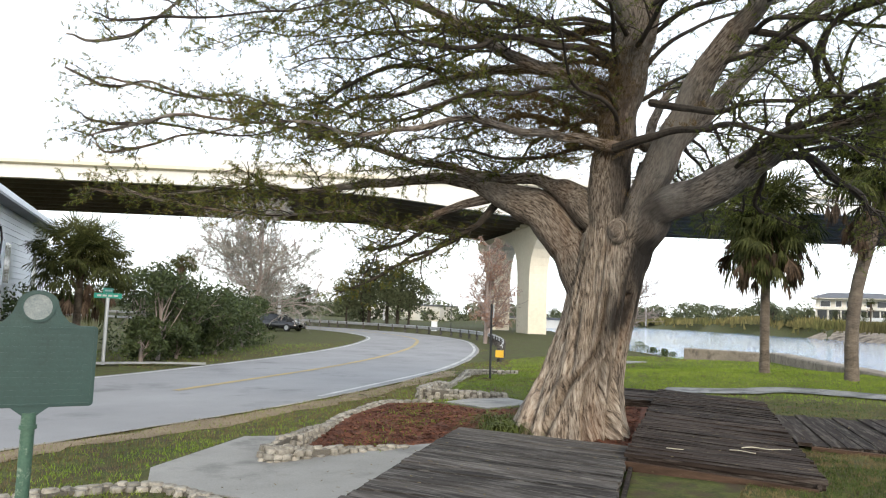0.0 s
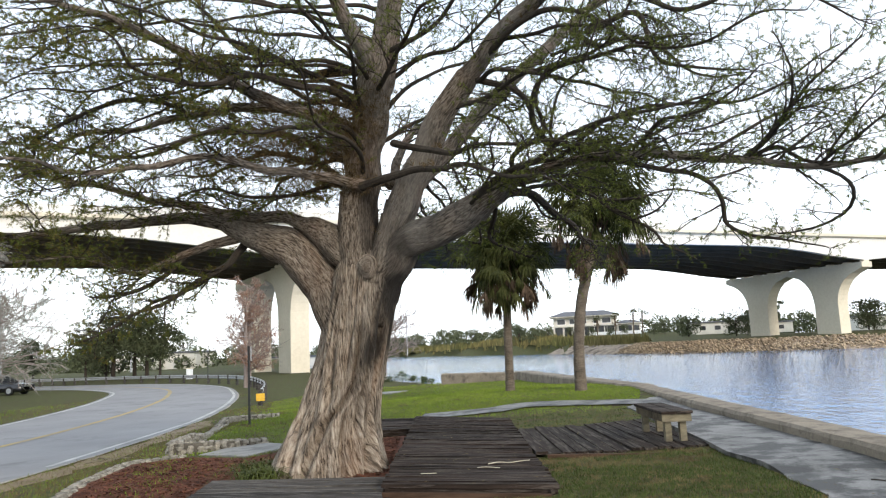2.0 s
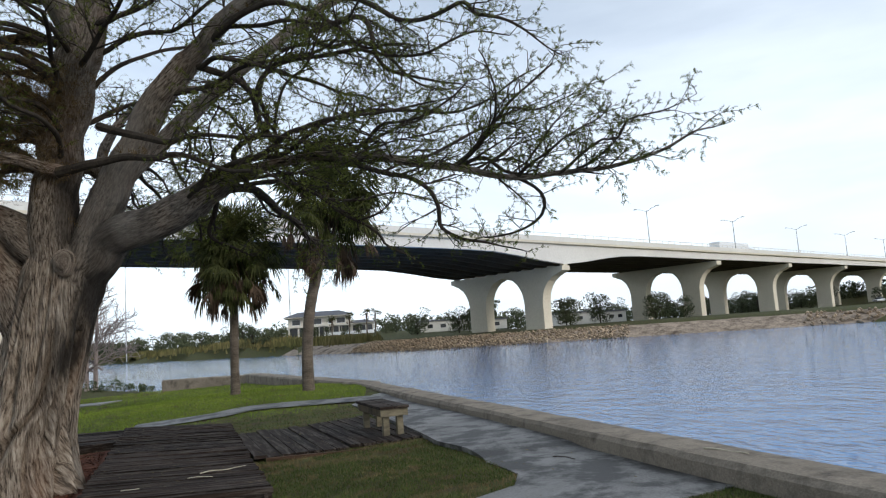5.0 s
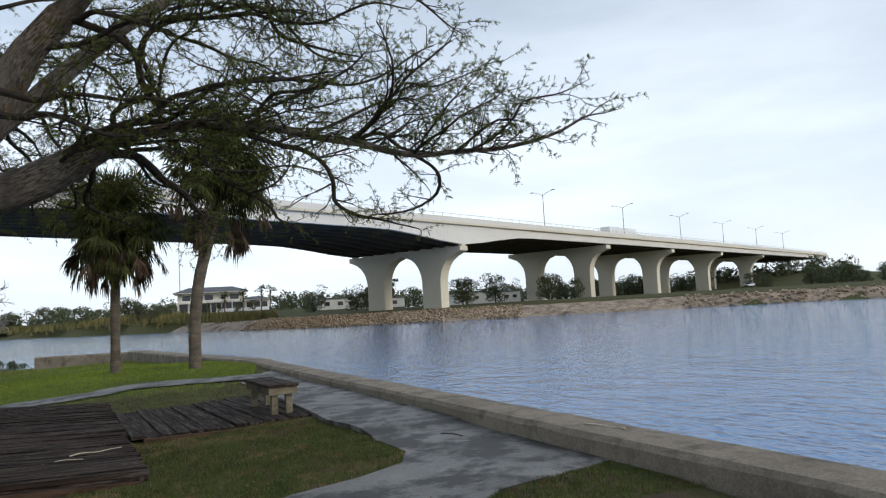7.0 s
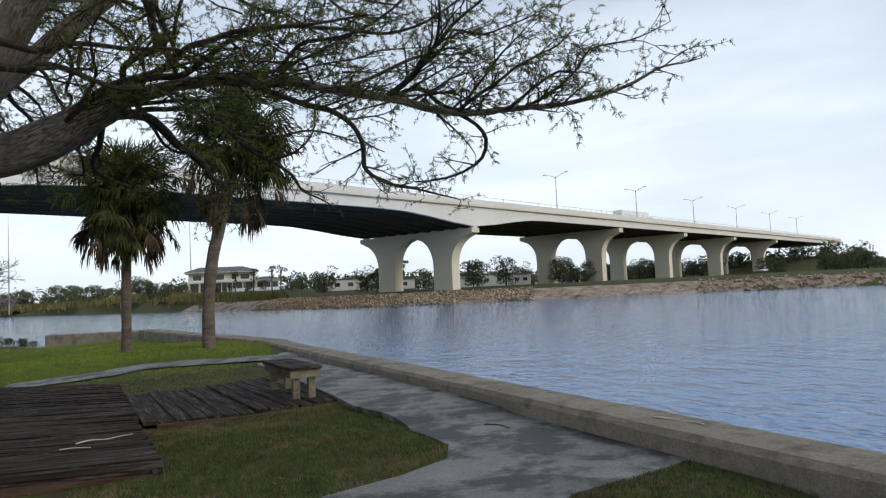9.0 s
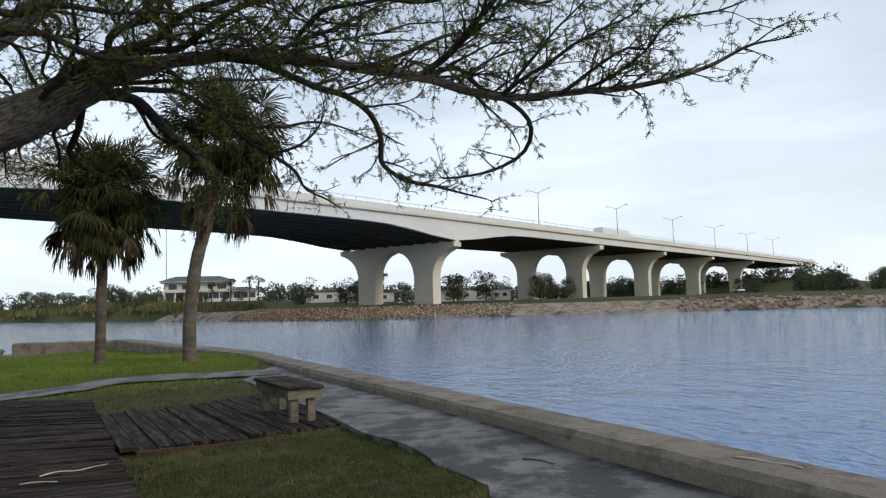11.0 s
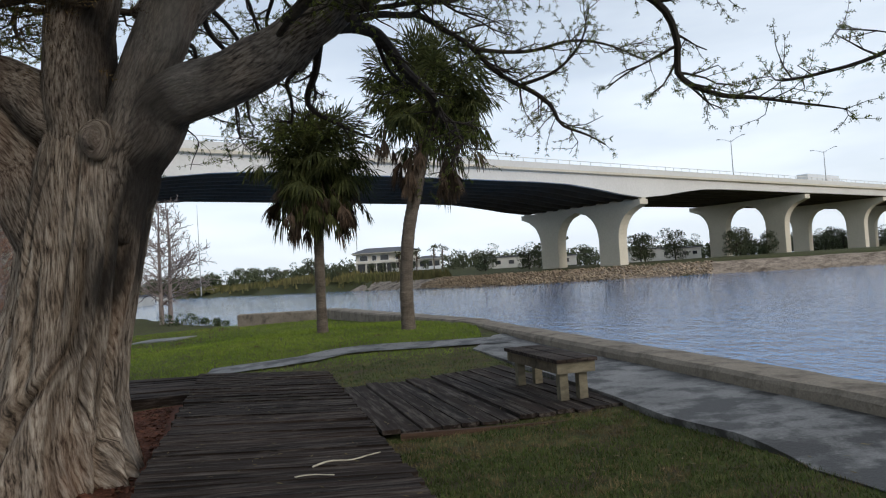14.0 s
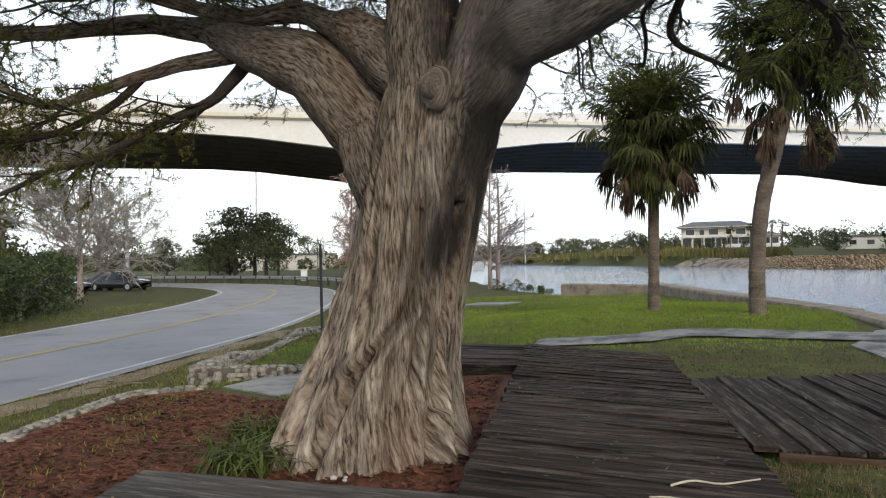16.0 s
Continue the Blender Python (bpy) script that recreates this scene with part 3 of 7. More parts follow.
bridge_run("deck_slab", lambda s: ((-0.6, 15.9), (-0.6, 15.55), (0.0, 15.4), (28.0, 15.4), (28.6, 15.55), (28.6, 15.9)), BRIDGE)
bridge_run("fascia_girder", lambda s: ((0.0, 15.5), (0.0, girder_bottom(s)), (0.7, girder_bottom(s)), (0.7, 15.5)), FASCIA, "white-painted fascia girder")
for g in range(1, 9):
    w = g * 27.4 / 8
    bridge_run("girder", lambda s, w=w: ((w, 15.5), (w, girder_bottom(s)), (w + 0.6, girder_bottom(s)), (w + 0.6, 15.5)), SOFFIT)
for w in (-0.6, 28.3):
    bridge_run("parapet", lambda s, w=w: ((w, 15.9), (w, 16.75), (w + 0.3, 16.75), (w + 0.3, 15.9)), FASCIA)
    bridge_run("hand_rail", lambda s, w=w: ((w + 0.1, 17.28), (w + 0.1, 17.36), (w + 0.2, 17.36), (w + 0.2, 17.28)), FASCIA)


def pier(name, s, top, foot, parent, turn=0.0):
    """Two legs that flare up and meet in a pointed arch under one long cap."""
    h = Heap()
    hub = on_bridge(s, BRIDGE_WIDE / 2, 0)
    spin = Matrix.Translation(hub) @ Matrix.Rotation(turn, 4, "Z") @ Matrix.Translation(-hub)
    deep = 2.2
    half = BRIDGE_WIDE / 4
    arch = top - 1.15
    steps = 14
    for leg in (0, 1):
        mid = half + leg * 2 * half
        rows = []
        for i in range(steps + 1):
            t = i / steps
            z = foot + (top - 0.0 - foot) * t
            up = max(0.0, (z - (top - 6.6)) / 6.6)
            outer = 2.15 + (half - 2.15) * (1 - math.sqrt(max(0.0, 1 - min(1.0, up / 0.83) ** 2.3)))
            inner = 2.15 + (half - 2.15) * (1 - math.sqrt(max(0.0, 1 - min(1.0, up / 0.86) ** 2.3)))
            a, b = (outer, inner) if leg == 0 else (inner, outer)
            rows.append((z, mid - a, mid + b))
        k0 = len(h.v)
        for z, a, b in rows:
            for w, d in ((a, -deep / 2), (a + 0.0, deep / 2), (b, deep / 2), (b, -deep / 2)):
                h.v.append(tuple(spin @ on_bridge(s + d, w, z)))
        for i in range(steps):
            for j in range(4):
                q = (j + 1) % 4
                h.f.append((k0 + i * 4 + j, k0 + i * 4 + q, k0 + i * 4 + 4 + q, k0 + i * 4 + 4 + j))
        h.f += [(k0, k0 + 3, k0 + 2, k0 + 1), tuple(k0 + steps * 4 + j for j in range(4))]
    return h.done(name, BRIDGE, parent, "cream two-legged arched pier")


for s in PIERS:
    mid = on_bridge(s, BRIDGE_WIDE / 2, 0)
    pier("pier", s, girder_bottom(s) - 0.25, ground_height(mid.x, mid.y) - 0.5, bridge, radians(9) if s < -50 else 0.0)


# ---- trees ----
def fan_out(direction, rng, angle, flat=0.5, lift=0.0):
    """A direction turned away from another by about angle radians, kept near the horizontal by flat."""
    d = Vector(direction).normalized()
    side = d.cross(Vector((0, 0, 1)))
    side = side.normalized() if side.length > 0.05 else Vector((1, 0, 0))
    up = side.cross(d)
    t = rng.choice((0.0, math.pi)) + rng.gauss(0, flat)
    off = side * math.cos(t) + up * math.sin(t)
    return (d * math.cos(angle) + off * math.sin(angle) + Vector((0, 0, lift))).normalized()


def wander(start, direction, length, rng, bend=0.35, sink=0.0, step=0.14):
    """A crooked line of short steps."""
    p, d, out = Vector(start), Vector(direction).normalized(), [Vector(start)]
    for _ in range(max(2, int(length / step))):
        d = (d + Vector((rng.gauss(0, 1), rng.gauss(0, 1), rng.gauss(0, 0.8))) * bend * 0.45 + Vector((0, 0, -sink * step))).normalized()
        p = p + d * step
        out.append(p.copy())
    return out


def sprig(heap, at, direction, size, rng, blades=8, wide=0.085):
    """A small feather: narrow leaflets to both sides of a stalk."""
    d = Vector(direction).normalized()
    side = d.cross(Vector((rng.uniform(-1, 1), rng.uniform(-1, 1), rng.uniform(-0.4, 1)))).normalized()
    at = Vector(at)
    for i in range(blades):
        f = i / blades
        b = at + d * (size * (0.1 + 0.9 * f)) + Vector((0, 0, -0.10 * size * f * f))
        s = side if i % 2 else -side
        tip = b + (s * 0.8 + d * 0.5) * (size * 0.36 * (1.1 - 0.5 * f))
        w = d * (size * wide)
        heap.face(b - w, b + w, tip)


def stain_and_shade(x, y, z):
    """Black stain run down the trunk, and shade painted into the fork of the stems."""
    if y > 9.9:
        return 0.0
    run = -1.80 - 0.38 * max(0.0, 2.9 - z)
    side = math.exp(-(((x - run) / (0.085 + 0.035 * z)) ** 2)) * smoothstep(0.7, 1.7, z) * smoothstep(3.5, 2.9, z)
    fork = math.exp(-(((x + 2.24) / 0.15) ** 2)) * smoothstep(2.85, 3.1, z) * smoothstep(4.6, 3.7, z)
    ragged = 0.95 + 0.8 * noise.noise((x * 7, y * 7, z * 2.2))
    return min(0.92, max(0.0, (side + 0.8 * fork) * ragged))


def build_cypress():
    tree = thing("cypress_tree", "large old cypress with fluted grey-brown trunk and thin feathery leaves", "tree")
    rng = random.Random(11)
    axis = [(-3.01, 9.58, -0.35, 0.89), (-3.00, 9.59, -0.1, 0.79), (-2.99, 9.63, 0.25, 0.68), (-2.93, 9.68, 0.6, 0.59), (-2.84, 9.73, 1.0, 0.525), (-2.72, 9.77, 1.45, 0.50), (-2.62, 9.79, 1.9, 0.50), (-2.55, 9.79, 2.3, 0.50), (-2.48, 9.77, 2.65, 0.47), (-2.44, 9.76, 3.0, 0.36), (-2.42, 9.78, 3.3, 0.2)]
    heap, sides, tall = Heap(), 240, 110
    stain_shade = []
    # folds between the buttresses: depth, breadth, then angle and height down the fold
    folds = ((0.172, 0.071, ((-67, 1.9), (-60, 1.35), (-58, 1.06), (-68, 0.9), (-85, 0.62), (-90, 0.33), (-99, -0.1))), (0.105, 0.064, ((-103, 1.6), (-96, 1.22), (-89, 0.94), (-85, 0.6))),
             (0.132, 0.078, ((-8, 2.9), (-31, 2.41), (-34, 2.06), (-31, 1.71), (-27, 1.27), (-24, 0.83), (-23, 0.3))), (0.132, 0.057, ((-34, 0.75), (-30, 0.45), (-32, -0.2))),
             (0.105, 0.057, ((-64, 0.6), (-62, 0.35), (-57, -0.2))), (0.145, 0.064, ((-128, 0.7), (-122, 0.35), (-114, -0.2))), (0.132, 0.049, ((-12, 0.4), (-17, -0.2))), (0.093, 0.057, ((-140, 1.2), (-143, 0.5), (-146, -0.2))), (0.066, 0.043, ((-84, 2.6), (-80, 2.0), (-77, 1.3))), (0.066, 0.043, ((-112, 2.5), (-116, 1.8), (-118, 1.2))), (0.060, 0.036, ((-47, 2.6), (-50, 2.0), (-45, 1.2), (-46, 0.4))))

    def off_fold(line, q, z):
        top, low = line[0][1], line[-1][1]
        if z > top + 0.25 or z < low:
            return None
        for (a0, z0), (a1, z1) in zip(line, line[1:]):
            if z >= z1:
                t = min(1.0, (z0 - z) / (z0 - z1)) if z < z0 else 0.0
                return (q - radians(a0 + (a1 - a0) * t) + math.pi) % math.tau - math.pi, smoothstep(top + 0.25, top - 0.15, z)
        return None

    phases = [rng.uniform(0, math.tau) for _ in range(6)]
    for j in range(tall + 1):
        f = j / tall * (len(axis) - 1)
        i = min(len(axis) - 2, int(f))
        a, b, t = axis[i], axis[i + 1], f - i
        x, y, z, r = (a[k] + (b[k] - a[k]) * t for k in range(4))
        foot = smoothstep(1.7, -0.1, z)
        for k in range(sides):
            q = math.tau * k / sides
            tw = q + 0.34 * z + 0.10 * math.sin(1.7 * z + 2 * q)
            deep = abs(math.sin(3.5 * tw + phases[0])) ** 0.6
            flute = (0.05 + 0.08 * foot) * (deep - 0.75) + 0.035 * math.sin(5 * tw + phases[1] - 0.9 * z) + (0.03 + 0.06 * foot) * (abs(math.sin(6.5 * tw + phases[2])) ** 0.7 - 0.6)
            bark = 0.018 * noise.noise((math.cos(q) * 9, math.sin(q) * 9, z * 0.7)) + 0.014 * noise.noise((math.cos(q) * 24, math.sin(q) * 24, z * 1.3 + 3))
            toe = 0.20 * foot**3 * max(0.0, noise.noise((math.cos(q) * 2.3, math.sin(q) * 2.3, 4.0)))
            rope = 0.012 * abs(math.sin(11 * tw + 2.2 * noise.noise((math.cos(q) * 3, math.sin(q) * 3, z * 0.8)))) + 0.007 * abs(math.sin(23 * tw + 3.0 * noise.noise((math.cos(q) * 5, math.sin(q) * 5, z * 1.4))))
            rr = r * (1 + flute + toe) + bark + rope
            for depth, breadth, line in folds:
                got = off_fold(line, q, z)
                if got:
                    gap, fade = got
                    rr += depth * fade * (0.34 * math.exp(-(((abs(gap) - 2.4 * breadth) / (1.4 * breadth)) ** 2)) - math.exp(-((gap / breadth) ** 2)))
            stain_shade.append(stain_and_shade(x + rr * math.cos(q), y + rr * math.sin(q), z))
            heap.v.append((x + rr * math.cos(q), y + rr * math.sin(q), z))
            heap.g.append((0.5 * math.cos(tw), 0.5 * math.sin(tw), z))
    for j in range(tall):
        for k in range(sides):
            q = (k + 1) % sides
            heap.f.append((j * sides + k, j * sides + q, (j + 1) * sides + q, (j + 1) * sides + k))
    heap.f.append(tuple(tall * sides + k for k in range(sides)))
    trunk = heap.done("trunk", BARK, tree, smooth=True)
    trunk.data.attributes.new("stain_shade", "FLOAT", "POINT").data.foreach_set("value", stain_shade)
    # a healed knot where a limb was lost: a thick lip round a rough plug
    lip = Heap()
    ring, tube = 36, 14
    for i in range(ring):
        u = math.tau * i / ring
        big = 0.105 * (1 + 0.10 * math.sin(2 * u + 1) + 0.06 * math.sin(3 * u))
        for j in range(tube):
            v = math.tau * j / tube
            rr = big + 0.062 * math.cos(v)
            p = Vector((rr * math.cos(u) * 0.9, -0.075 * math.sin(v), rr * math.sin(u) * 1.15))
            lip.v.append(tuple(p + 0.014 * noise.noise_vector(p * 14)))
            lip.g.append((0.1 * math.cos(v), 0.1 * math.sin(v), u * 0.1))
    for i in range(ring):
        for j in range(tube):
            a, b = (i + 1) % ring, (j + 1) % tube
            lip.f.append((i * tube + j, i * tube + b, a * tube + b, a * tube + j))
    knot = lip.done("knot", BARK, tree, "round healed knot in the bark", smooth=True)
    knot.location, knot.rotation_euler = (-2.27, 9.265, 2.745), (radians(4), 0, radians(-18))
    knot.scale = (0.92, 0.92, 0.92)
    plug = Heap()
    plug.tube([Vector((0, -0.118, 0.01)), Vector((0, -0.108, 0.008)), Vector((0, -0.085, 0)), Vector((0, -0.04, 0)), Vector((0, 0.3, 0))], [0.02, 0.055, 0.088, 0.105, 0.13], 22)
    plug.done("plug", BARK, knot, smooth=True)

    twigs, leaves, tips, ferns = Heap(), Heap(), Heap(), Heap()

    def twig(start, direction, length, radius):
        line = wander(start, direction, length, rng, 0.42, 0.10, 0.07)
        n = len(line)
        twigs.tube(line, [max(0.0016, radius * (1 - 0.75 * i / n)) for i in range(n)], 3, False)
        for i in range(1, n):
            for _ in range(5):
                sprig(tips if line[i].x < -3 and rng.random() < 0.4 else leaves, line[i], fan_out(line[i] - line[i - 1], rng, 0.8, 1.2) + Vector((0, 0, -0.15)), rng.uniform(0.022, 0.068) * (1.35 if line[i].x < -3 else 1.0), rng, 5, 0.11)

    def branch(start, direction, length, radius, depth):
        line = wander(start, direction, length, rng, 0.36, 0.05, 0.11)
        n = len(line)
        twigs.tube(line, [max(0.003, radius * (1 - 0.8 * i / n)) for i in range(n)], 4, False)
        for i in range(1, n):
            d = line[i] - line[i - 1]
            if depth and rng.random() < 0.36:
                branch(line[i], fan_out(d, rng, rng.uniform(0.6, 1.1), 0.5), length * rng.uniform(0.35, 0.6), radius * 0.65, depth - 1)
            if rng.random() < 0.9:
                twig(line[i], fan_out(d, rng, rng.uniform(0.5, 1.2), 0.7), rng.uniform(0.12, 0.36), 0.004)

    def limb(points, bare, lift):
        ps = [Vector(p[:3]) for p in points]
        line, radii = [], []
        ext = [ps[0] * 2 - ps[1]] + ps + [ps[-1] * 2 - ps[-2]]
        for k in range(len(ps) - 1):
            a, b, c, d = ext[k : k + 4]
            m = max(2, int((c - b).length / 0.08))
            for i in range(m):
                t = i / m
                line.append(0.5 * (2 * b + (c - a) * t + (2 * a - 5 * b + 4 * c - d) * t * t + (3 * b - a - 3 * c + d) * t**3))
                radii.append(points[k][3] * (1 - t) + points[k + 1][3] * t)
        line.append(ps[-1])
        radii.append(points[-1][3])
        radii = [r * (0.95 if r > 0.17 else 0.80) * (1 + 0.10 * noise.noise((i * 0.22, points[0][0] * 3, 1.0))) for i, r in enumerate(radii)]
        line = [p + noise.noise_vector(p * 2.6) * min(0.06, 0.10 * r + 0.022) + noise.noise_vector(p * 1.15 + Vector((5, 2, 8))) * (0.17 * smoothstep(0.075, 0.03, r)) for p, r in zip(line, radii)]
        if radii[0] > 0.075:
            sides, h = 36, Heap()
            h.tube(line, radii, sides)
            for i, v in enumerate(h.v):
                row = min(len(radii) - 1, i // sides)
                c = line[row]
                q = Vector(v) - c
                turn = math.tau * (i % sides) / sides
                g = 1 + 0.08 * (abs(math.sin(turn * 2.5 + row * 0.05)) - 0.6) + 0.10 * noise.noise((math.cos(turn) * 2, math.sin(turn) * 2, row * 0.09 + points[0][0] * 7)) + 0.03 * noise.noise((math.cos(turn) * 9, math.sin(turn) * 9, row * 0.2))
                h.v[i] = tuple(c + q * g)
            thick = max(radii) > 0.2
            ob = h.done("limb", BACKLITLIMB, tree, smooth=True)
            if thick:
                ob.data.attributes.new("stain_shade", "FLOAT", "POINT").data.foreach_set("value", [stain_and_shade(*v) for v in h.v])
        else:
            twigs.tube(line, radii, 8)
        total = len(line)
        for i in range(int(total * bare), total):
            d = line[min(total - 1, i + 1)] - line[max(0, i - 1)]
            r = radii[i]
            if 0.03 < r < 0.16 and rng.random() < 0.30 and line[i].x < 0.5:
                up = Vector((rng.gauss(0, 0.5), rng.gauss(0, 0.5), 1)).normalized()
                for _ in range(3):
                    sprig(ferns, line[i] + up * r, up + Vector((rng.gauss(0, 0.6), rng.gauss(0, 0.6), 0)), rng.uniform(0.06, 0.14), rng, 8, 0.07)
            if r > 0.14:
                continue
            thin = r < 0.035
            left = min(1.0, 0.28 + (total - i) * 0.025)
            if rng.random() < (0.44 if thin else 0.36) * (1.35 if line[i].x > 0.6 else 1.7 if line[i].x < -4 and line[i].z < 3.7 else 0.85):
                branch(line[i], fan_out(d, rng, rng.uniform(0.5, 1.15), 0.55, lift), (rng.uniform(0.3, 0.8) if thin else rng.uniform(0.5, 1.4)) * left, min(0.015, r * 0.36 + 0.003), 1)
            if thin and rng.random() < (0.95 if line[i].x > 0.6 else 0.75):
                twig(line[i], fan_out(d, rng, rng.uniform(0.5, 1.2), 0.7, lift), rng.uniform(0.15, 0.4) * left, 0.0035)

    limb([(-2.60, 9.76, 1.9, 0.38), (-2.53, 9.63, 2.81, 0.335), (-2.48, 9.52, 3.54, 0.28), (-2.36, 9.42, 4.2, 0.29), (-2.2, 9.27, 4.8, 0.27), (-1.99, 9.0, 5.29, 0.263), (-1.78, 8.81, 5.85, 0.214), (-1.65, 8.61, 6.32, 0.181), (-1.47, 8.35, 7.05, 0.141), (-1.18, 7.93, 7.93, 0.092), (-0.96, 7.5, 8.81, 0.034)], 0.5, 0.1)
    limb([(-2.01, 8.96, 5.36, 0.181), (-2.06, 8.59, 5.67, 0.161), (-2.16, 8.22, 5.88, 0.126), (-2.22, 7.98, 6.09, 0.11), (-2.27, 7.47, 6.51, 0.077), (-2.34, 6.79, 6.9, 0.03)], 0.3, 0.1)
    limb([(-2.34, 9.68, 2.0, 0.25), (-2.06, 9.55, 3.05, 0.25), (-1.69, 9.43, 3.8, 0.228), (-1.35, 9.25, 4.39, 0.21), (-1.01, 9.05, 4.86, 0.192), (-0.58, 8.85, 5.3, 0.166), (-0.13, 8.63, 5.67, 0.141), (0.34, 8.42, 5.94, 0.124), (1.01, 8.0, 6.29, 0.083), (1.74, 7.6, 6.65, 0.03)], 0.45, 0.1)
    limb([(-2.25, 9.9, 2.6, 0.2), (-1.95, 10.02, 3.69, 0.172), (-1.54, 10.28, 4.33, 0.168), (-1.08, 10.44, 4.82, 0.153), (-0.72, 10.47, 5.23, 0.145), (-0.16, 10.46, 5.7, 0.128), (0.33, 10.44, 6.08, 0.111), (0.77, 10.4, 6.44, 0.093), (1.36, 10.4, 6.86, 0.066), (2.27, 10.25, 7.39, 0.024)], 0.4, 0.1)
    limb([(-2.80, 9.78, 0.6, 0.12), (-2.57, 9.78, 1.4, 0.14), (-2.45, 9.78, 1.85, 0.21), (-2.28, 9.75, 2.35, 0.28), (-1.80, 9.50, 3.02, 0.255), (-1.26, 9.33, 3.20, 0.25), (-0.8, 9.27, 3.42, 0.22), (-0.34, 9.16, 3.72, 0.18), (0.03, 9.05, 3.88, 0.153)], 0.9, 0.1)
    limb([(-0.76, 9.6, 3.51, 0.22), (-0.3, 9.3, 3.74, 0.128), (0.33, 8.82, 3.82, 0.087), (0.91, 8.33, 3.76, 0.07), (1.44, 7.81, 3.65, 0.059), (1.93, 7.37, 3.49, 0.05), (2.34, 7.0, 3.38, 0.046), (2.68, 6.96, 3.22, 0.04), (2.98, 6.89, 3.1, 0.038), (3.27, 6.69, 3.06, 0.032), (3.51, 6.35, 3.06, 0.028), (3.85, 6.06, 3.08, 0.023), (4.12, 5.77, 3.09, 0.017), (4.30, 5.54, 3.13, 0.012), (4.42, 5.36, 3.16, 0.006)], 0.12, 0.35)
    limb([(2.34, 7.0, 3.39, 0.035), (2.48, 6.83, 3.49, 0.029), (2.61, 6.64, 3.61, 0.026), (2.78, 6.44, 3.71, 0.021), (2.97, 6.21, 3.83, 0.015), (3.13, 5.96, 3.98, 0.01)], 0.2, 0.3)
    limb([(2.39, 6.99, 3.4, 0.027), (2.65, 7.02, 3.42, 0.025), (2.92, 7.11, 3.21, 0.025), (3.14, 6.94, 3.12, 0.016)], 0.2, 0.1)
    limb([(1.13, 8.13, 3.68, 0.043), (1.54, 8.33, 3.62, 0.041), (1.96, 8.51, 3.54, 0.039), (2.22, 8.61, 3.41, 0.036), (2.34, 8.73, 3.23, 0.033), (2.36, 8.77, 3.02, 0.033), (2.5, 8.66, 2.85, 0.026), (2.73, 8.53, 2.72, 0.023), (2.98, 8.38, 2.6, 0.016), (3.29, 8.19, 2.51, 0.009)], 0.2, 0.1)
    limb([(2.98, 6.89, 3.1, 0.027), (3.14, 6.92, 2.97, 0.024), (3.24, 6.97, 2.84, 0.025), (3.28, 7.09, 2.69, 0.022), (3.19, 7.25, 2.59, 0.017), (3.02, 7.53, 2.58, 0.014), (2.79, 7.9, 2.62, 0.012)], 0.2, 0.1)
    limb([(-0.34, 9.32, 3.64, 0.078), (0.0, 9.66, 3.67, 0.073), (0.24, 10.0, 3.58, 0.068), (0.48, 10.46, 3.43, 0.063), (0.67, 10.9, 3.28, 0.058), (0.9, 11.32, 3.15, 0.051), (0.98, 11.55, 2.96, 0.035), (0.89, 11.58, 2.73, 0.013)], 0.35, -0.1)
    limb([(-0.2, 8.98, 3.61, 0.044), (0.17, 9.3, 3.66, 0.037), (0.53, 9.6, 3.71, 0.033), (0.99, 9.92, 3.58, 0.031), (1.49, 10.14, 3.32, 0.029), (1.75, 10.25, 3.11, 0.026), (1.92, 10.36, 2.88, 0.02), (2.33, 10.31, 2.67, 0.01)], 0.2, 0.1)
    limb([(1.49, 10.14, 3.32, 0.026), (1.78, 9.98, 3.37, 0.019), (1.99, 9.77, 3.58, 0.012), (2.05, 9.58, 3.81, 0.006)], 0.2, 0.1)
    limb([(-0.44, 9.5, 3.6, 0.052), (-0.54, 9.69, 3.35, 0.043), (-0.63, 9.85, 3.17, 0.039), (-0.55, 9.99, 3.07, 0.032), (-0.29, 10.12, 2.99, 0.025), (-0.03, 10.15, 2.85, 0.015)], 0.3, 0.1)
    limb([(-0.06, 8.94, 3.62, 0.048), (-0.16, 8.64, 3.9, 0.043), (0.32, 8.27, 4.21, 0.038), (0.35, 7.87, 4.41, 0.028), (0.43, 7.53, 4.7, 0.015)], 0.2, 0.1)
    limb([(-0.63, 8.88, 3.53, 0.061), (-0.01, 8.29, 3.74, 0.051), (0.55, 7.66, 3.85, 0.038), (1.0, 7.14, 3.85, 0.03), (1.46, 6.69, 3.81, 0.021), (1.96, 6.31, 3.75, 0.012)], 0.2, 0.1)
    limb([(-0.12, 8.79, 3.81, 0.052), (0.4, 8.41, 3.81, 0.043), (0.96, 7.94, 4.04, 0.034), (1.46, 7.51, 4.0, 0.026), (2.05, 7.13, 3.96, 0.022), (2.58, 6.72, 3.88, 0.015), (3.07, 6.31, 4.02, 0.009)], 0.2, 0.1)
    limb([(0.24, 8.94, 4.13, 0.053), (0.17, 8.59, 4.55, 0.048), (0.45, 8.19, 4.84, 0.04), (1.13, 7.84, 4.9, 0.031), (1.89, 7.53, 4.7, 0.024), (2.47, 7.07, 4.76, 0.016), (3.01, 6.73, 4.68, 0.009)], 0.2, 0.1)
    limb([(0.88, 8.47, 5.47, 0.061), (1.52, 8.21, 5.49, 0.045), (1.7, 8.2, 4.97, 0.033), (1.95, 8.06, 4.7, 0.025), (2.62, 7.6, 4.44, 0.014)], 0.2, 0.1)
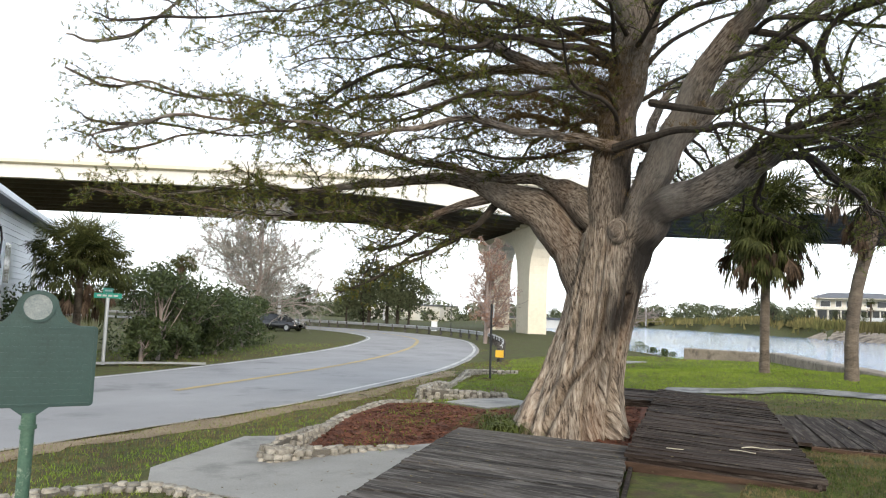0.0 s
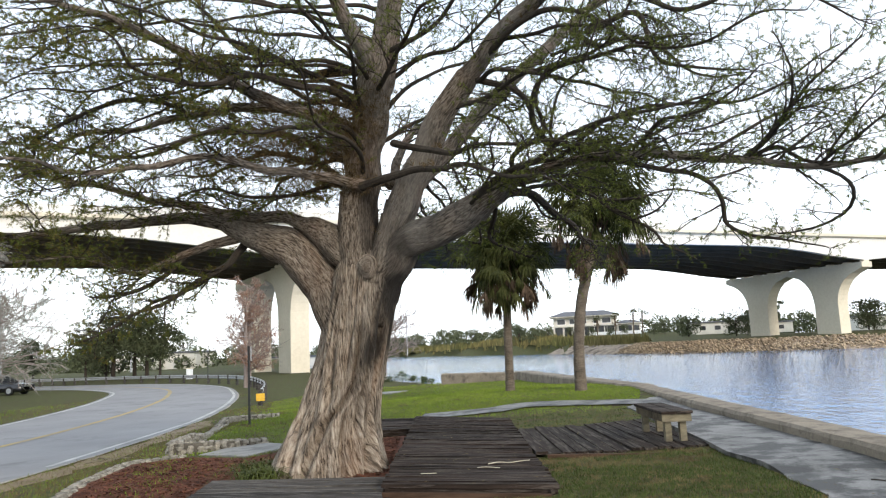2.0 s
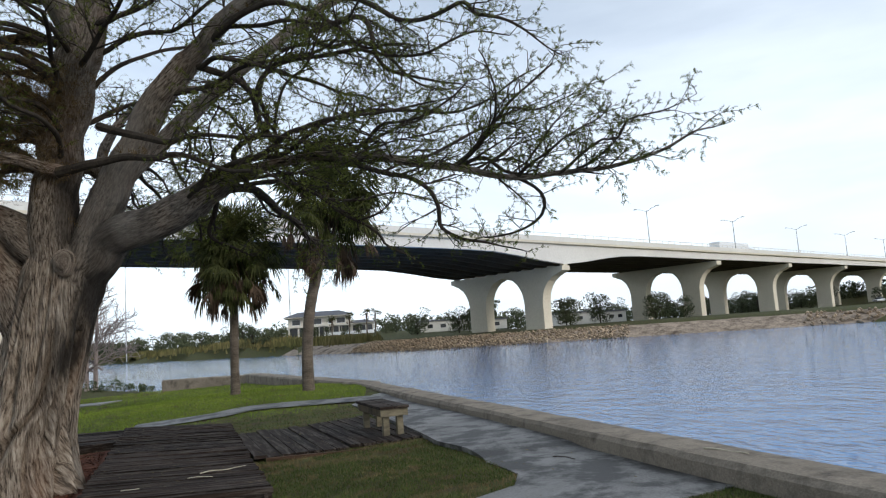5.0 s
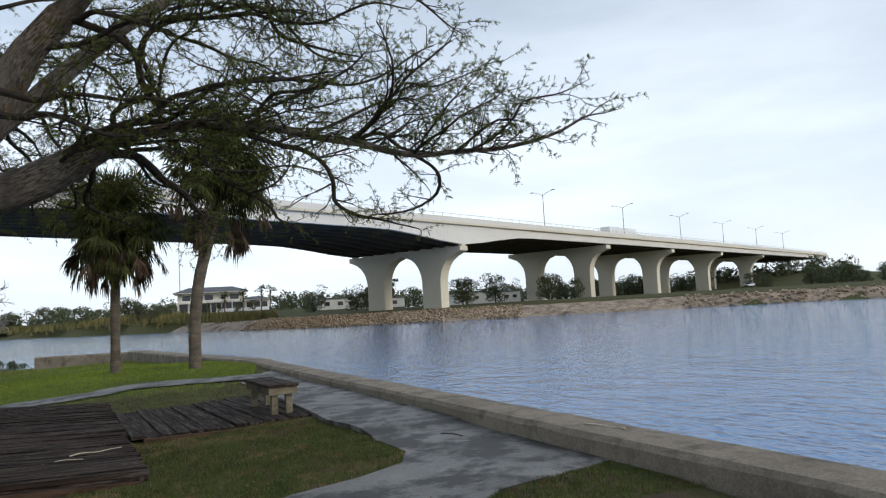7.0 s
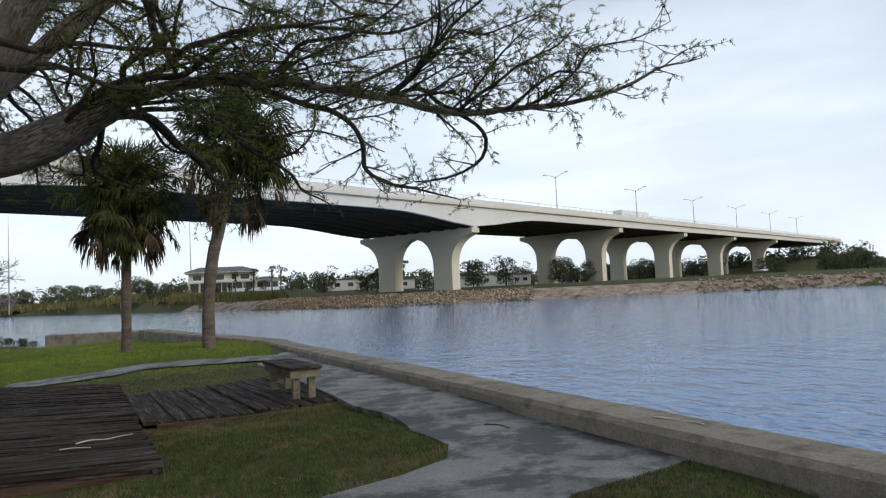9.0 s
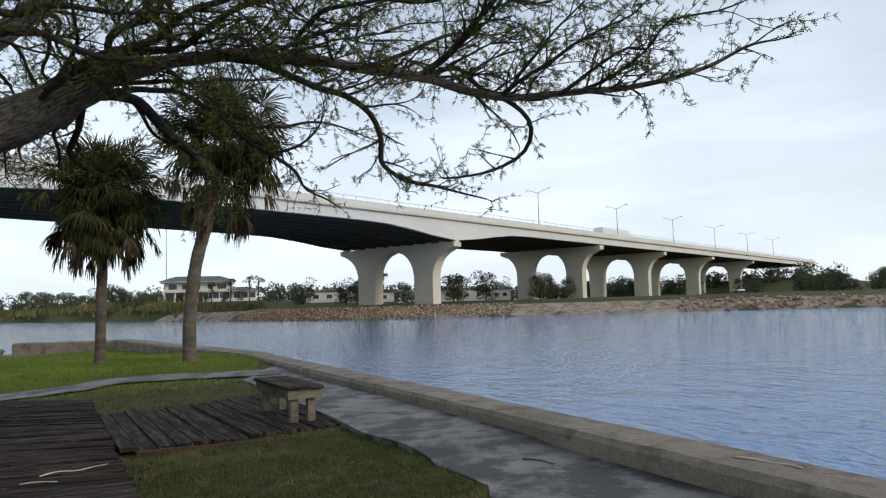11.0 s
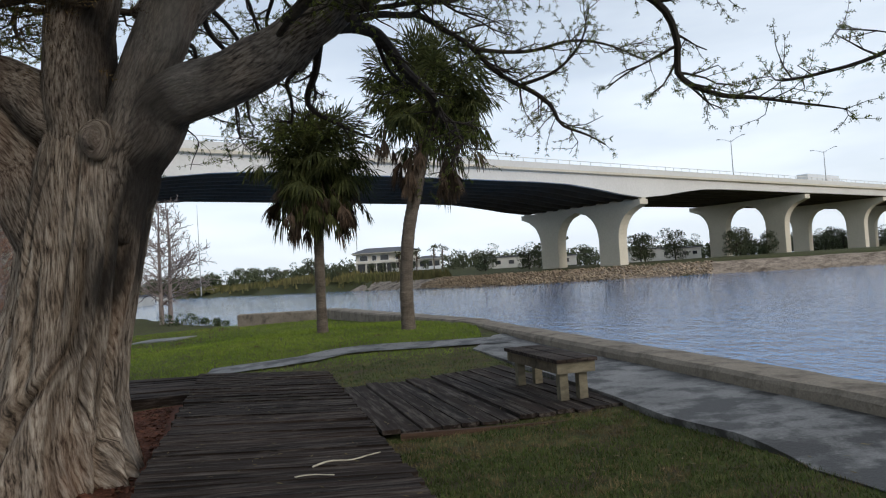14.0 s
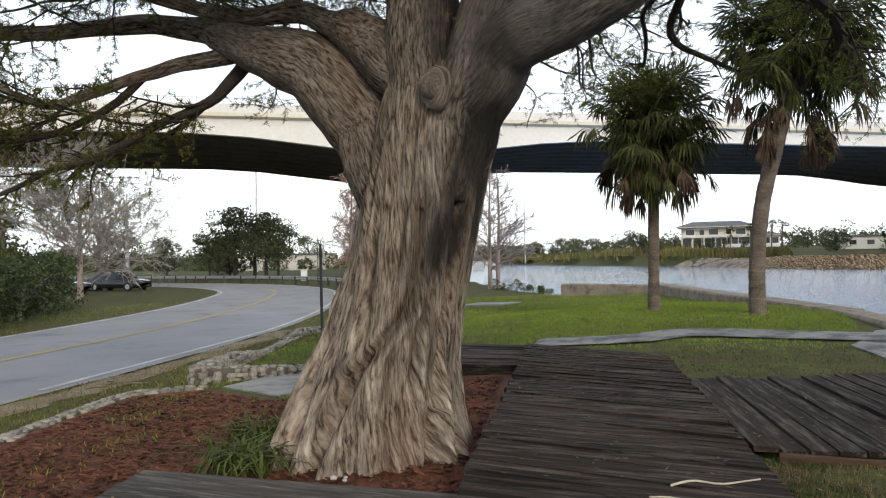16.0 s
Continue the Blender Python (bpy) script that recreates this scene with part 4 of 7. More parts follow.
    limb([(1.26, 8.29, 5.83, 0.053), (1.99, 7.96, 5.45, 0.036), (2.58, 7.45, 5.34, 0.031), (2.86, 7.3, 5.03, 0.027), (3.24, 7.03, 4.88, 0.017), (3.65, 6.82, 4.49, 0.006)], 0.2, 0.1)
    limb([(-2.80, 9.75, 0.7, 0.12), (-2.76, 9.73, 1.3, 0.26), (-2.82, 9.72, 1.75, 0.29), (-2.92, 9.72, 2.22, 0.33), (-3.16, 9.78, 2.68, 0.35), (-3.67, 9.64, 3.17, 0.313), (-4.19, 9.7, 3.41, 0.232), (-4.69, 9.75, 3.61, 0.165), (-5.21, 9.66, 3.74, 0.112), (-5.77, 9.33, 3.67, 0.093), (-6.35, 8.94, 3.57, 0.079), (-6.81, 8.47, 3.46, 0.06), (-7.42, 7.93, 3.39, 0.046), (-7.94, 7.24, 3.36, 0.018), (-8.78, 6.43, 3.12, 0.037), (-9.11, 5.93, 3.18, 0.014)], 0.5, 0.1)
    limb([(-2.40, 9.62, 2.7, 0.17), (-2.74, 9.62, 3.06, 0.27), (-3.0, 9.67, 3.24, 0.25), (-3.2, 9.69, 3.40, 0.20), (-3.45, 9.68, 3.53, 0.145), (-3.71, 9.65, 3.63, 0.114), (-4.32, 9.58, 3.69, 0.089), (-4.81, 9.3, 3.77, 0.076), (-5.47, 8.73, 3.94, 0.062), (-6.04, 8.05, 3.97, 0.048), (-6.6, 7.39, 4.1, 0.034), (-7.06, 6.77, 4.13, 0.013), (-8.33, 5.88, 3.6, 0.03), (-8.55, 5.51, 3.7, 0.013)], 0.2, 0.1)
    limb([(-4.39, 9.9, 3.37, 0.085), (-4.54, 9.75, 3.11, 0.073), (-4.66, 9.58, 2.9, 0.061), (-4.84, 9.34, 2.7, 0.049), (-5.13, 8.99, 2.47, 0.04), (-5.37, 8.63, 2.25, 0.032), (-5.56, 8.27, 2.02, 0.023), (-5.8, 7.79, 1.85, 0.01)], 0.2, 0.1)
    limb([(-4.43, 9.86, 3.42, 0.097), (-4.7, 9.56, 3.29, 0.084), (-5.03, 9.21, 3.09, 0.066), (-5.29, 8.84, 2.94, 0.055), (-5.45, 8.54, 2.84, 0.043), (-5.58, 8.2, 2.87, 0.032), (-5.78, 7.75, 2.83, 0.016), (-8.12, 6.32, 3.03, 0.026), (-8.32, 5.99, 3.23, 0.009)], 0.2, 0.1)
    limb([(-5.03, 9.21, 3.07, 0.05), (-5.22, 9.08, 2.88, 0.047), (-5.41, 8.78, 2.7, 0.041), (-5.62, 8.42, 2.54, 0.032), (-5.82, 8.01, 2.42, 0.014)], 0.2, 0.1)
    limb([(-4.66, 9.58, 2.9, 0.039), (-5.1, 9.56, 2.55, 0.031), (-5.53, 9.31, 2.39, 0.029), (-5.85, 9.16, 2.18, 0.02)], 0.2, 0.1)
    limb([(-2.34, 9.33, 4.34, 0.141), (-2.78, 8.82, 4.78, 0.114), (-3.27, 8.32, 4.95, 0.1), (-3.66, 7.82, 5.13, 0.086), (-3.94, 7.35, 5.28, 0.077), (-4.23, 6.85, 5.39, 0.064), (-4.56, 6.3, 5.46, 0.048), (-4.86, 5.73, 5.51, 0.032), (-5.2, 5.24, 5.51, 0.011), (-7.05, 4.72, 4.6, 0.03), (-7.31, 4.33, 4.57, 0.011)], 0.2, 0.1)
    limb([(-2.33, 9.34, 4.68, 0.126), (-2.98, 9.23, 5.01, 0.102), (-3.74, 8.97, 5.14, 0.086), (-4.35, 8.79, 5.1, 0.07), (-4.89, 8.64, 4.99, 0.061), (-5.36, 8.41, 4.8, 0.048), (-5.94, 8.01, 4.7, 0.035), (-6.53, 7.49, 4.42, 0.017), (-8.41, 5.34, 4.58, 0.026), (-8.53, 5.09, 4.67, 0.009)], 0.2, 0.1)
    limb([(-4.75, 8.71, 5.04, 0.053), (-4.87, 8.46, 5.16, 0.048), (-5.42, 8.0, 5.08, 0.043), (-5.9, 7.63, 4.76, 0.034), (-6.18, 7.38, 4.43, 0.025), (-6.4, 7.18, 4.03, 0.013), (-8.19, 5.57, 3.99, 0.026), (-8.36, 5.27, 4.09, 0.009)], 0.2, 0.1)
    limb([(-2.28, 9.25, 3.9, 0.106), (-2.8, 8.72, 3.99, 0.079), (-3.42, 8.11, 4.04, 0.061), (-3.88, 7.51, 4.05, 0.052), (-4.29, 6.97, 3.78, 0.043), (-4.74, 6.42, 3.66, 0.032), (-5.11, 5.8, 3.75, 0.017), (-7.09, 5.12, 3.69, 0.027), (-7.38, 4.74, 3.56, 0.011)], 0.2, 0.1)
    limb([(-2.21, 9.1, 4.85, 0.09), (-2.42, 8.63, 5.04, 0.072), (-2.92, 8.09, 5.05, 0.058), (-3.31, 7.58, 5.0, 0.045), (-3.77, 7.06, 4.78, 0.036), (-4.1, 6.45, 4.8, 0.025), (-4.41, 5.86, 4.97, 0.01), (-6.55, 4.64, 4.69, 0.022), (-6.8, 4.25, 4.71, 0.007)], 0.2, 0.1)
    limb([(-2.0, 8.91, 5.5, 0.082), (-2.89, 9.04, 5.58, 0.06), (-3.67, 9.02, 5.92, 0.049), (-4.35, 8.79, 6.44, 0.036), (-4.89, 8.48, 6.89, 0.018)], 0.2, 0.1)
    limb([(-2.37, 9.57, 4.23, 0.101), (-3.17, 9.71, 4.69, 0.08), (-4.31, 9.76, 5.09, 0.065), (-5.34, 9.71, 5.0, 0.048), (-6.45, 9.44, 4.76, 0.035), (-7.29, 8.98, 4.9, 0.015), (-8.74, 6.55, 4.83, 0.028), (-9.15, 5.99, 4.8, 0.009)], 0.2, 0.1)
    limb([(-2.29, 9.14, 3.88, 0.089), (-1.52, 8.7, 3.94, 0.061), (-0.83, 8.23, 3.84, 0.043), (-0.23, 7.85, 3.62, 0.03), (0.31, 7.54, 3.37, 0.016), (0.72, 7.41, 3.05, 0.006)], 0.2, 0.1)
    limb([(-1.75, 9.03, 4.45, 0.072), (-1.02, 8.55, 4.09, 0.048), (-0.3, 8.05, 4.03, 0.031), (0.34, 7.61, 3.9, 0.02), (0.88, 7.26, 3.68, 0.009)], 0.2, 0.1)
    limb([(-0.64, 8.86, 5.24, 0.063), (0.11, 8.69, 4.77, 0.046), (0.19, 8.66, 4.22, 0.037), (0.5, 8.54, 3.94, 0.025), (1.11, 8.11, 3.97, 0.01)], 0.2, 0.1)
    limb([(-0.38, 8.7, 5.46, 0.063), (0.41, 8.21, 5.68, 0.045), (1.08, 7.91, 5.37, 0.032), (1.48, 7.75, 4.9, 0.024), (1.98, 7.4, 4.81, 0.01)], 0.2, 0.1)
    limb([(0.68, 10.41, 6.41, 0.056), (1.16, 10.37, 5.96, 0.046), (1.81, 10.14, 5.87, 0.036), (2.62, 10.03, 5.29, 0.022), (3.29, 9.7, 5.17, 0.009)], 0.2, 0.1)
    limb([(-2.11, 10.01, 4.05, 0.096), (-2.02, 10.84, 4.99, 0.076), (-1.6, 11.76, 5.72, 0.062), (-0.86, 12.55, 6.23, 0.044), (-0.07, 13.34, 6.3, 0.017)], 0.2, 0.1)
    limb([(-2.69, 9.83, 4.06, 0.087), (-3.47, 10.49, 4.65, 0.071), (-4.51, 11.05, 5.09, 0.056), (-5.68, 11.43, 4.98, 0.038), (-6.83, 11.62, 4.92, 0.017)], 0.2, 0.1)
    # thinner limbs that fill the crown on the side of the road and above the deck
    leader = [Vector(p) for p in ((-2.34, 9.5, 3.6), (-2.2, 9.35, 4.3), (-2.1, 9.2, 4.9), (-1.9, 8.9, 5.5), (-1.7, 8.65, 6.2))]
    for turn, z, reach, rise in ((100, 0.6, 3.6, 0.35), (125, 1.4, 4.4, 0.30), (150, 0.3, 4.6, 0.12), (160, 2.4, 5.0, 0.35), (172, 1.1, 5.6, 0.16), (185, 2.0, 5.6, 0.28), (195, 0.5, 5.0, 0.10), (214, 2.8, 5.4, 0.32), (232, 2.2, 5.4, 0.22), (244, 1.2, 4.8, 0.14), (256, 2.6, 4.6, 0.26), (268, 1.8, 4.2, 0.20), (280, 0.8, 3.4, 0.12), (295, 2.4, 4.0, 0.28), (320, 3.2, 4.2, 0.35), (345, 2.6, 3.6, 0.40), (20, 2.0, 3.6, 0.45), (55, 1.5, 3.4, 0.40), (180, 3.0, 6.2, 0.12), (198, 3.4, 6.6, 0.14)):
        k = min(3, int(z))
        p = leader[k].lerp(leader[k + 1], z - k)
        q, e, n = radians(turn), rise, 9
        pts = []
        for i in range(n):
            pts.append((p.x, p.y, p.z, 0.040 * (1 - i / n) ** 1.2 + 0.008))
            q += rng.gauss(0, 0.16)
            e += rng.gauss(-0.035, 0.10)
            p = p + Vector((math.cos(q) * math.cos(e), math.sin(q) * math.cos(e), math.sin(e))) * (reach / n)
        limb(pts, 0.45 if reach > 6 else 0.15, 0.08)
    # thin limbs that fill the spray over the water
    for x, y, z, turn, reach, rise, r in ((-0.13, 8.63, 5.6, -40, 3.2, 0.0, 0.035), (0.34, 8.42, 5.9, -20, 3.0, -0.1, 0.035), (-0.58, 8.85, 5.2, -60, 3.4, 0.05, 0.04), (-1.0, 9.05, 4.8, -35, 3.4, -0.05, 0.04), (0.33, 8.82, 3.82, -75, 2.6, 0.35, 0.028), (0.91, 8.33, 3.76, -15, 2.4, 0.30, 0.028), (1.44, 7.81, 3.65, -80, 2.4, 0.30, 0.025), (1.93, 7.37, 3.5, 0, 2.0, 0.35, 0.022), (-0.3, 9.3, 3.7, 30, 3.0, 0.05, 0.03), (0.0, 9.7, 3.6, 75, 2.0, 0.0, 0.025), (-0.6, 9.6, 3.5, 100, 2.6, -0.05, 0.03), (0.33, 10.44, 6.0, -10, 2.8, -0.12, 0.03), (-0.16, 10.46, 5.65, 40, 3.0, -0.1, 0.03), (0.99, 9.92, 3.58, 10, 2.2, 0.05, 0.022), (-0.72, 10.47, 5.2, 70, 3.0, -0.1, 0.03), (-0.8, 9.27, 3.5, -50, 2.6, 0.25, 0.03), (2.34, 7.0, 3.38, -70, 1.8, 0.30, 0.02), (1.5, 8.3, 3.6, 35, 1.9, 0.1, 0.02), (2.98, 6.89, 3.1, -50, 1.1, 0.35, 0.016), (3.4, 6.5, 3.06, -40, 0.9, 0.3, 0.014), (-1.95, 10.05, 3.7, 80, 3.0, -0.12, 0.035), (-1.54, 10.28, 4.3, 98, 3.2, -0.28, 0.035), (-2.2, 10.1, 3.9, 112, 2.8, -0.25, 0.03), (-1.1, 10.4, 4.8, 88, 3.0, -0.2, 0.03)):
        p, q, e, n = Vector((x, y, z)), radians(turn), rise, 8
        pts = []
        for i in range(n):
            pts.append((p.x, p.y, p.z, r * (1 - i / n) ** 1.1 + 0.006))
            q += rng.gauss(0, 0.22)
            e += rng.gauss(0.0, 0.09)
            p = p + Vector((math.cos(q) * math.cos(e), math.sin(q) * math.cos(e), math.sin(e))) * (reach / n)
        limb(pts, 0.12, 0.05)
    # limbs that run straight out to the rim of the crown
    for a, b, r in (((-1.95, 8.95, 5.4), (-6.4, 6.8, 5.0), 0.036), ((-2.0, 9.0, 5.2), (-7.4, 6.8, 5.5), 0.036), ((-1.8, 8.8, 5.8), (-8.2, 6.7, 5.4), 0.036), ((-2.1, 9.2, 4.9), (-7.0, 7.5, 5.0), 0.036), ((-1.75, 8.7, 6.0), (-6.0, 7.3, 5.7), 0.036), ((-1.7, 8.65, 6.2), (-7.0, 6.0, 5.0), 0.036), ((2.98, 6.89, 3.12), (3.5, 5.6, 3.45), 0.018), ((3.3, 6.6, 3.06), (4.0, 5.5, 3.42), 0.016), ((2.34, 7.0, 3.4), (3.35, 6.0, 3.7), 0.02), ((0.7, 8.5, 3.8), (1.6, 7.6, 3.5), 0.018), ((-1.95, 10.05, 3.7), (-1.6, 12.6, 3.2), 0.028), ((-1.54, 10.28, 4.3), (-1.5, 13.0, 3.6), 0.028), ((-2.1, 10.1, 3.9), (-2.4, 12.8, 3.1), 0.028), ((-1.0, 10.45, 4.8), (-0.9, 13.0, 4.2), 0.028), ((-1.3, 10.35, 4.5), (-1.0, 12.0, 3.6), 0.026), ((-1.8, 10.1, 3.9), (-1.5, 11.4, 3.0), 0.026)):
        a, b, n = Vector(a), Vector(b), 8
        pts = []
        for i in range(n):
            f = i / (n - 1)
            p = a.lerp(b, f) + Vector((rng.gauss(0, 1), rng.gauss(0, 1), rng.gauss(0, 0.7))) * (0.025 * (b - a).length * min(1, 3 * f)) + Vector((0, 0, 0.05 * (b - a).length * math.sin(math.pi * f)))
            pts.append((p.x, p.y, p.z, r * (1 - f) ** 1.1 + 0.006))
        limb(pts, 0.5 if r > 0.03 else 0.15, 0.06)
    # brown fern growth clinging round the middle of the crown
    for k in range(9000):
        c = ((-2.85, 9.1, 4.1), (-3.5, 8.9, 4.6), (-2.6, 8.9, 4.9), (-4.2, 8.7, 4.4))[min(3, int(k / 9000 * 6) // 2 + (k % 2))]
        p = Vector(c) + Vector((rng.gauss(0, 0.42), rng.gauss(0, 0.32), rng.gauss(0, 0.26)))
        sprig(ferns, p, Vector((rng.gauss(0, 1), rng.gauss(0, 1), rng.gauss(-0.2, 0.7))), rng.uniform(0.06, 0.15), rng, 6, 0.05)
    tagged(twigs.done("twig_growth", TWIG, tree, "dark thin crooked twigs"), kind="stuff")
    tagged(leaves.done("leaves", LEAF, tree, "sparse feathery olive-green leaves"), kind="stuff")
    tagged(tips.done("old_leaves", OLDLEAF, tree, "yellowish and rusty old feathery leaves"), kind="stuff")
    tagged(ferns.done("fern_growth", RUSTLEAF, tree, "dry brown ferns growing on the limbs"), kind="stuff")
    return tree


build_cypress()


def frond(heap, base, direction, stalk, reach, rng, droop=0.5, fingers=26, broad=0.017, wide=3.8):
    """A fan leaf: a stalk and many narrow folded fingers whose tips are drawn down by their weight."""
    d = Vector(direction).normalized()
    side = d.cross(Vector((rng.gauss(0, 0.35), rng.gauss(0, 0.35), 1)))
    side = side.normalized() if side.length > 0.1 else Vector((1, 0, 0))
    up = side.cross(d).normalized()
    hub = Vector(base) + d * stalk + Vector((0, 0, -0.12 * stalk))
    w = side * 0.013
    heap.face(Vector(base) - w, Vector(base) + w, hub + w, hub - w)
    wide *= rng.uniform(0.85, 1.15)
    down = Vector((0, 0, -1))
    for i in range(fingers):
        a = (i / (fingers - 1) - 0.5) * wide
        ray = (d * math.cos(a) + side * math.sin(a) + up * (0.22 * math.cos(a * 2) + rng.gauss(0, 0.06))).normalized()
        long = reach * (0.62 + 0.38 * math.cos(a * 0.55)) * rng.uniform(0.7, 1.1)
        across = up.cross(ray)
        across = (across.normalized() if across.length > 0.05 else side) * (broad * reach / 0.8)
        sag = min(0.95, droop * rng.uniform(0.6, 1.3))
        mid = hub + ray.lerp(down, sag * 0.35) * (long * 0.45)
        bend = mid + ray.lerp(down, sag * 0.75) * (long * 0.30)
        tip = bend + ray.lerp(down, sag) * (long * 0.25)
        heap.face(hub, mid - across, bend - across * 0.7, tip, bend + across * 0.7, mid + across)


def sabal_palm(at, line, crown, reach, seed, label, dead=26, fronds=62, low=-0.9, skirt=(0.3, 1.3), girth=0.118, clumps=(), group="distant palms"):
    """A fan palm: leaning trunk, a shaggy green head, and dead fronds that hang against the trunk."""
    palm = thing("palm_tree", label, "palm tree", group=group)
    rng = random.Random(seed)
    heap, pts = Heap(), along(line, 0.045)
    radii = []
    for i, p in enumerate(pts):
        t = i / len(pts)
        ring = 0.035 * ((i % 3) == 0)
        radii.append((girth + 0.05 * math.exp(-t * 14)) * (1 + ring + 0.07 * noise.noise(p * 5) + 0.04 * noise.noise(p * 14)))
    heap.tube(pts, radii, 18)
    heap.done("trunk", PALMBARK, palm, smooth=False)
    top = Vector(crown)
    green, brown, boots = Heap(), Heap(), Heap()
    lobes = [rng.uniform(0, math.tau) for _ in range(3)]
    for i in range(fronds):
        q, e = rng.uniform(0, math.tau), math.asin(rng.uniform(low, 0.98))
        d = Vector((math.cos(q) * math.cos(e), math.sin(q) * math.cos(e), math.sin(e) + 0.05))
        far = 1 + 0.13 * math.sin(2 * q + lobes[0]) + 0.10 * math.sin(5 * q + lobes[1]) + 0.08 * math.sin(3 * e + lobes[2])
        frond(green, top + Vector((0, 0, rng.uniform(-0.3, 0.2))), d, far * reach * rng.uniform(0.22, 0.66), reach * rng.uniform(0.34, 0.52), rng, 0.22 + 0.40 * (1 - d.z))
    for i in range(dead):
        q = rng.uniform(0, math.tau)
        out = rng.uniform(*skirt)
        d = Vector((math.cos(q) * out, math.sin(q) * out, -1))
        heap = brown if rng.random() < 0.7 else green
        frond(heap, top + Vector((math.cos(q) * 0.15, math.sin(q) * 0.15, -0.1 - rng.uniform(0, 0.3))), d, reach * rng.uniform(0.35, 0.75), reach * rng.uniform(0.26, 0.42), rng, 0.95, 18, 0.024, 1.5)
    # loose bundles of dead leaf that hang by themselves
    for x, y, z, tall, count in clumps:
        for _ in range(count):
            b = top + Vector((x + rng.gauss(0, 0.06), y + rng.gauss(0, 0.06), z + rng.uniform(-0.15, 0.1)))
            frond(brown, b, Vector((rng.gauss(0, 0.16), rng.gauss(0, 0.16), -1)), tall * rng.uniform(0.1, 0.5), tall * rng.uniform(0.4, 0.6), rng, 0.9, 14, 0.024, 1.2)
    for i in range(70):
        q, z = rng.uniform(0, math.tau), rng.uniform(-1.1, 0.1)
        p = top + Vector((math.cos(q) * 0.14, math.sin(q) * 0.14, z))
        boots.tube([p, p + Vector((math.cos(q) * 0.16, math.sin(q) * 0.16, 0.22))], [0.035, 0.015], 4)
    tagged(boots.done("stalk_growth", DEADFROND, palm), kind="stuff")
    tagged(green.done("fronds", PALMLEAF, palm, "dark green fan fronds"), kind="stuff")
    tagged(brown.done("dead_fronds", DEADFROND, palm, "hanging brown dead fronds"), kind="stuff")
    return palm


sabal_palm(0, [(-1.56, 20.6, 0.1), (-1.55, 20.6, 1.5), (-1.52, 20.6, 2.8), (-1.50, 20.6, 3.9)], (-1.53, 20.6, 4.5), 1.86, 3, "shaggy fan palm with a grey trunk and brown skirt", 60, 165, -0.85, (0.25, 1.25), clumps=((-0.35, -0.3, -0.9, 0.9, 7), (0.4, -0.3, -0.85, 0.9, 7), (0.05, -0.4, -1.0, 1.0, 8), (-0.8, 0.1, -0.5, 0.9, 6), (0.85, 0.1, -0.55, 0.8, 6)), group="palms on the lawn")
sabal_palm(0, [(0.46, 19.4, 0.15), (0.47, 19.4, 1.3), (0.60, 19.4, 2.5), (0.87, 19.4, 3.6), (1.14, 19.4, 4.8)], (1.22, 19.4, 5.55), 1.98, 5, "tall leaning fan palm with hanging dead fronds", 16, 165, -0.72, (0.1, 0.9), 0.145, clumps=((-0.42, -0.15, -1.35, 1.0, 9), (0.30, -0.1, -1.35, 1.15, 12), (0.45, 0.1, -1.4, 1.1, 9), (-1.05, -0.2, -0.7, 0.95, 9), (1.2, 0.0, -0.4, 0.8, 6)), group="palms on the lawn")


# ---- decks, beds and low walls ----
def deck(name, quad, top, board, mat, label, thick=0.045, seed=1, gap=0.008, skip=(), joist=True):
    """Boards laid across a four-cornered platform: near left, near right, far right, far left."""
    rng = random.Random(seed)
    base = thing(name, label, "deck")
    nl, nr, fr, fl = (Vector((*p, 0)) for p in quad)
    long = ((fl - nl).length + (fr - nr).length) / 2
    n = int(long / board)
    for i in range(n):
        if i in skip:
            continue
        t0, t1 = (i + gap / board) / n, (i + 1) / n
        a, b, c, d = nl.lerp(fl, t0), nr.lerp(fr, t0), nr.lerp(fr, t1), nl.lerp(fl, t1)
        over_l, over_r = rng.uniform(-0.02, 0.02), rng.uniform(-0.025, 0.025)
        ex = (b - a).normalized()
        a, d, b, c = a - ex * over_l, d - ex * over_l, b + ex * over_r, c + ex * over_r
        h = Heap()
        mid = (a + b + c + d) / 4
        z, tilt, cup = max(top, land(mid.x, mid.y) + 0.05) + rng.uniform(-0.011, 0.009), rng.uniform(-0.009, 0.009), 0.004
        m0, m1 = (a + d) / 2, (b + c) / 2
        for p, k in ((a, tilt), (b, -tilt), (m1, -tilt - cup), (c, -tilt), (d, tilt), (m0, tilt - cup)):
            h.v.append((p.x, p.y, z + k))
        for p in (a, b, m1, c, d, m0):
            h.v.append((p.x, p.y, z - thick))
        h.f += [(0, 1, 2, 5), (5, 2, 3, 4), (7, 6, 11, 8), (8, 11, 10, 9), (0, 6, 7, 1), (1, 7, 8, 2), (2, 8, 9, 3), (3, 9, 10, 4), (4, 10, 11, 5), (5, 11, 6, 0)]
        h.done("board", mat, base)
    if joist:
        h = Heap()
        for a, b in ((nl, nr), (nr, fr), (fr, fl), (fl, nl)):
            d = (b - a).normalized()
            o = Vector((-d.y, d.x, 0)) * 0.03
            i = (-o).normalized() * 0.0
            k = len(h.v)
            for p in (a + o, b + o, b + o * 2.3, a + o * 2.3):
                h.v.append((p.x, p.y, land(p.x, p.y) - 0.1))
                h.v.append((p.x, p.y, top - thick - 0.006))
            h.f += [(k, k + 2, k + 3, k + 1), (k + 4, k + 6, k + 7, k + 5), (k + 1, k + 3, k + 5, k + 7), (k, k + 1, k + 7, k + 6), (k + 2, k + 4, k + 5, k + 3)]
        h.done("rim_joist", DECK, base)
    return base


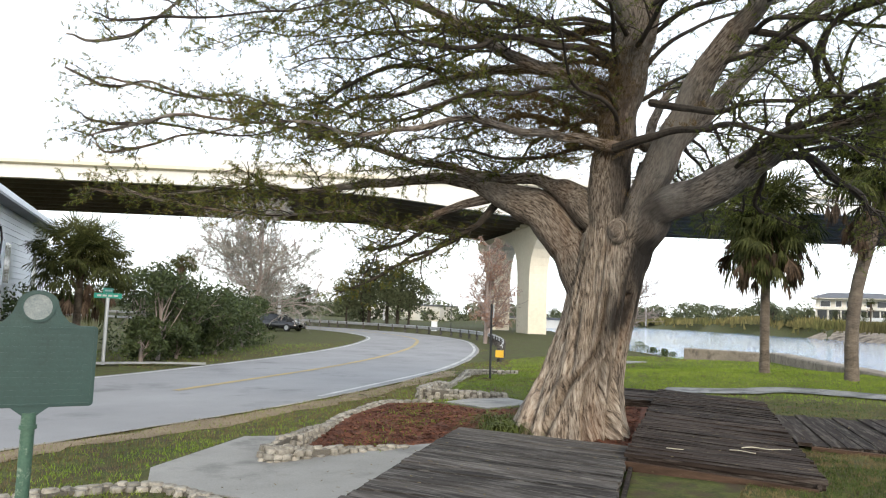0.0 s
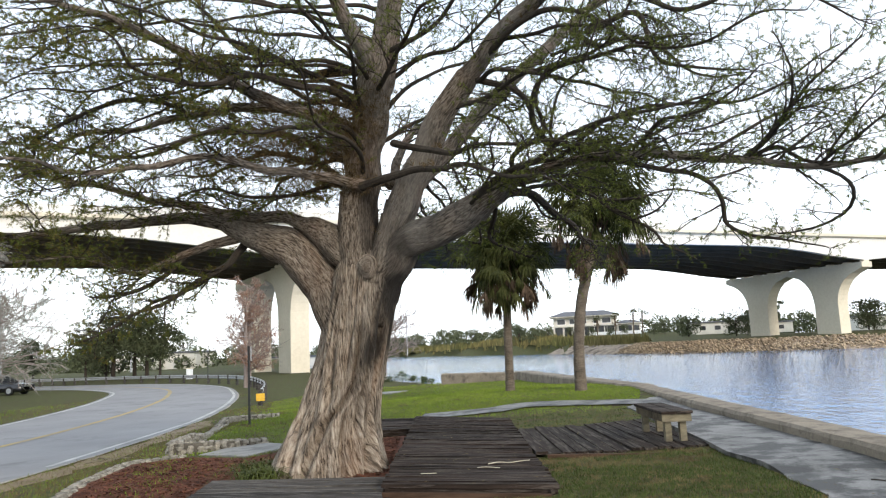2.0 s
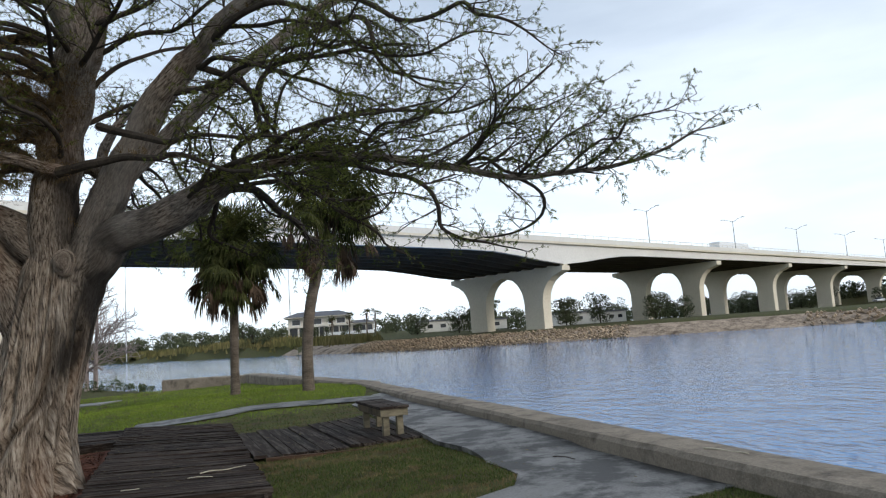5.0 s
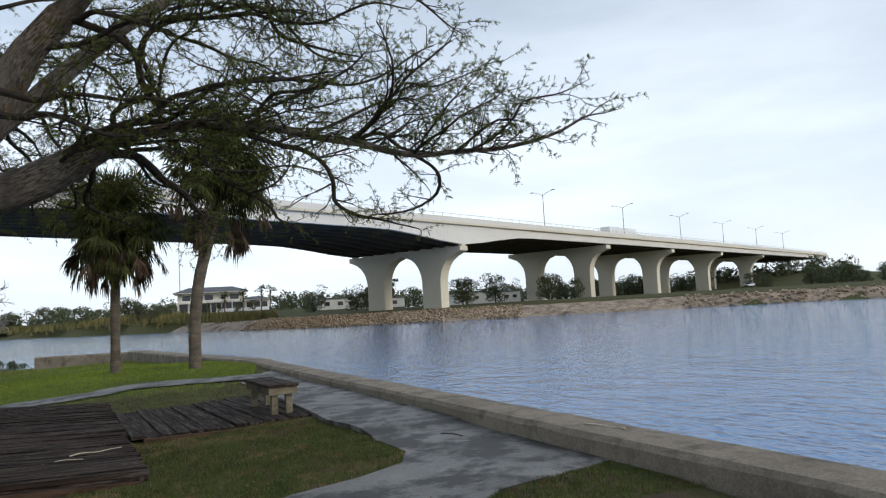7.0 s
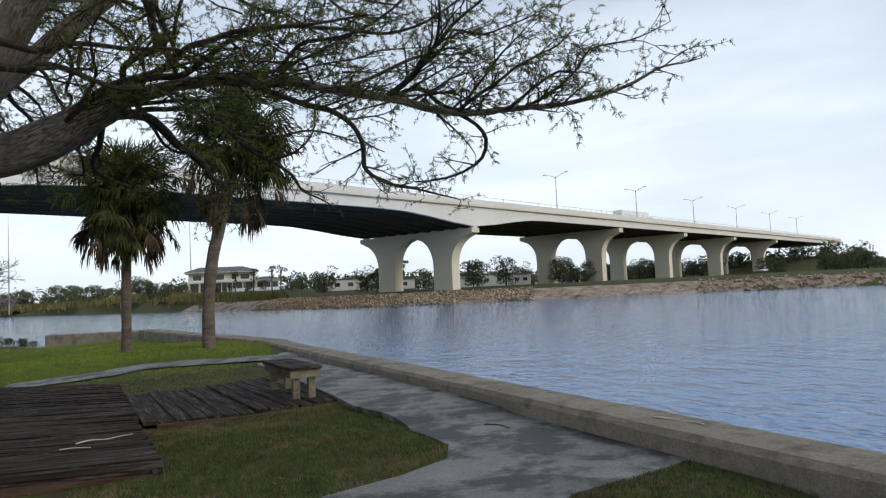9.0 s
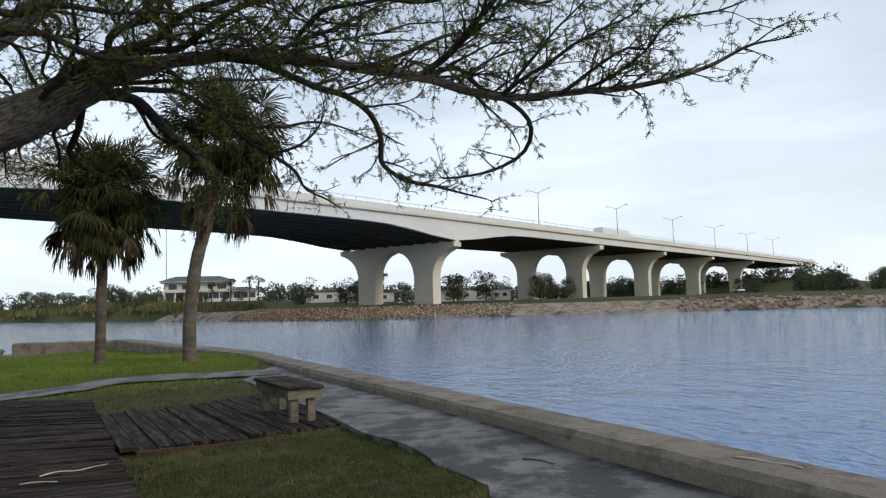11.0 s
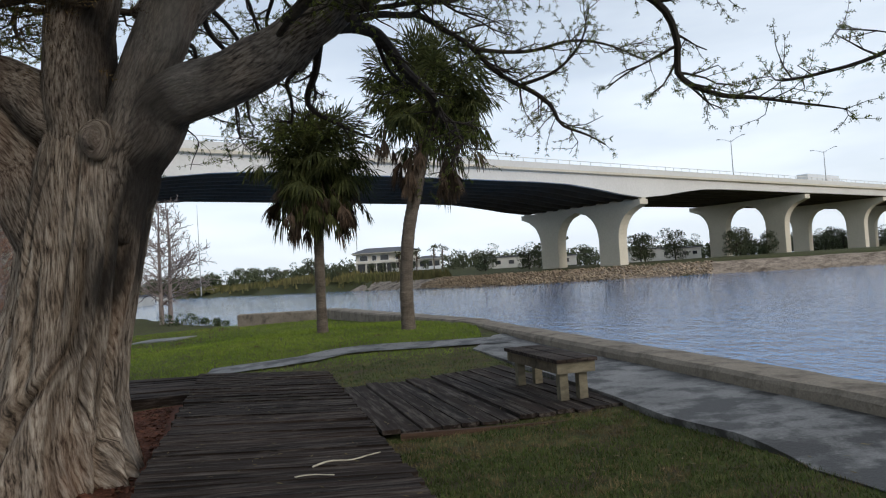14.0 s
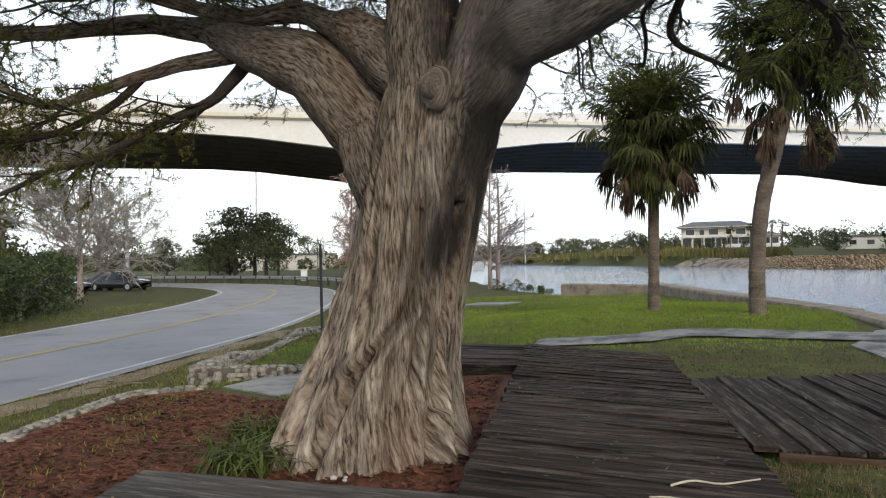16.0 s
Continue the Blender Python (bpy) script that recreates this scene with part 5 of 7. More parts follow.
deck("wooden_deck", ((-1.62, 7.42), (0.27, 7.29), (-0.95, 14.2), (-3.03, 15.0)), 0.14, 0.115, DECK, "raised dark weathered plank deck beside the tree", seed=2)
deck("wooden_deck", ((-0.5, 2.4), (-2.3, 1.6), (-4.02, 8.1), (-1.80, 8.28)), 0.06, 0.14, GREYGLAREDECK, "low weathered plank deck in front of the tree", seed=3)
deck("wooden_deck", ((-4.6, 13.1), (-2.74, 13.3), (-3.12, 15.45), (-5.0, 15.6)), 0.06, 0.14, DECK, "low dark plank deck behind the tree", seed=4)
deck("wooden_deck", ((-0.13, 9.72), (-0.70, 12.6), (1.55, 13.3), (2.24, 9.95)), 0.10, 0.17, DECKY, "low old plank deck under the bench", 0.035, 5, 0.018, (), False)
# raw edging boards along the decks' near edges
for name, a, b, z, w in (("edging_board", (-1.62, 7.38), (0.22, 7.24), 0.055, 0.05), ("edging_board", (0.05, 9.68), (2.16, 9.66), 0.085, 0.05)):
    h = Heap()
    d = (Vector((*b, 0)) - Vector((*a, 0)))
    m = Matrix.Translation((*a, 0)) @ Matrix.Rotation(math.atan2(d.y, d.x), 4, "Z")
    h.box(0, d.length, -w, 0, z - 0.16, z, m)
    tagged(h.done(name, RAWWOOD), "bare reddish board edging the deck", "edging board")


def bench():
    b = thing("bench", "small rough wooden bench with a dark worn seat", "bench")
    a = Vector((2.02, 10.33, 0))
    ang = math.atan2(11.45 - 10.13, 1.43 - 1.68)
    m = Matrix.Translation(a) @ Matrix.Rotation(ang, 4, "Z")
    long, wide, top, foot = 1.34, 0.40, 0.555, 0.155
    for i in range(4):
        h = Heap()
        y0 = i * wide / 4
        h.box(-0.07, long + 0.07, y0 - 0.02 + i * 0.012 + 0.004, y0 + wide / 4 - 0.008 + i * 0.012 - 0.004, top - 0.035, top + 0.003 * (i % 2), m)
        h.done("seat_board", DECK, b)
    for name, x0, x1, y0, y1 in (("apron", 0.0, long, 0.005, 0.045), ("apron", 0.0, long, wide - 0.045, wide - 0.005), ("end_board", -0.028, 0.0, -0.005, wide + 0.005), ("end_board", long, long + 0.028, -0.005, wide + 0.005)):
        h = Heap()
        h.box(x0, x1, y0, y1, top - 0.145, top - 0.037, m)
        h.done(name, BENCHWOOD if name == "end_board" else BENCHSIDE, b, "bare pale wooden board" if name == "end_board" else "weathered brown board")
    for x in (0.05, long - 0.14):
        for y in (0.05, wide - 0.14):
            h = Heap()
            h.box(x, x + 0.09, y, y + 0.09, foot - 0.02, top - 0.04, m)
            h.done("leg", BENCHWOOD, b)


bench()

# concrete walk by the wall, with the pad that turns towards the lawn
PATH_EDGE = [(1.42, 15.5), (1.55, 14.8), (1.70, 13.7), (1.93, 12.0), (2.16, 10.2), (2.25, 9.1), (2.46, 8.35), (2.55, 7.75), (2.53, 7.5), (2.61, 7.1), (2.66, 6.7), (2.5, 6.25), (2.05, 5.98), (1.45, 5.78), (0.95, 5.3), (0.55, 4.4)]
drape("footpath_wide", PATH_EDGE + [(0.3, 3.0), (0.2, -6), (1.9, -6), (2.0, 3.0), (2.3, 4.4), (2.9, 4.86), (4.2, 5.3), (2.4, 17.3), (2.0, 17.0), (1.7, 16.1)], lambda x, y: 0.012 + 0.05 * smoothstep(7.62, 8.2, y) - 0.04 * smoothstep(12.0, 15.5, y), DAMPCONC, "stained damp grey concrete walk", "path", step=0.25)
drape("bark_bed", [(-5.1, 6.05), (-6.1, 7.8), (-6.9, 9.5), (-7.5, 11.6), (-6.75, 12.1), (-5.2, 11.5), (-4.3, 12.9), (-2.8, 13.25), (-1.75, 8.2), (-4.0, 8.1), (-4.5, 7.3)], 0.01, MULCH, "bed of reddish bark mulch round the tree", "mulch bed")
drape("concrete_pad", [(-4.06, 8.05), (-4.75, 6.95), (-5.12, 5.75), (-6.2, 7.4), (-6.75, 7.0), (-6.0, 4.9), (-5.35, 4.35), (-4.0, 4.4), (-3.1, 4.4), (-3.4, 5.9)], 0.014, CONCRETE, "pale worn concrete pad beside the deck", "paving")
drape("stepping_slab", [(-6.6, 12.3), (-5.35, 11.7), (-4.9, 12.9), (-6.3, 13.9)], 0.02, CONCRETE, "grey concrete slab behind the mulch bed", "paving")
drape("concrete_slab", [(-9.4, 30.0), (-7.6, 29.6), (-7.2, 31.0), (-9.1, 31.6)], 0.05, CONCRETE, "pale concrete slab in the lawn", "paving")


def rubble_wall(label, line, tops, wide, seed, rows=3):
    """A low wall of rough stones, each its own piece, on a mortar core."""
    rng = random.Random(seed)
    base = thing("stone_wall", label, "stone wall")
    pts = along(line, 0.115)
    core = Heap()
    n = len(pts)
    length = [0.0]
    for a, b in zip(pts, pts[1:]):
        length.append(length[-1] + (b - a).length)
    for i, p in enumerate(pts):
        d = (pts[min(n - 1, i + 1)] - pts[max(0, i - 1)]).normalized()
        o = Vector((-d.y, d.x, 0)) * (wide / 2 - 0.06)
        f = length[i] / length[-1] * (len(tops) - 1)
        k = min(len(tops) - 2, int(f))
        t = tops[k] + (tops[k + 1] - tops[k]) * (f - k)
        g = land(p.x, p.y)
        core.v += [tuple(p - o + Vector((0, 0, g - 0.1))), tuple(p - o + Vector((0, 0, g + t - 0.03))), tuple(p + o + Vector((0, 0, g + t - 0.03))), tuple(p + o + Vector((0, 0, g - 0.1)))]
        if i:
            q = (i - 1) * 4
            core.f += [(q + j, q + j + 1, q + 5 + j, q + 4 + j) for j in range(3)]
        levels = max(1, int(t / 0.062 + 0.5))
        for lv in range(levels):
            for sd in (-1, 1, 0):
                if sd == 0 and lv < levels - 1:
                    continue
                if lv == levels - 1 and sd and rng.random() < 0.25:
                    continue
                size = Vector((rng.uniform(0.045, 0.085), rng.uniform(0.04, 0.07), rng.uniform(0.026, 0.044)))
                at = p + Vector((-d.y, d.x, 0)) * (sd * (wide / 2 - 0.045) + rng.uniform(-0.012, 0.012)) + Vector((0, 0, g + (lv + 0.5) * t / levels - (0.02 if sd else 0.0))) + d * rng.uniform(-0.03, 0.03)
                h = Heap()
                turn = Matrix.Rotation(math.atan2(d.y, d.x) + rng.uniform(-0.25, 0.25), 4, "Z")
                ring = 6
                for z, s in ((-1, 0.8), (-0.45, 1.0), (0.6, 0.98), (0.95, 0.78)):
                    for j in range(ring):
                        u = math.tau * j / ring
                        r = s * rng.uniform(0.74, 1.16)
                        h.v.append(tuple(turn @ Vector((size.x * r * math.cos(u), size.y * r * math.sin(u), size.z * z))))
                for r in range(3):
                    for j in range(ring):
                        w2 = (j + 1) % ring
                        h.f.append((r * ring + j, r * ring + w2, (r + 1) * ring + w2, (r + 1) * ring + j))
                h.f += [tuple(reversed(range(ring))), tuple(3 * ring + j for j in range(ring))]
                h.done("stone", STONE, base).location = at
    core.f += [(0, 1, 2, 3), tuple((n - 1) * 4 + j for j in (3, 2, 1, 0))]
    core.done("mortar", MORTAR, base)
    return base


rubble_wall("low pale rubble wall round the mulch bed", [(-4.35, 7.35), (-4.7, 6.85), (-5.15, 5.82), (-5.45, 6.5), (-6.15, 7.9), (-6.95, 9.5), (-7.5, 11.2), (-7.55, 11.75), (-6.9, 12.2)], (0.03, 0.12, 0.23, 0.17, 0.07, 0.06, 0.06, 0.06, 0.05), 0.22, 8)
rubble_wall("low pale rubble wall beside the concrete pad", [(-3.5, 3.9), (-4.6, 4.25), (-5.3, 4.15), (-5.9, 3.3), (-6.6, 2.2)], (0.05, 0.06, 0.08, 0.05, 0.05), 0.22, 9)
rubble_wall("low pale rubble wall behind the mulch bed", [(-5.9, 13.6), (-6.9, 12.9), (-7.4, 12.75), (-8.2, 15.2), (-9.4, 18.4), (-9.7, 19.6), (-8.6, 20.3)], (0.12, 0.25, 0.25, 0.06, 0.06, 0.2, 0.12), 0.26, 10)


# ---- things by the road ----
GREENPAINT = material("weathered_green_enamel", (0.008, 0.030, 0.027), (0.018, 0.055, 0.047), 5.0, 0.5, 0.25, 60.0, spots=((0.05, 0.09, 0.08), 3.0, 0.6, 0.78))
POLEGREEN = material("flaking_green_post", (0.022, 0.062, 0.042), (0.065, 0.13, 0.088), 6.0, 0.6, 0.4, 50.0, spots=((0.30, 0.36, 0.28), 7.0, 0.55, 0.66))
SEAL = material("painted_seal", (0.09, 0.12, 0.13), (0.24, 0.26, 0.25), 14.0, 0.5, 0.3, 60.0)
LETTER = material("dull_raised_letters", (0.010, 0.034, 0.030), (0.020, 0.056, 0.048), 8.0, 0.5, 0.0, 60.0)
STEEL = material("galvanised_steel", (0.34, 0.35, 0.36), (0.52, 0.53, 0.54), 3.0, 0.5, 0.1, 40.0, metal=0.6)
BLACKPAINT = material("black_painted_metal", (0.012, 0.012, 0.012), (0.03, 0.03, 0.03), 6.0, 0.5, 0.1, 40.0)
SIGNGREEN = material("street_sign_green", (0.0, 0.19, 0.13), (0.01, 0.26, 0.18), 5.0, 0.4, 0.0, 40.0)
SIGNYELLOW = material("yellow_sign_sheet", (0.62, 0.36, 0.02), (0.75, 0.46, 0.04), 5.0, 0.5, 0.0, 40.0)
WHITEPAINT = material("white_house_paint", (0.76, 0.79, 0.82), (0.86, 0.88, 0.90), 1.5, 0.7, 0.05, 20.0)
ROOFGREY = material("grey_roof_sheet", (0.07, 0.073, 0.082), (0.13, 0.135, 0.15), 0.8, 0.7, 0.2, 12.0)
CREAM = material("cream_house_stucco", (0.58, 0.56, 0.50), (0.72, 0.70, 0.64), 0.6, 0.85, 0.1, 8.0)
DARKGLASS = material("dark_window_glass", (0.02, 0.022, 0.025), (0.045, 0.05, 0.055), 2.0, 0.08, 0.0, 10.0)
CARPAINT = material("black_car_paint", (0.008, 0.008, 0.010), (0.018, 0.018, 0.022), 2.0, 0.25, 0.0, 30.0, coat=0.4)
WHITECAR = material("white_car_paint", (0.60, 0.61, 0.62), (0.72, 0.73, 0.74), 2.0, 0.3, 0.0, 30.0, coat=0.8)
RUBBER = material("tyre_rubber", (0.012, 0.012, 0.012), (0.03, 0.03, 0.03), 6.0, 0.85, 0.1, 40.0)
TAILRED = material("red_lamp_plastic", (0.25, 0.01, 0.01), (0.35, 0.02, 0.02), 6.0, 0.25, 0.0, 40.0)
PINKLEAF = material("rusty_pink_leaves", (0.16, 0.085, 0.055), (0.34, 0.20, 0.14), 0.6, 0.85, 0.0, 5.0, random_shift=0.4, island=True)
BAREBARK = material("pale_bare_branches", (0.17, 0.135, 0.12), (0.34, 0.285, 0.26), 2.0, 0.95, 0.2, 20.0)
MOSSGREY = material("grey_hanging_moss", (0.15, 0.15, 0.13), (0.31, 0.31, 0.27), 1.0, 0.95, 0.0, 8.0, random_shift=0.3, island=True)
LILY = material("strap_leaves", (0.028, 0.040, 0.010), (0.105, 0.125, 0.030), 3.0, 0.85, 0.0, 14.0, random_shift=0.3, island=True)
PALESTICK = material("peeled_stick", (0.34, 0.30, 0.22), (0.58, 0.53, 0.42), 8.0, 0.8, 0.2, 40.0)


def historic_marker():
    m = thing("marker_sign", "green cast-metal historic marker on a flaking green post", "sign", (-4.93, 2.90, land(-4.85, 2.98) - 0.07))
    turn = math.atan2(0.62, 0.36)
    face = Matrix.Rotation(turn, 4, "Z")
    post = Heap()
    post.tube([(0, 0, -0.15), (0, 0, 0.80), (0, 0, 0.80), (0, 0, 0.83), (0, 0, 0.83), (0, 0, 0.92)], [0.048, 0.048, 0.062, 0.062, 0.052, 0.05], 20)
    post.done("post", POLEGREEN, m, smooth=False)
    z0, z1, half = 0.96, 1.58, 0.43
    bm = bmesh.new()
    outline = []
    for cx, cz, a0 in ((half - 0.03, z0 + 0.03, -90), (half - 0.03, z1 - 0.03, 0)):
        outline += [(cx + 0.03 * math.cos(radians(a0 + 30 * i)), cz + 0.03 * math.sin(radians(a0 + 30 * i))) for i in range(4)]
    crest = [(0.30, z1), (0.22, z1 + 0.03), (0.17, z1 + 0.09), (0.145, z1 + 0.15)] + [(0.145 * math.cos(radians(a)), z1 + 0.15 + 0.12 * math.sin(radians(a))) for a in range(20, 161, 20)] + [(-0.145, z1 + 0.15), (-0.17, z1 + 0.09), (-0.22, z1 + 0.03), (-0.30, z1)]
    outline += crest
    for cx, cz, a0 in ((-half + 0.03, z1 - 0.03, 90), (-half + 0.03, z0 + 0.03, 180)):
        outline += [(cx + 0.03 * math.cos(radians(a0 + 30 * i)), cz + 0.03 * math.sin(radians(a0 + 30 * i))) for i in range(4)]
    f = bm.faces.new([bm.verts.new((x, -0.022, z)) for x, z in outline])
    ret = bmesh.ops.extrude_face_region(bm, geom=[f])
    for v in ret["geom"]:
        if isinstance(v, bmesh.types.BMVert):
            v.co.y = 0.022
    bmesh.ops.recalc_face_normals(bm, faces=bm.faces)
    plate = part("plate", bm, GREENPAINT, m)
    plate.matrix_local = face
    h = Heap()
    for x0, x1, a, b in ((-half + 0.012, half - 0.012, z0 + 0.012, z0 + 0.028), (-half + 0.012, half - 0.012, z1 - 0.028, z1 - 0.012), (-half + 0.012, -half + 0.028, z0 + 0.028, z1 - 0.028), (half - 0.028, half - 0.012, z0 + 0.028, z1 - 0.028)):
        h.box(x0, x1, -0.030, -0.0225, a, b)
    h.done("border", GREENPAINT, plate)
    rng = random.Random(5)
    for row in range(11):
        z = z1 - 0.075 - row * 0.047
        x = -half + 0.06
        while x < half - 0.09:
            w = rng.uniform(0.03, 0.10)
            h = Heap()
            h.box(x, min(x + w, half - 0.06), -0.026, -0.0225, z - 0.009, z + 0.009)
            h.done("text_bar", LETTER, plate)
            x += w + 0.02
    seal = Heap()
    seal.tube([(0, -0.024, z1 + 0.14), (0, -0.034, z1 + 0.14)], [0.105, 0.10], 28)
    seal.done("seal", SEAL, plate, "round painted seal with worn colours")
    ring = Heap()
    for i in range(28):
        a, b = math.tau * i / 28, math.tau * (i + 1) / 28
        for r0, r1, y in ((0.098, 0.118, -0.040),):
            ring.face(*[(r * math.cos(q), y, z1 + 0.14 + r * math.sin(q)) for r, q in ((r0, a), (r1, a), (r1, b), (r0, b))])
            ring.face(*[(r * math.cos(q), yy, z1 + 0.14 + r * math.sin(q)) for r, yy, q in ((r1, -0.040, a), (r1, -0.022, a), (r1, -0.022, b), (r1, -0.040, b))])
    ring.done("seal_rim", GREENPAINT, plate)
    foot = Heap()
    foot.face((-0.13, -0.02, z0 + 0.002), (-0.05, -0.02, z0 - 0.06), (0.05, -0.02, z0 - 0.06), (0.13, -0.02, z0 + 0.002))
    foot.face((0.13, 0.02, z0 + 0.002), (0.05, 0.02, z0 - 0.06), (-0.05, 0.02, z0 - 0.06), (-0.13, 0.02, z0 + 0.002))
    foot.face((-0.13, -0.02, z0), (-0.13, 0.02, z0), (-0.05, 0.02, z0 - 0.06), (-0.05, -0.02, z0 - 0.06))
    foot.face((0.13, -0.02, z0), (0.05, -0.02, z0 - 0.06), (0.05, 0.02, z0 - 0.06), (0.13, 0.02, z0))
    foot.done("bracket", GREENPAINT, plate)


historic_marker()


def street_sign():
    x, y = -19.95, 14.06
    s = thing("street_sign", "green street name sign on a grey steel pole", "street sign", (x, y, land(x, y)))
    h = Heap()
    h.tube([(0, 0, -0.1), (0, 0, 2.1)], [0.055, 0.055], 10)
    h.done("pole", STEEL, s)
    for turn, z, name in ((0.62, 2.16, "blade"), (2.2, 2.32, "blade")):
        b = Heap()
        b.box(-0.42, 0.42, -0.012, 0.012, z - 0.08, z + 0.08, Matrix.Rotation(turn, 4, "Z"))
        blade = b.done(name, SIGNGREEN, s, "green street name blade")
        t = Heap()
        for k in range(4):
            t.box(-0.33 + k * 0.17, -0.20 + k * 0.17, -0.0155, -0.0125, z - 0.03, z + 0.03, Matrix.Rotation(turn, 4, "Z"))
        t.done("text_bar", PAINT_WHITE, blade)


street_sign()


def post_with_sign(x, y):
    p = thing("sign_post", "thin black metal post with a small sign seen edge on", "sign post", (x, y, land(x, y)))
    h = Heap()
    h.tube([(0, 0, -0.1), (-0.02, 0, 2.12)], [0.035, 0.03], 8)
    h.done("post", BLACKPAINT, p)
    h = Heap()
    h.box(-0.16, 0.16, -0.012, 0.012, 1.72, 2.1, Matrix.Rotation(radians(118), 4, "Z") @ Matrix.Translation((0, -0.045, 0)))
    h.done("sign_panel", STEEL, p)


post_with_sign(-8.35, 17.95)


def rail_offset(s):
    """Places along the outer side of the bend."""
    line = along(ROAD_LINE, 1.0)
    out = []
    for i in range(1, len(line) - 1):
        d = (line[i + 1] - line[i - 1]).normalized()
        out.append(line[i] + Vector((d.y, -d.x, 0)) * s)
    return out


def guard_rail():
    g = thing("guard_rail", "grey steel guard rail round the outside of the bend", "guard rail")
    pts = [p for p in rail_offset(5.0) if p.y > 27.5 and p.x > -95]
    beam = Heap()
    k = 6
    for i, p in enumerate(pts):
        d = (pts[min(len(pts) - 1, i + 1)] - pts[max(0, i - 1)]).normalized()
        n = Vector((d.y, -d.x, 0))
        z = ground_height(p.x, p.y)
        for off, up in ((0.0, 0.42), (-0.07, 0.48), (0.0, 0.56), (-0.07, 0.64), (0.0, 0.70), (0.05, 0.56)):
            q = p + n * off
            beam.v.append((q.x, q.y, z + up))
        if i:
            for j in range(k):
                w = (j + 1) % k
                beam.f.append(((i - 1) * k + j, (i - 1) * k + w, i * k + w, i * k + j))
    beam.done("beam", STEEL, g)
    for p in pts[::2]:
        h = Heap()
        z = ground_height(p.x, p.y)
        h.box(p.x - 0.07, p.x + 0.07, p.y - 0.09, p.y + 0.09, z - 0.2, z + 0.68)
        ob = h.done("rail_post", GREYGLAREDECK, g)
    p = pts[0]
    h = Heap()
    h.box(-0.17, 0.17, -0.015, 0.015, 0.22, 0.52, Matrix.Translation((p.x + 0.12, p.y - 0.25, ground_height(p.x, p.y))) @ Matrix.Rotation(radians(20), 4, "Z"))
    h.done("end_marker", SIGNYELLOW, g, "yellow reflective end marker")


guard_rail()


def white_box_post(x, y):
    b = thing("utility_post", "white square utility post by the guard rail", "post", (x, y, ground_height(x, y)))
    block("body", (0.5, 0.5, 1.1), (0, 0, 0.5), WHITEPAINT, b, 0.03)
    block("cap", (0.62, 0.62, 0.10), (0, 0, 1.10), BRIDGE, b, 0.02)


white_box_post(-39.6, 68.0)


def path_lamp(x, y, tall, on=True):
    l = thing("street_lamp", "slim black lamp post with a lit globe", "street lamp", (x, y, ground_height(x, y)))
    h = Heap()
    h.tube([(0, 0, -0.1), (0, 0, 0.5), (0, 0, 0.55), (0, 0, tall)], [0.05, 0.045, 0.03, 0.022], 10)
    h.done("post", BLACKPAINT, l)
    glow = bpy.data.materials.new("lit_globe")
    glow.use_nodes = True
    e = glow.node_tree.nodes["Principled BSDF"]
    e.inputs["Emission Color"].default_value, e.inputs["Emission Strength"].default_value = (1.0, 0.74, 0.30, 1), 3.0
    bm = bmesh.new()
    bmesh.ops.create_uvsphere(bm, u_segments=14, v_segments=10, radius=0.19)
    bmesh.ops.translate(bm, vec=(0, 0, tall + 0.17), verts=bm.verts)
    part("globe", bm, glow, l, "lit yellowish glass globe", smooth=True)


path_lamp(-30.0, 54.5, 4.05)


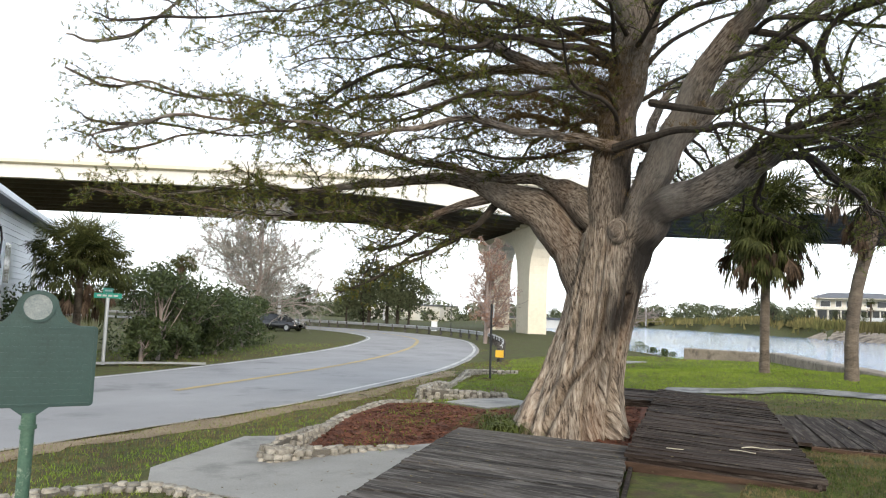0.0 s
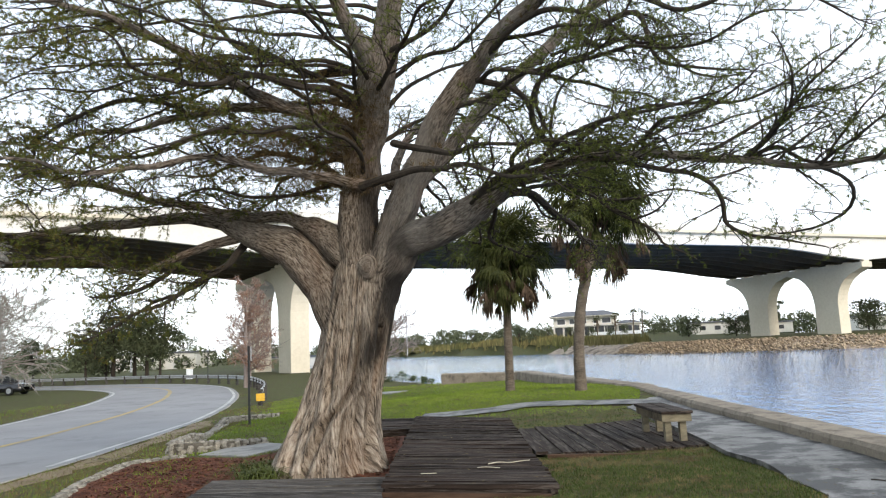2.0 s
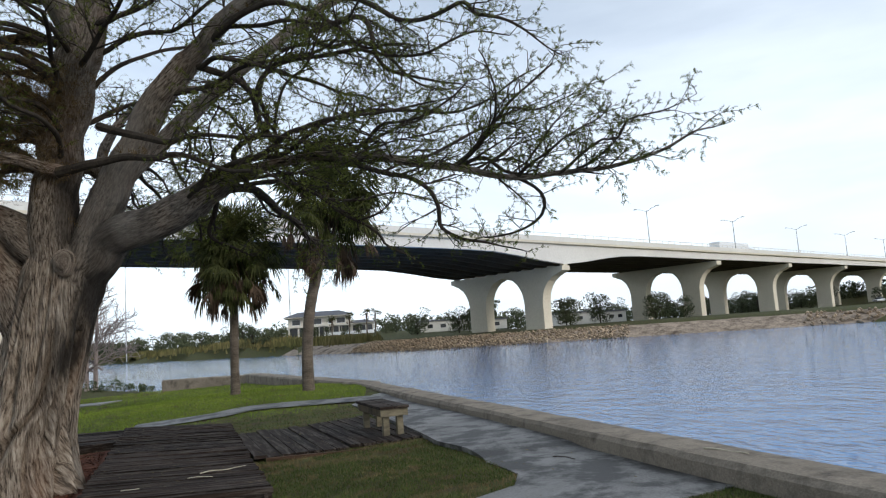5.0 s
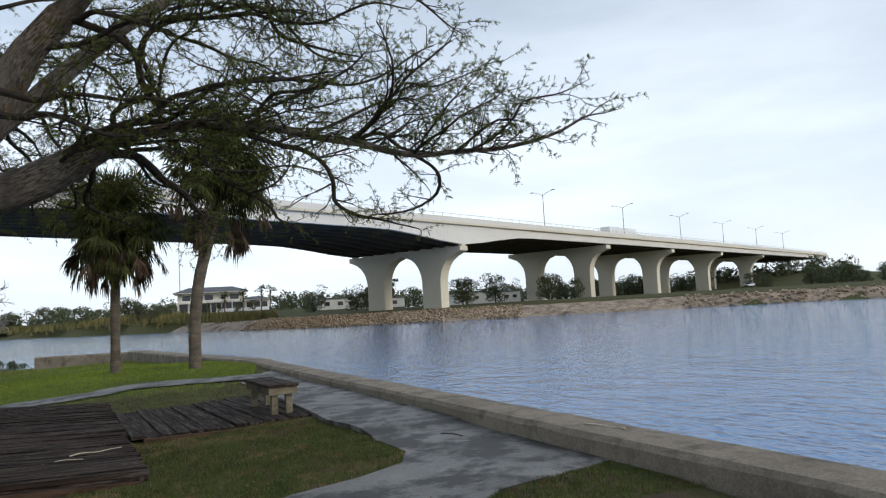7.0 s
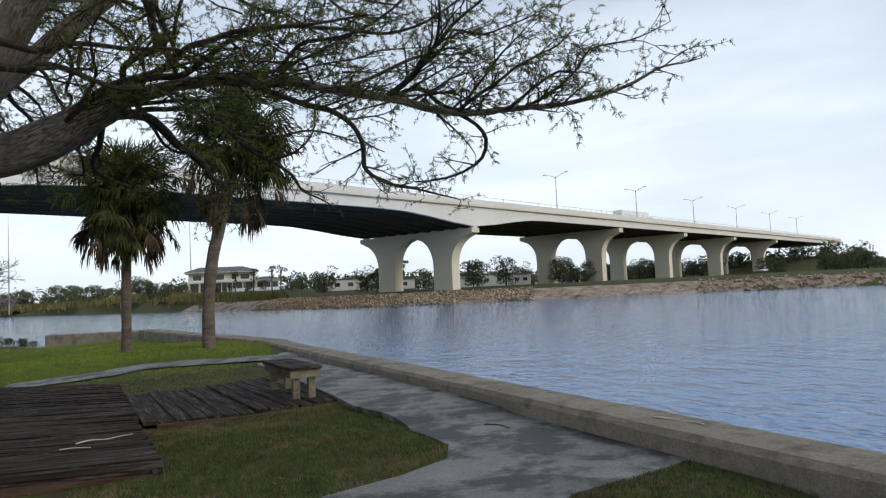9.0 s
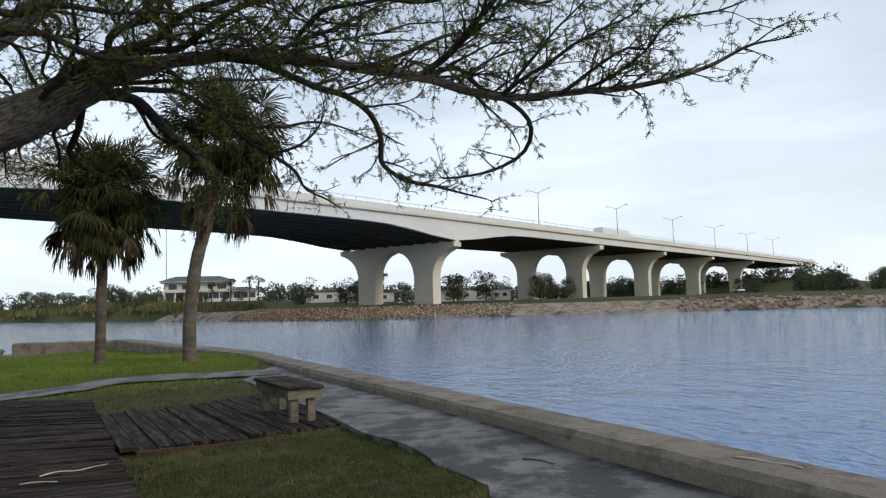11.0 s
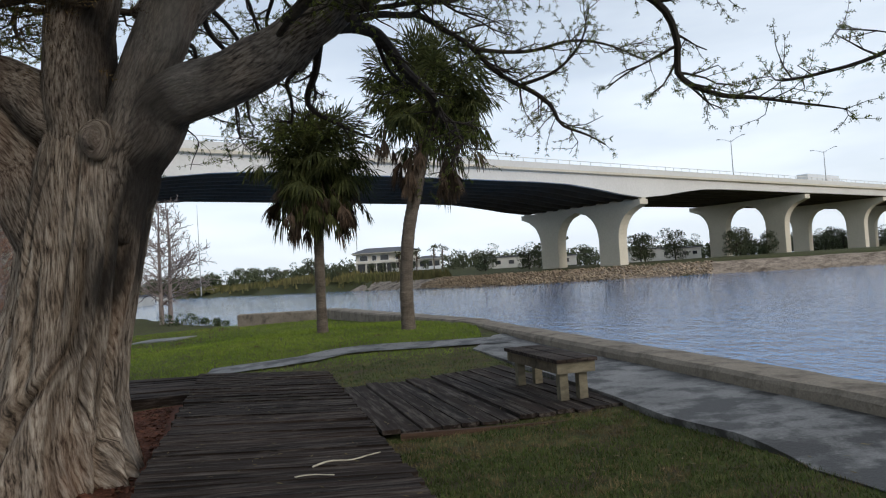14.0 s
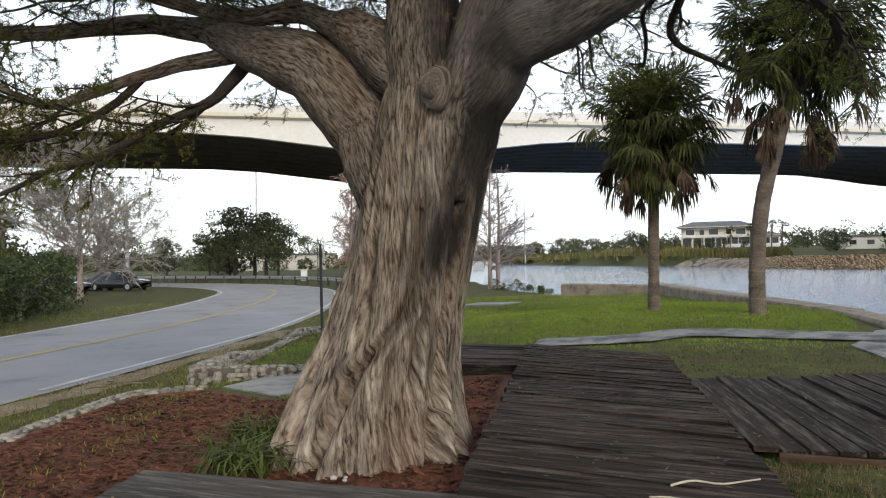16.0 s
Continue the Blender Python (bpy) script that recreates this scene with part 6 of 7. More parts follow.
def car(name, label, at, turn, paint, scale=1.0):
    c = thing(name, label, "car", at)
    c.rotation_euler = (0, 0, turn)
    c.scale = (scale, scale, scale)
    # cross-sections of the lower body from nose to tail: along, low, high, half width
    body = Heap()
    ring = 10
    rows = ((-2.30, 0.36, 0.58, 0.62), (-2.22, 0.24, 0.70, 0.80), (-1.9, 0.20, 0.78, 0.88), (-1.0, 0.20, 0.88, 0.91), (0.0, 0.20, 0.92, 0.92), (1.2, 0.20, 0.95, 0.91), (1.95, 0.22, 0.96, 0.88), (2.25, 0.30, 0.90, 0.80), (2.32, 0.42, 0.80, 0.66))
    for x, lo, hi, w in rows:
        for y, z in ((-w * 0.9, lo), (-w, lo + 0.12), (-w, (lo + hi) / 2), (-w * 0.97, hi - 0.07), (-w * 0.88, hi), (w * 0.88, hi), (w * 0.97, hi - 0.07), (w, (lo + hi) / 2), (w, lo + 0.12), (w * 0.9, lo)):
            body.v.append((x, y, z))
    for i in range(len(rows) - 1):
        for j in range(ring):
            q = (j + 1) % ring
            body.f.append((i * ring + j, i * ring + q, (i + 1) * ring + q, (i + 1) * ring + j))
    body.f += [tuple(range(ring)), tuple((len(rows) - 1) * ring + j for j in reversed(range(ring)))]
    shell = body.done("body", paint, c, smooth=True)
    glass = Heap()
    rows = ((-1.05, 0.86, 0.80), (-0.35, 1.38, 0.66), (0.55, 1.42, 0.66), (1.05, 1.36, 0.64), (1.75, 0.93, 0.76))
    low = ((-1.05, 0.84), (-0.35, 0.88), (0.55, 0.90), (1.05, 0.91), (1.75, 0.91))
    for (x, z, w), (_, b) in zip(rows, low):
        glass.v += [(x, -0.83, b), (x, -w, z), (x, w, z), (x, 0.83, b)]
    for i in range(4):
        glass.f += [(i * 4 + j, i * 4 + j + 1, i * 4 + 5 + j, i * 4 + 4 + j) for j in range(3)]
    glass.f += [(0, 1, 2, 3), (19, 18, 17, 16)]
    glass.done("glazing", DARKGLASS, c)
    roof = Heap()
    rr = [(-0.38, 1.395, 0.64), (0.1, 1.435, 0.65), (0.6, 1.435, 0.65), (1.08, 1.375, 0.62)]
    for x, z, w in rr:
        roof.v += [(x, -w, z), (x, w, z), (x, w * 0.96, z + 0.02), (x, -w * 0.96, z + 0.02)]
    for i in range(3):
        roof.f += [(i * 4 + j, i * 4 + (j + 1) % 4, i * 4 + 4 + (j + 1) % 4, i * 4 + 4 + j) for j in range(4)]
    roof.f += [(3, 2, 1, 0), (12, 13, 14, 15)]
    roof.done("roof", paint, c)
    for x in (-1.42, 1.42):
        for y in (-0.80, 0.80):
            w = Heap()
            w.tube([(x, y - 0.11, 0.32), (x, y - 0.09, 0.32), (x, y + 0.09, 0.32), (x, y + 0.11, 0.32)], [0.28, 0.32, 0.32, 0.28], 22)
            tyre = w.done("wheel", RUBBER, c)
            r = Heap()
            s = 1 if y > 0 else -1
            r.tube([(x, y + s * 0.10, 0.32), (x, y + s * 0.122, 0.32)], [0.20, 0.18], 14)
            r.done("rim", STEEL, tyre)
    for y in (-0.62, 0.62):
        block("headlight", (0.06, 0.30, 0.12), (-2.25, y, 0.62), DARKGLASS, c, 0.01)
        block("tail_light", (0.06, 0.30, 0.14), (2.27, y, 0.76), TAILRED, c, 0.01)
    return c


car("parked_car", "black saloon car parked on the grass verge", (-41.7, 45.6, land(-41, 45)), radians(186), CARPAINT)
car("parked_car", "dark car half hidden behind the hedge", (-40.4, 38.8, land(-40, 38)), radians(200), CARPAINT)
car("distant_car", "small white car passing under the bridge", (172.5, 196.5, 2.0), radians(20), WHITECAR)

# ---- white house by the road ----
def road_house():
    h = thing("house", "white clapboard house with a grey roof edge", "house")
    a, b = Vector((-13.0, 4.6, 0)), Vector((-28.6, 17.2, 0))
    d = (b - a).normalized()
    n = Vector((-d.y, d.x, 0))
    if n.x > 0:
        n = -n
    long, z0, eave = (b - a).length, -0.5, 4.45
    m = Matrix.Translation(a) @ Matrix(((d.x, n.x, 0, 0), (d.y, n.y, 0, 0), (0, 0, 1, 0), (0, 0, 0, 1)))
    w = Heap()
    w.box(0, long, 0.03, 7.0, z0, eave, m)
    w.done("wall", WHITEPAINT, h)
    boards = int((eave - z0) / 0.19)
    for i in range(boards):
        k = Heap()
        z = z0 + i * 0.19
        for x in (0, long):
            for y, zz in ((0.0, z), (0.026, z + 0.188), (0.029, z + 0.188), (0.029, z)):
                k.v.append(tuple(m @ Vector((x, y, zz))))
        k.f += [(0, 1, 5, 4), (1, 2, 6, 5), (3, 0, 4, 7), (0, 3, 2, 1), (4, 5, 6, 7)]
        k.done("siding_board", WHITEPAINT, h)
    r = Heap()
    for x in (-0.4, long + 0.4):
        for y, z in ((-0.5, eave - 0.05), (3.5, eave + 1.5), (7.5, eave - 0.05), (7.5, eave - 0.2), (-0.5, eave - 0.2)):
            r.v.append(tuple(m @ Vector((x, y, z))))
    r.f += [(i, (i + 1) % 5, 5 + (i + 1) % 5, 5 + i) for i in range(5)] + [(4, 3, 2, 1, 0), (5, 6, 7, 8, 9)]
    r.done("roof", ROOFGREY, h)
    g = Heap()
    g.box(-0.4, long + 0.4, -0.62, -0.5, eave - 0.22, eave - 0.06, m)
    g.done("gutter", WHITEPAINT, h)
    for x, z in ((9.0, 2.6), (12.0, 2.6), (17.0, 2.6)):
        win = Heap()
        win.box(x - 0.5, x + 0.5, -0.02, 0.028, z - 0.7, z + 0.7, m)
        frame = win.done("window", WHITEPAINT, h)
        p = Heap()
        p.box(x - 0.42, x + 0.42, -0.026, -0.0205, z - 0.62, z + 0.62, m)
        p.done("pane", DARKGLASS, frame)
    # black iron ornament on the wall
    o = Heap()
    for pts in (((10.1, 3.6), (10.35, 3.65), (10.4, 3.2), (10.2, 2.9)), ((10.55, 3.6), (10.9, 3.3), (10.7, 2.7), (11.0, 2.4)), ((10.1, 3.2), (10.5, 3.2))):
        o.tube([m @ Vector((x, -0.04, z)) for x, z in pts], [0.03] * len(pts), 5)
    o.done("ornament", BLACKPAINT, h, "black iron wall ornament")


road_house()


# ---- shrubs and further trees ----
def leaf_cloud(heap, centre, radius, count, size, rng, squash=0.8):
    """Small leaves strewn through a lumpy shell."""
    c = Vector(centre)
    for _ in range(count):
        q, e = rng.uniform(0, math.tau), math.asin(rng.uniform(-1, 1))
        d = Vector((math.cos(q) * math.cos(e), math.sin(q) * math.cos(e), math.sin(e)))
        r = radius * (0.55 + 0.45 * rng.random() ** 0.5) * (1 + 0.30 * noise.noise(d * 2.3 + c))
        p = c + Vector((d.x * r, d.y * r, d.z * r * squash))
        a = Vector((rng.gauss(0, 1), rng.gauss(0, 1), rng.gauss(0, 1))).normalized()
        b = a.cross(Vector((rng.gauss(0, 1), rng.gauss(0, 1), rng.gauss(0, 1)))).normalized()
        s = size * rng.uniform(0.6, 1.3)
        heap.face(p - a * s, p + b * s * 0.45, p + a * s, p - b * s * 0.45)


def leafy(name, label, category, at, tall, wide, seed, mat, clouds=14, count=220, leaf=0.08, clear=0.25, trunk=0.12, group=""):
    """A tree or bush: a forked stem and a crown of many leaf clumps with gaps."""
    rng = random.Random(seed)
    t = thing(name, label, category, group=group)
    wood, crown = Heap(), Heap()
    tops = []
    for i in range(clouds):
        q, r = rng.uniform(0, math.tau), wide / 2 * math.sqrt(rng.random()) * 0.8
        f = rng.uniform(clear + 0.12, 0.92)
        r *= 1.15 - 0.75 * abs(f - 0.5) * 1.2
        tops.append(Vector((r * math.cos(q), r * math.sin(q), tall * f)))
    stem = [Vector((0, 0, -0.2)), Vector((rng.uniform(-0.1, 0.1), rng.uniform(-0.1, 0.1), tall * clear)), Vector((rng.uniform(-0.2, 0.2), rng.uniform(-0.2, 0.2), tall * 0.65))]
    wood.tube(stem, [trunk * 1.3, trunk, trunk * 0.5], 8)
    for p in tops:
        s = stem[1].lerp(stem[2], rng.uniform(0, 0.8))
        mid = s.lerp(p, 0.5) + Vector((rng.gauss(0, 0.1), rng.gauss(0, 0.1), 0.1)) * wide * 0.3
        wood.tube([s, mid, p], [trunk * 0.4, trunk * 0.25, trunk * 0.1], 5)
        leaf_cloud(crown, p, wide * rng.uniform(0.13, 0.24), count, leaf, rng)
    wood.done("trunk", BAREBARK if mat is not FARLEAF else TWIG, t)
    tagged(crown.done("crown", mat, t), kind="stuff")
    t.location = at
    return t


def bare_tree(label, at, tall, wide, seed, twist=0.3, leaves=None, amount=0.0, stems=1, mat=None):
    """A leafless tree, forking down to fine twigs; a few dead leaves may hang on it."""
    rng = random.Random(seed)
    t = thing("bare_tree", label, "tree")
    wood, rest = Heap(), Heap()
    thin = 0.015

    def fork(p, d, length, r, depth):
        line = wander(p, d, length, rng, twist, -0.05, max(0.12, length / 7))
        n = len(line)
        wood.tube(line, [max(thin, r * (1 - 0.55 * i / n)) for i in range(n)], 6 if depth > 2 else 3, False)
        if leaves and depth <= 1:
            for i in range(n):
                for _ in range(2):
                    if rng.random() < amount:
                        sprig(rest, line[i], Vector((rng.gauss(0, 1), rng.gauss(0, 1), -0.6)), rng.uniform(0.12, 0.3), rng, 6, 0.08)
        if depth:
            for i in range(2 if depth > 3 else 1, n):
                if rng.random() < (0.85 if depth > 1 else 0.7):
                    fork(line[i], fan_out(line[i] - line[i - 1], rng, rng.uniform(0.5, 1.0), 3.0, 0.25), length * rng.uniform(0.35, 0.62), r * 0.5, depth - 1)

    for k in range(stems):
        off = Vector((k * 0.55, -k * 0.1, -0.2))
        line = [off, off + Vector((0.04 * k, 0, tall * 0.3)), off + Vector((0.12 * k, 0.05, tall * 0.65)), off + Vector((0.1, 0, tall))]
        r0 = tall * 0.018 + 0.03
        wood.tube(along(line, 0.4), [max(0.012, r0 * (1 - 0.9 * i / (tall / 0.4 + 2))) for i in range(len(along(line, 0.4)))], 9)
        pts = along(line, 0.4)
        for i in range(int(len(pts) * 0.22), len(pts)):
            f = i / len(pts)
            for _ in range(2):
                q = rng.uniform(0, math.tau)
                fork(pts[i], Vector((math.cos(q), math.sin(q), 0.45)), wide * 0.5 * (1.15 - 0.85 * f) * rng.uniform(0.5, 1.0), r0 * 0.35 * (1.1 - f), 2)
    tagged(wood.done("branchwork", mat or BAREBARK, t), kind="stuff")
    if leaves and rest.v:
        tagged(rest.done("dead_leaves", leaves, t), kind="stuff")
    t.location = at
    return t


bare_tree("pale leafless cypress on the river bank", (-13.7, 48.3, -0.45), 7.2, 6.4, 21, stems=2)
bare_tree("leafless cypress with rusty leaves low down", (-21.6, 44.4, -0.46), 7.0, 6.2, 22, leaves=PINKLEAF, amount=0.5)
bare_tree("tall leafless cypress by the road", (-30.0, 62.0, -0.46), 8.5, 6.6, 23)
bare_tree("leafless tree hung with grey moss beside the road", (-33.5, 34.6, -0.46), 8.2, 13.0, 24, 0.4, MOSSGREY, 0.8)
bare_tree("leafless tree hung with grey moss behind the cars", (-44.0, 46.0, -0.46), 7.4, 12.0, 25, 0.4, MOSSGREY, 0.8)
bare_tree("thin leafless trees far up the bank", (-42.0, 100.0, -0.46), 8.0, 5.0, 26)

sabal_palm(0, [(-21.3, 13.95, -0.5), (-21.3, 13.95, 0.8), (-21.3, 13.95, 2.2), (-21.3, 13.95, 2.9)], (-21.3, 13.95, 3.0), 1.9, 31, "squat fan palm with pinkish dead fronds by the house", 40, 150, -0.5, (0.2, 0.9))
sabal_palm(0, [(-45.5, 38.2, -0.5), (-45.5, 38.2, 1.5), (-45.5, 38.2, 3.4), (-45.5, 38.2, 4.6)], (-45.5, 38.2, 4.7), 1.6, 32, "slim palm standing behind the hedge", 6, 34, -0.3)
sabal_palm(0, [(-56, 47.4, -0.5), (-56, 47.4, 1.5), (-56, 47.4, 3.4), (-56, 47.4, 5.2)], (-56, 47.4, 5.3), 2.2, 33, "tall palm far along the road", 6, 34, -0.3)

for k, (x, y, tall, wide) in enumerate(((-20.6, 16.6, 3.3, 2.6), (-21.0, 18.4, 3.2, 3.0), (-21.8, 20.4, 2.8, 3.2), (-23.4, 22.8, 2.6, 3.2), (-25.2, 25.0, 2.5, 3.0), (-22.8, 12.2, 2.3, 2.6), (-24.5, 19.0, 3.4, 3.6), (-27.4, 27.4, 2.3, 2.8), (-19.8, 15.3, 1.5, 1.6), (-20.8, 17.6, 1.3, 1.8), (-22.2, 20.0, 1.2, 2.0), (-24.2, 22.6, 1.2, 2.0), (-26.5, 25.4, 1.1, 2.0))):
    leafy("shrub", "dense dark green shrub in the roadside hedge" if tall > 2 else "low leafy bush at the foot of the hedge", "shrub", (x, y, -0.46), tall, wide, 40 + k, BUSHLEAF, 17, 170, 0.08, 0.05 if tall < 2 or k not in (1,) else 0.3, 0.07, "roadside hedge")

far_kinds = [leafy("far_tree", "distant dark green tree on the bank", "tree", (0, 0, -90), 9.0, 8.5, 70 + k, FARLEAF, 20, 100, 0.28, 0.03, 0.2, "distant trees") for k in range(4)]
pine = leafy("pine_tree", "tall feathery dark pine on the far bank", "tree", (0, 0, -90), 13.0, 5.0, 77, FARLEAF, 24, 80, 0.36, 0.12, 0.18, "distant trees")


def plant(kind, x, y, size, rng):
    kind.scale = (size * rng.uniform(0.9, 1.2), size * rng.uniform(0.9, 1.2), size)
    copy_thing(kind, pose(x, y, ground_height(x, y) - 0.2, 0, 0, rng.uniform(0, 360)))


road_tree = leafy("roadside_tree", "round-headed dark green tree across the road", "tree", (0, 0, -90), 9.0, 8.0, 75, FARLEAF, 20, 150, 0.22, 0.30, 0.2, "trees across the road")
rng = random.Random(9)
# clump across the road
for x, y, s in ((-57.3, 80.3, 1.0), (-54.5, 80.6, 0.95), (-52.0, 79.4, 0.85), (-50.0, 79.0, 0.75)):
    plant(road_tree, x, y, s, rng)
road_tree.scale = (0.65, 0.65, 0.65)
road_tree.location = (-59.7, 78.4, ground_height(-59.7, 78.4) - 0.2)
for x, y, s in ((-61, 84, 0.7), (-92, 96, 0.8), (-84, 98, 0.7), (-75, 70, 0.5), (-100, 80, 0.9), (-112, 84, 0.9), (-118, 70, 1.0)):
    plant(rng.choice(far_kinds), x, y, s, rng)
# far bank, behind the bridge
for i in range(46):
    f = i / 45
    x, y = -150 + 330 * f, 300 - 60 * f + rng.uniform(-14, 14)
    plant(pine if rng.random() < 0.3 and 0.4 < f < 0.75 else rng.choice(far_kinds), x, y, rng.uniform(0.55, 0.95), rng)
for x, y, s in ((-3, 191, 0.34), (-0.5, 193.5, 0.30), (2.5, 193, 0.27), (7, 192, 0.25), (11, 193, 0.3), (18, 190, 0.36), (21, 193, 0.42), (-9, 190, 0.4), (-48, 236, 0.45), (-33, 215, 0.62), (-22, 224, 0.8), (-12, 184, 0.5), (-16, 188, 0.6), (24, 172, 0.7), (30, 150, 0.62), (33, 154, 0.5), (54, 150, 0.62), (57, 156, 0.7), (75, 150, 0.55), (79, 156, 0.7), (83, 152, 0.55), (72, 175, 0.85), (86, 178, 0.85), (112, 215, 0.8), (122, 220, 0.75), (130, 225, 0.8), (150, 235, 0.8), (160, 240, 0.8), (170, 240, 0.8), (185, 250, 0.8), (100, 205, 0.8)):
    plant(rng.choice(far_kinds), x, y, s, rng)
for i in range(60):
    plant(rng.choice(far_kinds), 172 + rng.uniform(0, 80), 215 - rng.uniform(10, 95), rng.uniform(0.45, 0.72), rng)
for i in range(30):
    plant(rng.choice(far_kinds), -130 - rng.uniform(0, 160), rng.uniform(110, 330), rng.uniform(0.6, 1.1), rng)
for k in far_kinds + [pine]:
    k.scale = (0.6, 0.6, 0.6)
for n, k in enumerate(far_kinds + [pine]):
    k.location = (-160 - 12 * n, 150 + 9 * n, ground_height(-160 - 12 * n, 150 + 9 * n) - 0.2)


# ---- far bank ----
def riprap():
    rng = random.Random(12)
    h = Heap()
    for line, low, high, count in ((along([(8, 138), (19, 119), (47.5, 103.4)], 0.6), 0.12, 0.30, 30), (along([(69, 91.6), (96, 75), (135, 40)], 1.0), 0.15, 0.42, 9)):
        for i, p in enumerate(line[:-1]):
            d = (line[i + 1] - p).normalized()
            n = Vector((-d.y, d.x, 0))
            for k in range(count):
                off = rng.uniform(-2.4, 2.9)
                q = p + n * off + d * rng.uniform(-0.6, 0.6)
                z = WATER - 0.12 + 1.9 * min(1.0, max(0.0, off + 2.6) / 5.8 * 1.15) ** 0.8 + rng.uniform(-0.06, 0.1)
                r = rng.uniform(low, high)
                a = len(h.v)
                for u, v, w in ((1, 0, 0), (-1, 0, 0), (0, 1, 0), (0, -1, 0), (0, 0, 0.8), (0, 0, -0.8), (0.6, 0.6, 0.5), (-0.6, -0.6, 0.5)):
                    h.v.append((q.x + u * r * rng.uniform(0.7, 1.2), q.y + v * r * rng.uniform(0.7, 1.2), z + w * r))
                for f in ((0, 6, 4), (6, 2, 4), (2, 1, 4), (1, 7, 4), (7, 3, 4), (3, 0, 4), (0, 2, 6), (1, 3, 7), (2, 0, 5), (1, 2, 5), (3, 1, 5), (0, 3, 5)):
                    h.f.append(tuple(a + j for j in f))
    tagged(h.done("riprap", RIPRAP), "band of pale tan rocks along the far shore", "rocks", kind="stuff")
    # worn sandy bank between the rocks, with a lumpy face
    b, rows = Heap(), 9
    line = along([(-6, 166), (8, 138), (19, 119), (50, 102), (72, 90), (96, 75), (135, 40), (185, -25)], 0.6)
    for i, p in enumerate(line):
        d = (line[min(len(line) - 1, i + 1)] - line[max(0, i - 1)]).normalized()
        n = Vector((-d.y, d.x, 0))
        for k in range(rows):
            f = k / (rows - 1)
            lump = 0.55 * noise.noise((i * 0.11, f * 2.0, 3.0)) + 0.25 * noise.noise((i * 0.5, f * 4.0, 7.0))
            q = p + n * (-2.6 + 5.8 * f + lump)
            b.v.append((q.x, q.y, WATER - 0.2 + 1.9 * min(1.0, f * 1.15) ** 0.8 + 0.3 * lump * f))
        if i:
            for k in range(rows - 1):
                a = (i - 1) * rows + k
                b.f.append((a, a + 1, a + rows + 1, a + rows))
    tagged(b.done("sandy_bank", SAND), "worn sandy bank above the far waterline", "bank", kind="structure")


riprap()


def far_house():
    x0, y0 = -7.6, 198.0
    z0 = ground_height(2.0, 199.0) - 0.5
    h = thing("house", "white two-storey house with dark veranda and low grey roof", "house", (x0, y0, z0))
    h.scale = (0.87, 1.0, 0.95)

    def box(name, a, b, c, d, e, f, mat, parent=h, label=""):
        k = Heap()
        k.box(a, b, c, d, e, f)
        return k.done(name, mat, parent, label)

    def roof(a, b, c, d, z, up, inset):
        k = Heap()
        mid = (c + d) / 2
        k.v += [(a, c, z), (b, c, z), (b, d, z), (a, d, z), (a + inset, mid, z + up), (b - inset, mid, z + up)]
        k.f += [(0, 1, 5, 4), (1, 2, 5), (2, 3, 4, 5), (3, 0, 4), (3, 2, 1, 0)]
        k.done("roof", ROOFGREY, h, "low grey hip roof")
        box("fascia", a + 0.2, b - 0.2, c + 0.1, d - 0.1, z - 0.22, z - 0.01, CREAM)

    box("wall", 0, 19.5, 1.6, 10, 0, 5.6, CREAM)
    box("floor_band", -0.4, 19.9, -0.6, 1.6, 2.75, 3.15, CREAM)
    roof(-1.3, 20.6, -0.9, 11, 5.75, 1.55, 4.5)
    for x, w in ((1.2, 2.6), (5.0, 1.6), (7.6, 2.8), (12.4, 1.6), (15.0, 2.8)):
        f = box("window", x, x + w, 1.52, 1.61, 3.45, 5.1, WHITEPAINT)
        box("pane", x + 0.12, x + w - 0.12, 1.49, 1.515, 3.57, 4.98, DARKGLASS, f)
    for i in range(7):
        # flat dark panel on the wall stands for the shade inside the veranda
        box("veranda_opening", 0.5 + i * 2.7, 2.8 + i * 2.7, 1.53, 1.62, 0.1, 2.6, DARKGLASS)
        box("column", 0.0 + i * 3.1, 0.35 + i * 3.1, -0.5, -0.15, 0, 2.75, CREAM)
    box("railing_wall", 11.0, 26.5, -1.2, -0.95, 0, 0.95, WHITEPAINT, h, "low white garden wall")
    box("wing", 19.5, 26.6, 1.0, 8, 0, 3.0, CREAM, h, "single-storey white wing")
    roof(19.0, 27.4, 0.2, 8.8, 3.2, 0.9, 2.5)
    for i in range(3):
        box("wing_opening", 20.0 + i * 2.2, 21.8 + i * 2.2, 0.93, 1.01, 0.5, 2.5, DARKGLASS)


far_house()
for n, (x, y, w, d, z) in enumerate(((33, 190, 12, 6, 2.8), (46, 200, 14, 6, 2.6), (80, 214, 14, 7, 3.6), (92, 218, 10, 6, 3.4), (-60, 150, 26, 8, 3.5), (-95, 150, 22, 8, 3.5), (-70, 215, 16, 7, 3.0))):
    h = thing("low_building", "distant low white building with a flat grey roof", "building", (x, y, ground_height(x, y)), "low white buildings")
    block("wall", (w, d, z), (0, 0, z / 2), CREAM, h, 0.05)
    block("roof", (w + 0.8, d + 0.8, 0.35), (0, 0, z + 0.17), ROOFGREY, h, 0.05)
    for i in range(3):
        block("window", (1.4, 0.1, 1.0), ((i - 1) * w / 3.4, -d / 2 - 0.03, z * 0.55), DARKGLASS, h, 0.02)


